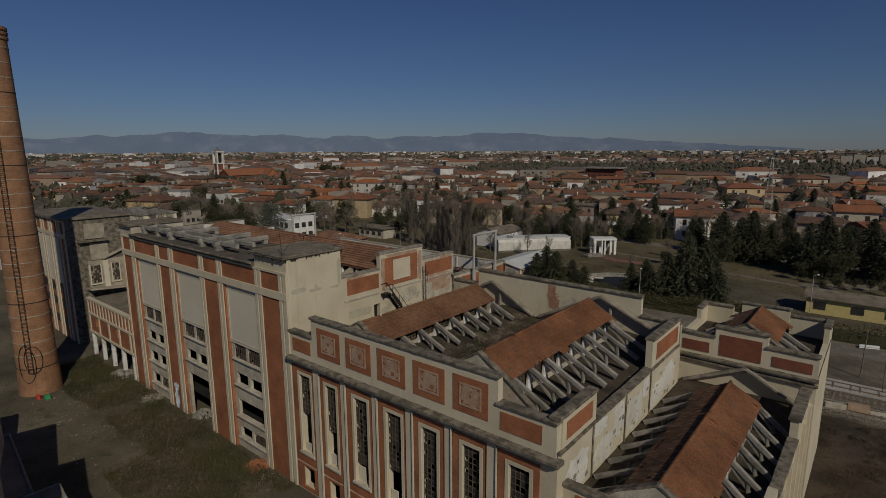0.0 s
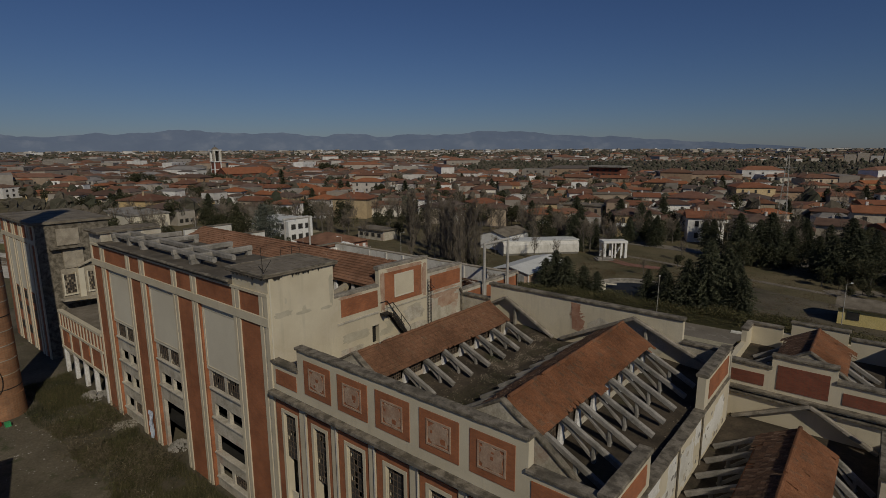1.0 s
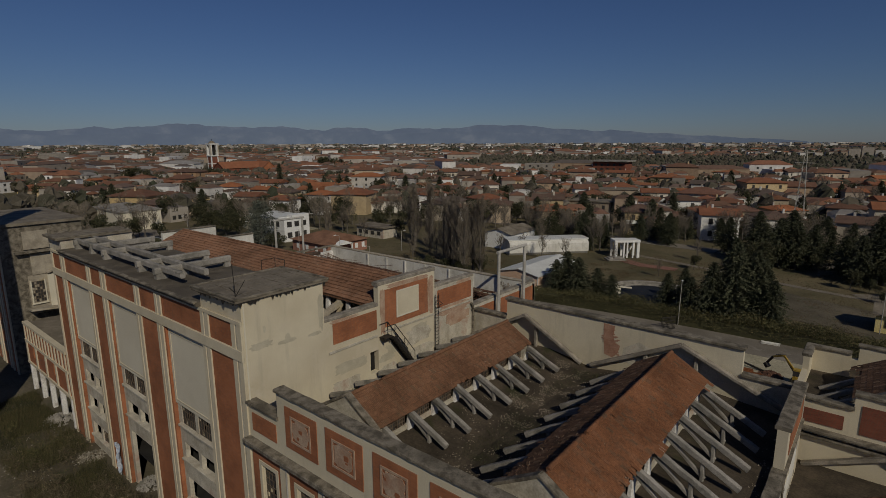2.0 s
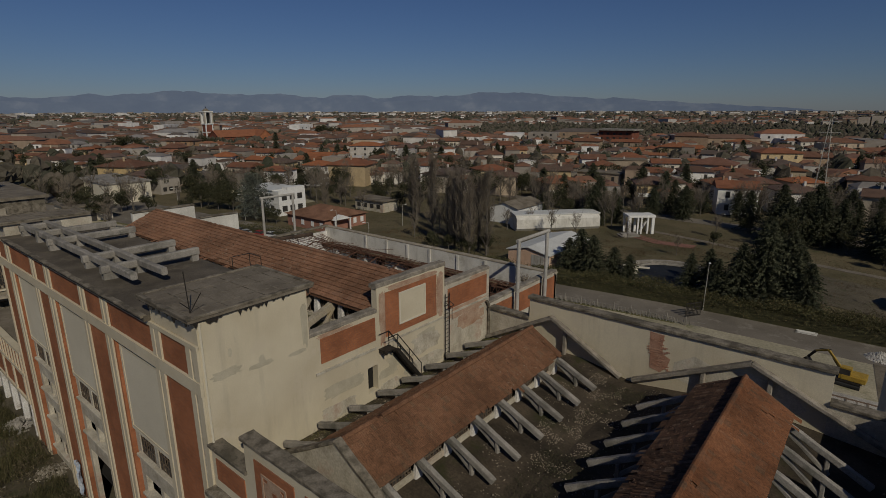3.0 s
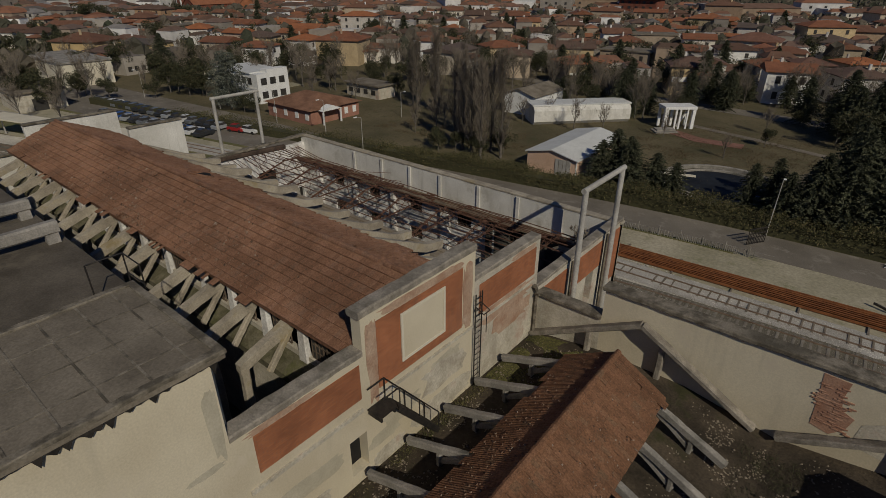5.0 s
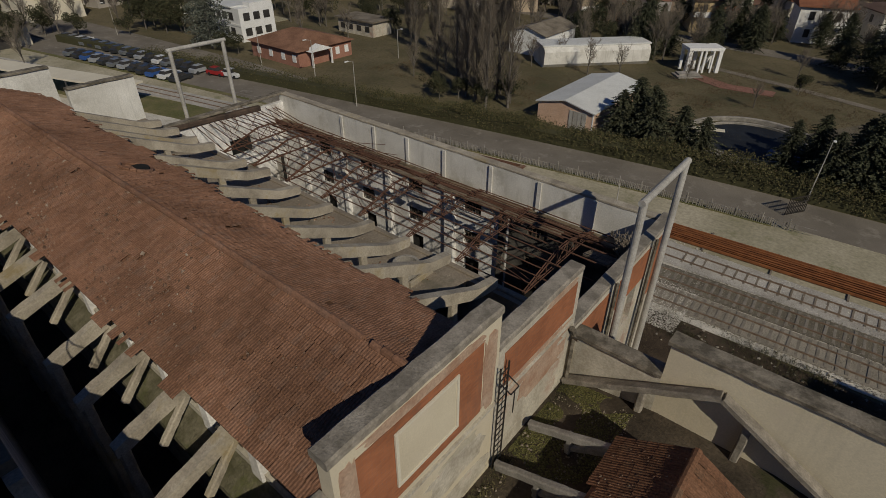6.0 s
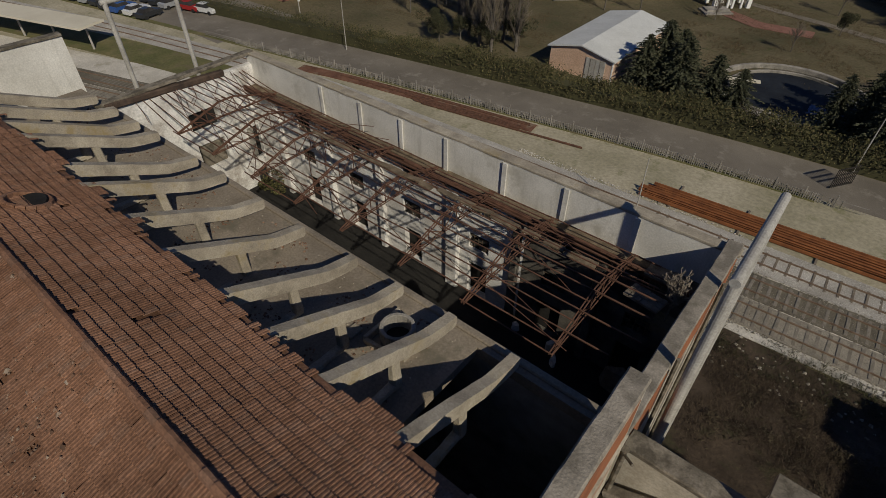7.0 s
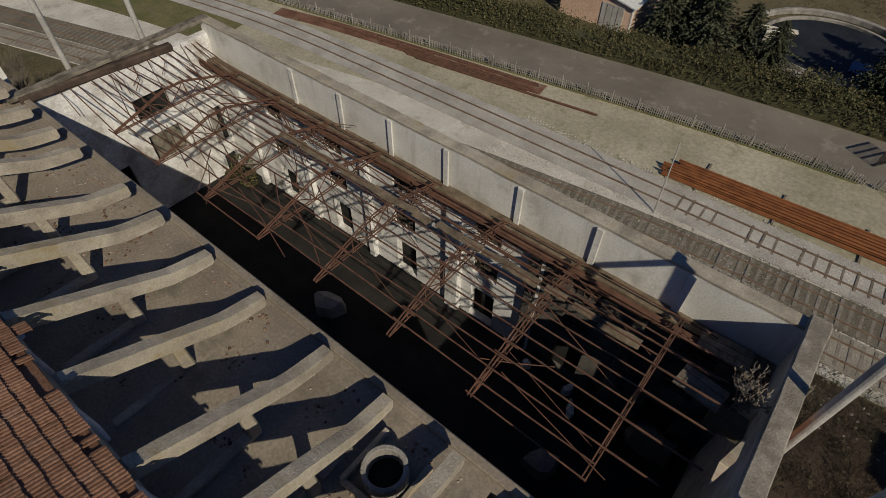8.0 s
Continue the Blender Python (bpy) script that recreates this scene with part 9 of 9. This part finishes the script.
for z in (2.5, 5.5, 8.5, 11.5):
    part("balcony", Shape().box(-181.5, -180, 389, 396, z - 0.2, z + 0.9), WHITE_PAINT, block)
    for k in range(5):
        part("window", Shape().box(-178.6 + k * 4.6, -176.8 + k * 4.6, 387.9, 388.02, z, z + 1.5), PANE, block)

# lattice pylon
mast_x, mast_y = -31.0, 208.0
power = thing("power_pylon", "slim steel lattice power pylon", "pylon", at=(mast_x, mast_y, 0))
lat = Shape()
for k in range(12):
    z0, z1 = k * 2.2, (k + 1) * 2.2
    w0, w1 = 1.6 * (1 - k / 14), 1.6 * (1 - (k + 1) / 14)
    for u, v in ((-1, -1), (1, -1), (1, 1), (-1, 1)):
        lat.beam((mast_x + u * w0, mast_y + v * w0, z0), (mast_x + u * w1, mast_y + v * w1, z1), 0.1, 0.1)
        lat.beam((mast_x + u * w0, mast_y + v * w0, z0), (mast_x - v * w1, mast_y + u * w1, z1), 0.05, 0.05)
part("lattice", lat, GALV, power)
for z in (19.5, 22.5, 25.6):
    part("arm", Shape().beam((mast_x - 2.6, mast_y, z), (mast_x + 2.6, mast_y, z), 0.12, 0.2), GALV, power)

# mountains along the horizon: a far chain and its foothills
ridge_v, ridge_f = [], []
for layer, (dist, tall, lowest) in enumerate(((4760, 1.0, 0.0), (4640, 0.62, 3.0))):
    first = len(ridge_v)
    for n, a in enumerate(np.linspace(math.radians(60), math.radians(185), 520)):
        deg = math.degrees(a)
        rise = 0.5 + 0.5 * math.sin((deg - 96) / 88 * math.pi) if 96 < deg < 184 else 0.2
        wave = noise.noise((n * 0.022 + layer * 9, 0.3, 2)) * 0.55 + noise.noise((n * 0.065, 7.3 + layer, 4)) * 0.35 + noise.noise((n * 0.2, 1.3, 9 + layer)) * 0.18 + noise.noise((n * 0.6, 4.3, 2 + layer)) * 0.07
        top_z = max(0, 112 * rise * (0.72 + 0.75 * wave) + 62 * max(0, min(1, (deg - 104) / 14))) * tall
        if deg < 104:
            top_z *= max(0.0, (deg - 92) / 12) if deg > 92 else 0.0
        for z in (-40, 8 + lowest + top_z * 0.5, 8 + lowest + top_z):
            ridge_v.append((dist * math.cos(a), dist * math.sin(a), z))
        if n:
            c = first + 3 * n
            ridge_f += [(c - 3, c, c + 1, c - 2), (c - 2, c + 1, c + 2, c - 1)]
# the hills glow faintly: blue emission paints the distance haze onto them
haze = bpy.data.materials.new("far_mountain_haze_glow")
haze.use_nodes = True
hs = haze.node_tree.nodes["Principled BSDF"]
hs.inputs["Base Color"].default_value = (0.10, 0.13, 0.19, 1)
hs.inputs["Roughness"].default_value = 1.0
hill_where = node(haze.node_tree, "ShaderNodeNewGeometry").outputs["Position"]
hill_haze_glow = ramp(haze.node_tree, noisy(haze.node_tree, hill_where, 0.006, 8, (1, 1, 1.6)), (0.3, (0.17, 0.22, 0.32)), (0.52, (0.235, 0.29, 0.385)), (0.68, (0.42, 0.455, 0.52)))
haze.node_tree.links.new(hill_haze_glow, hs.inputs["Emission Color"])
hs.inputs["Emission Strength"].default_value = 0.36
tagged(new("backdrop_mountains", flat_mesh("backdrop_mountains", ridge_v, ridge_f, haze)), "mountain chain on the horizon, its blue haze painted as glow", "mountains", kind="structure")
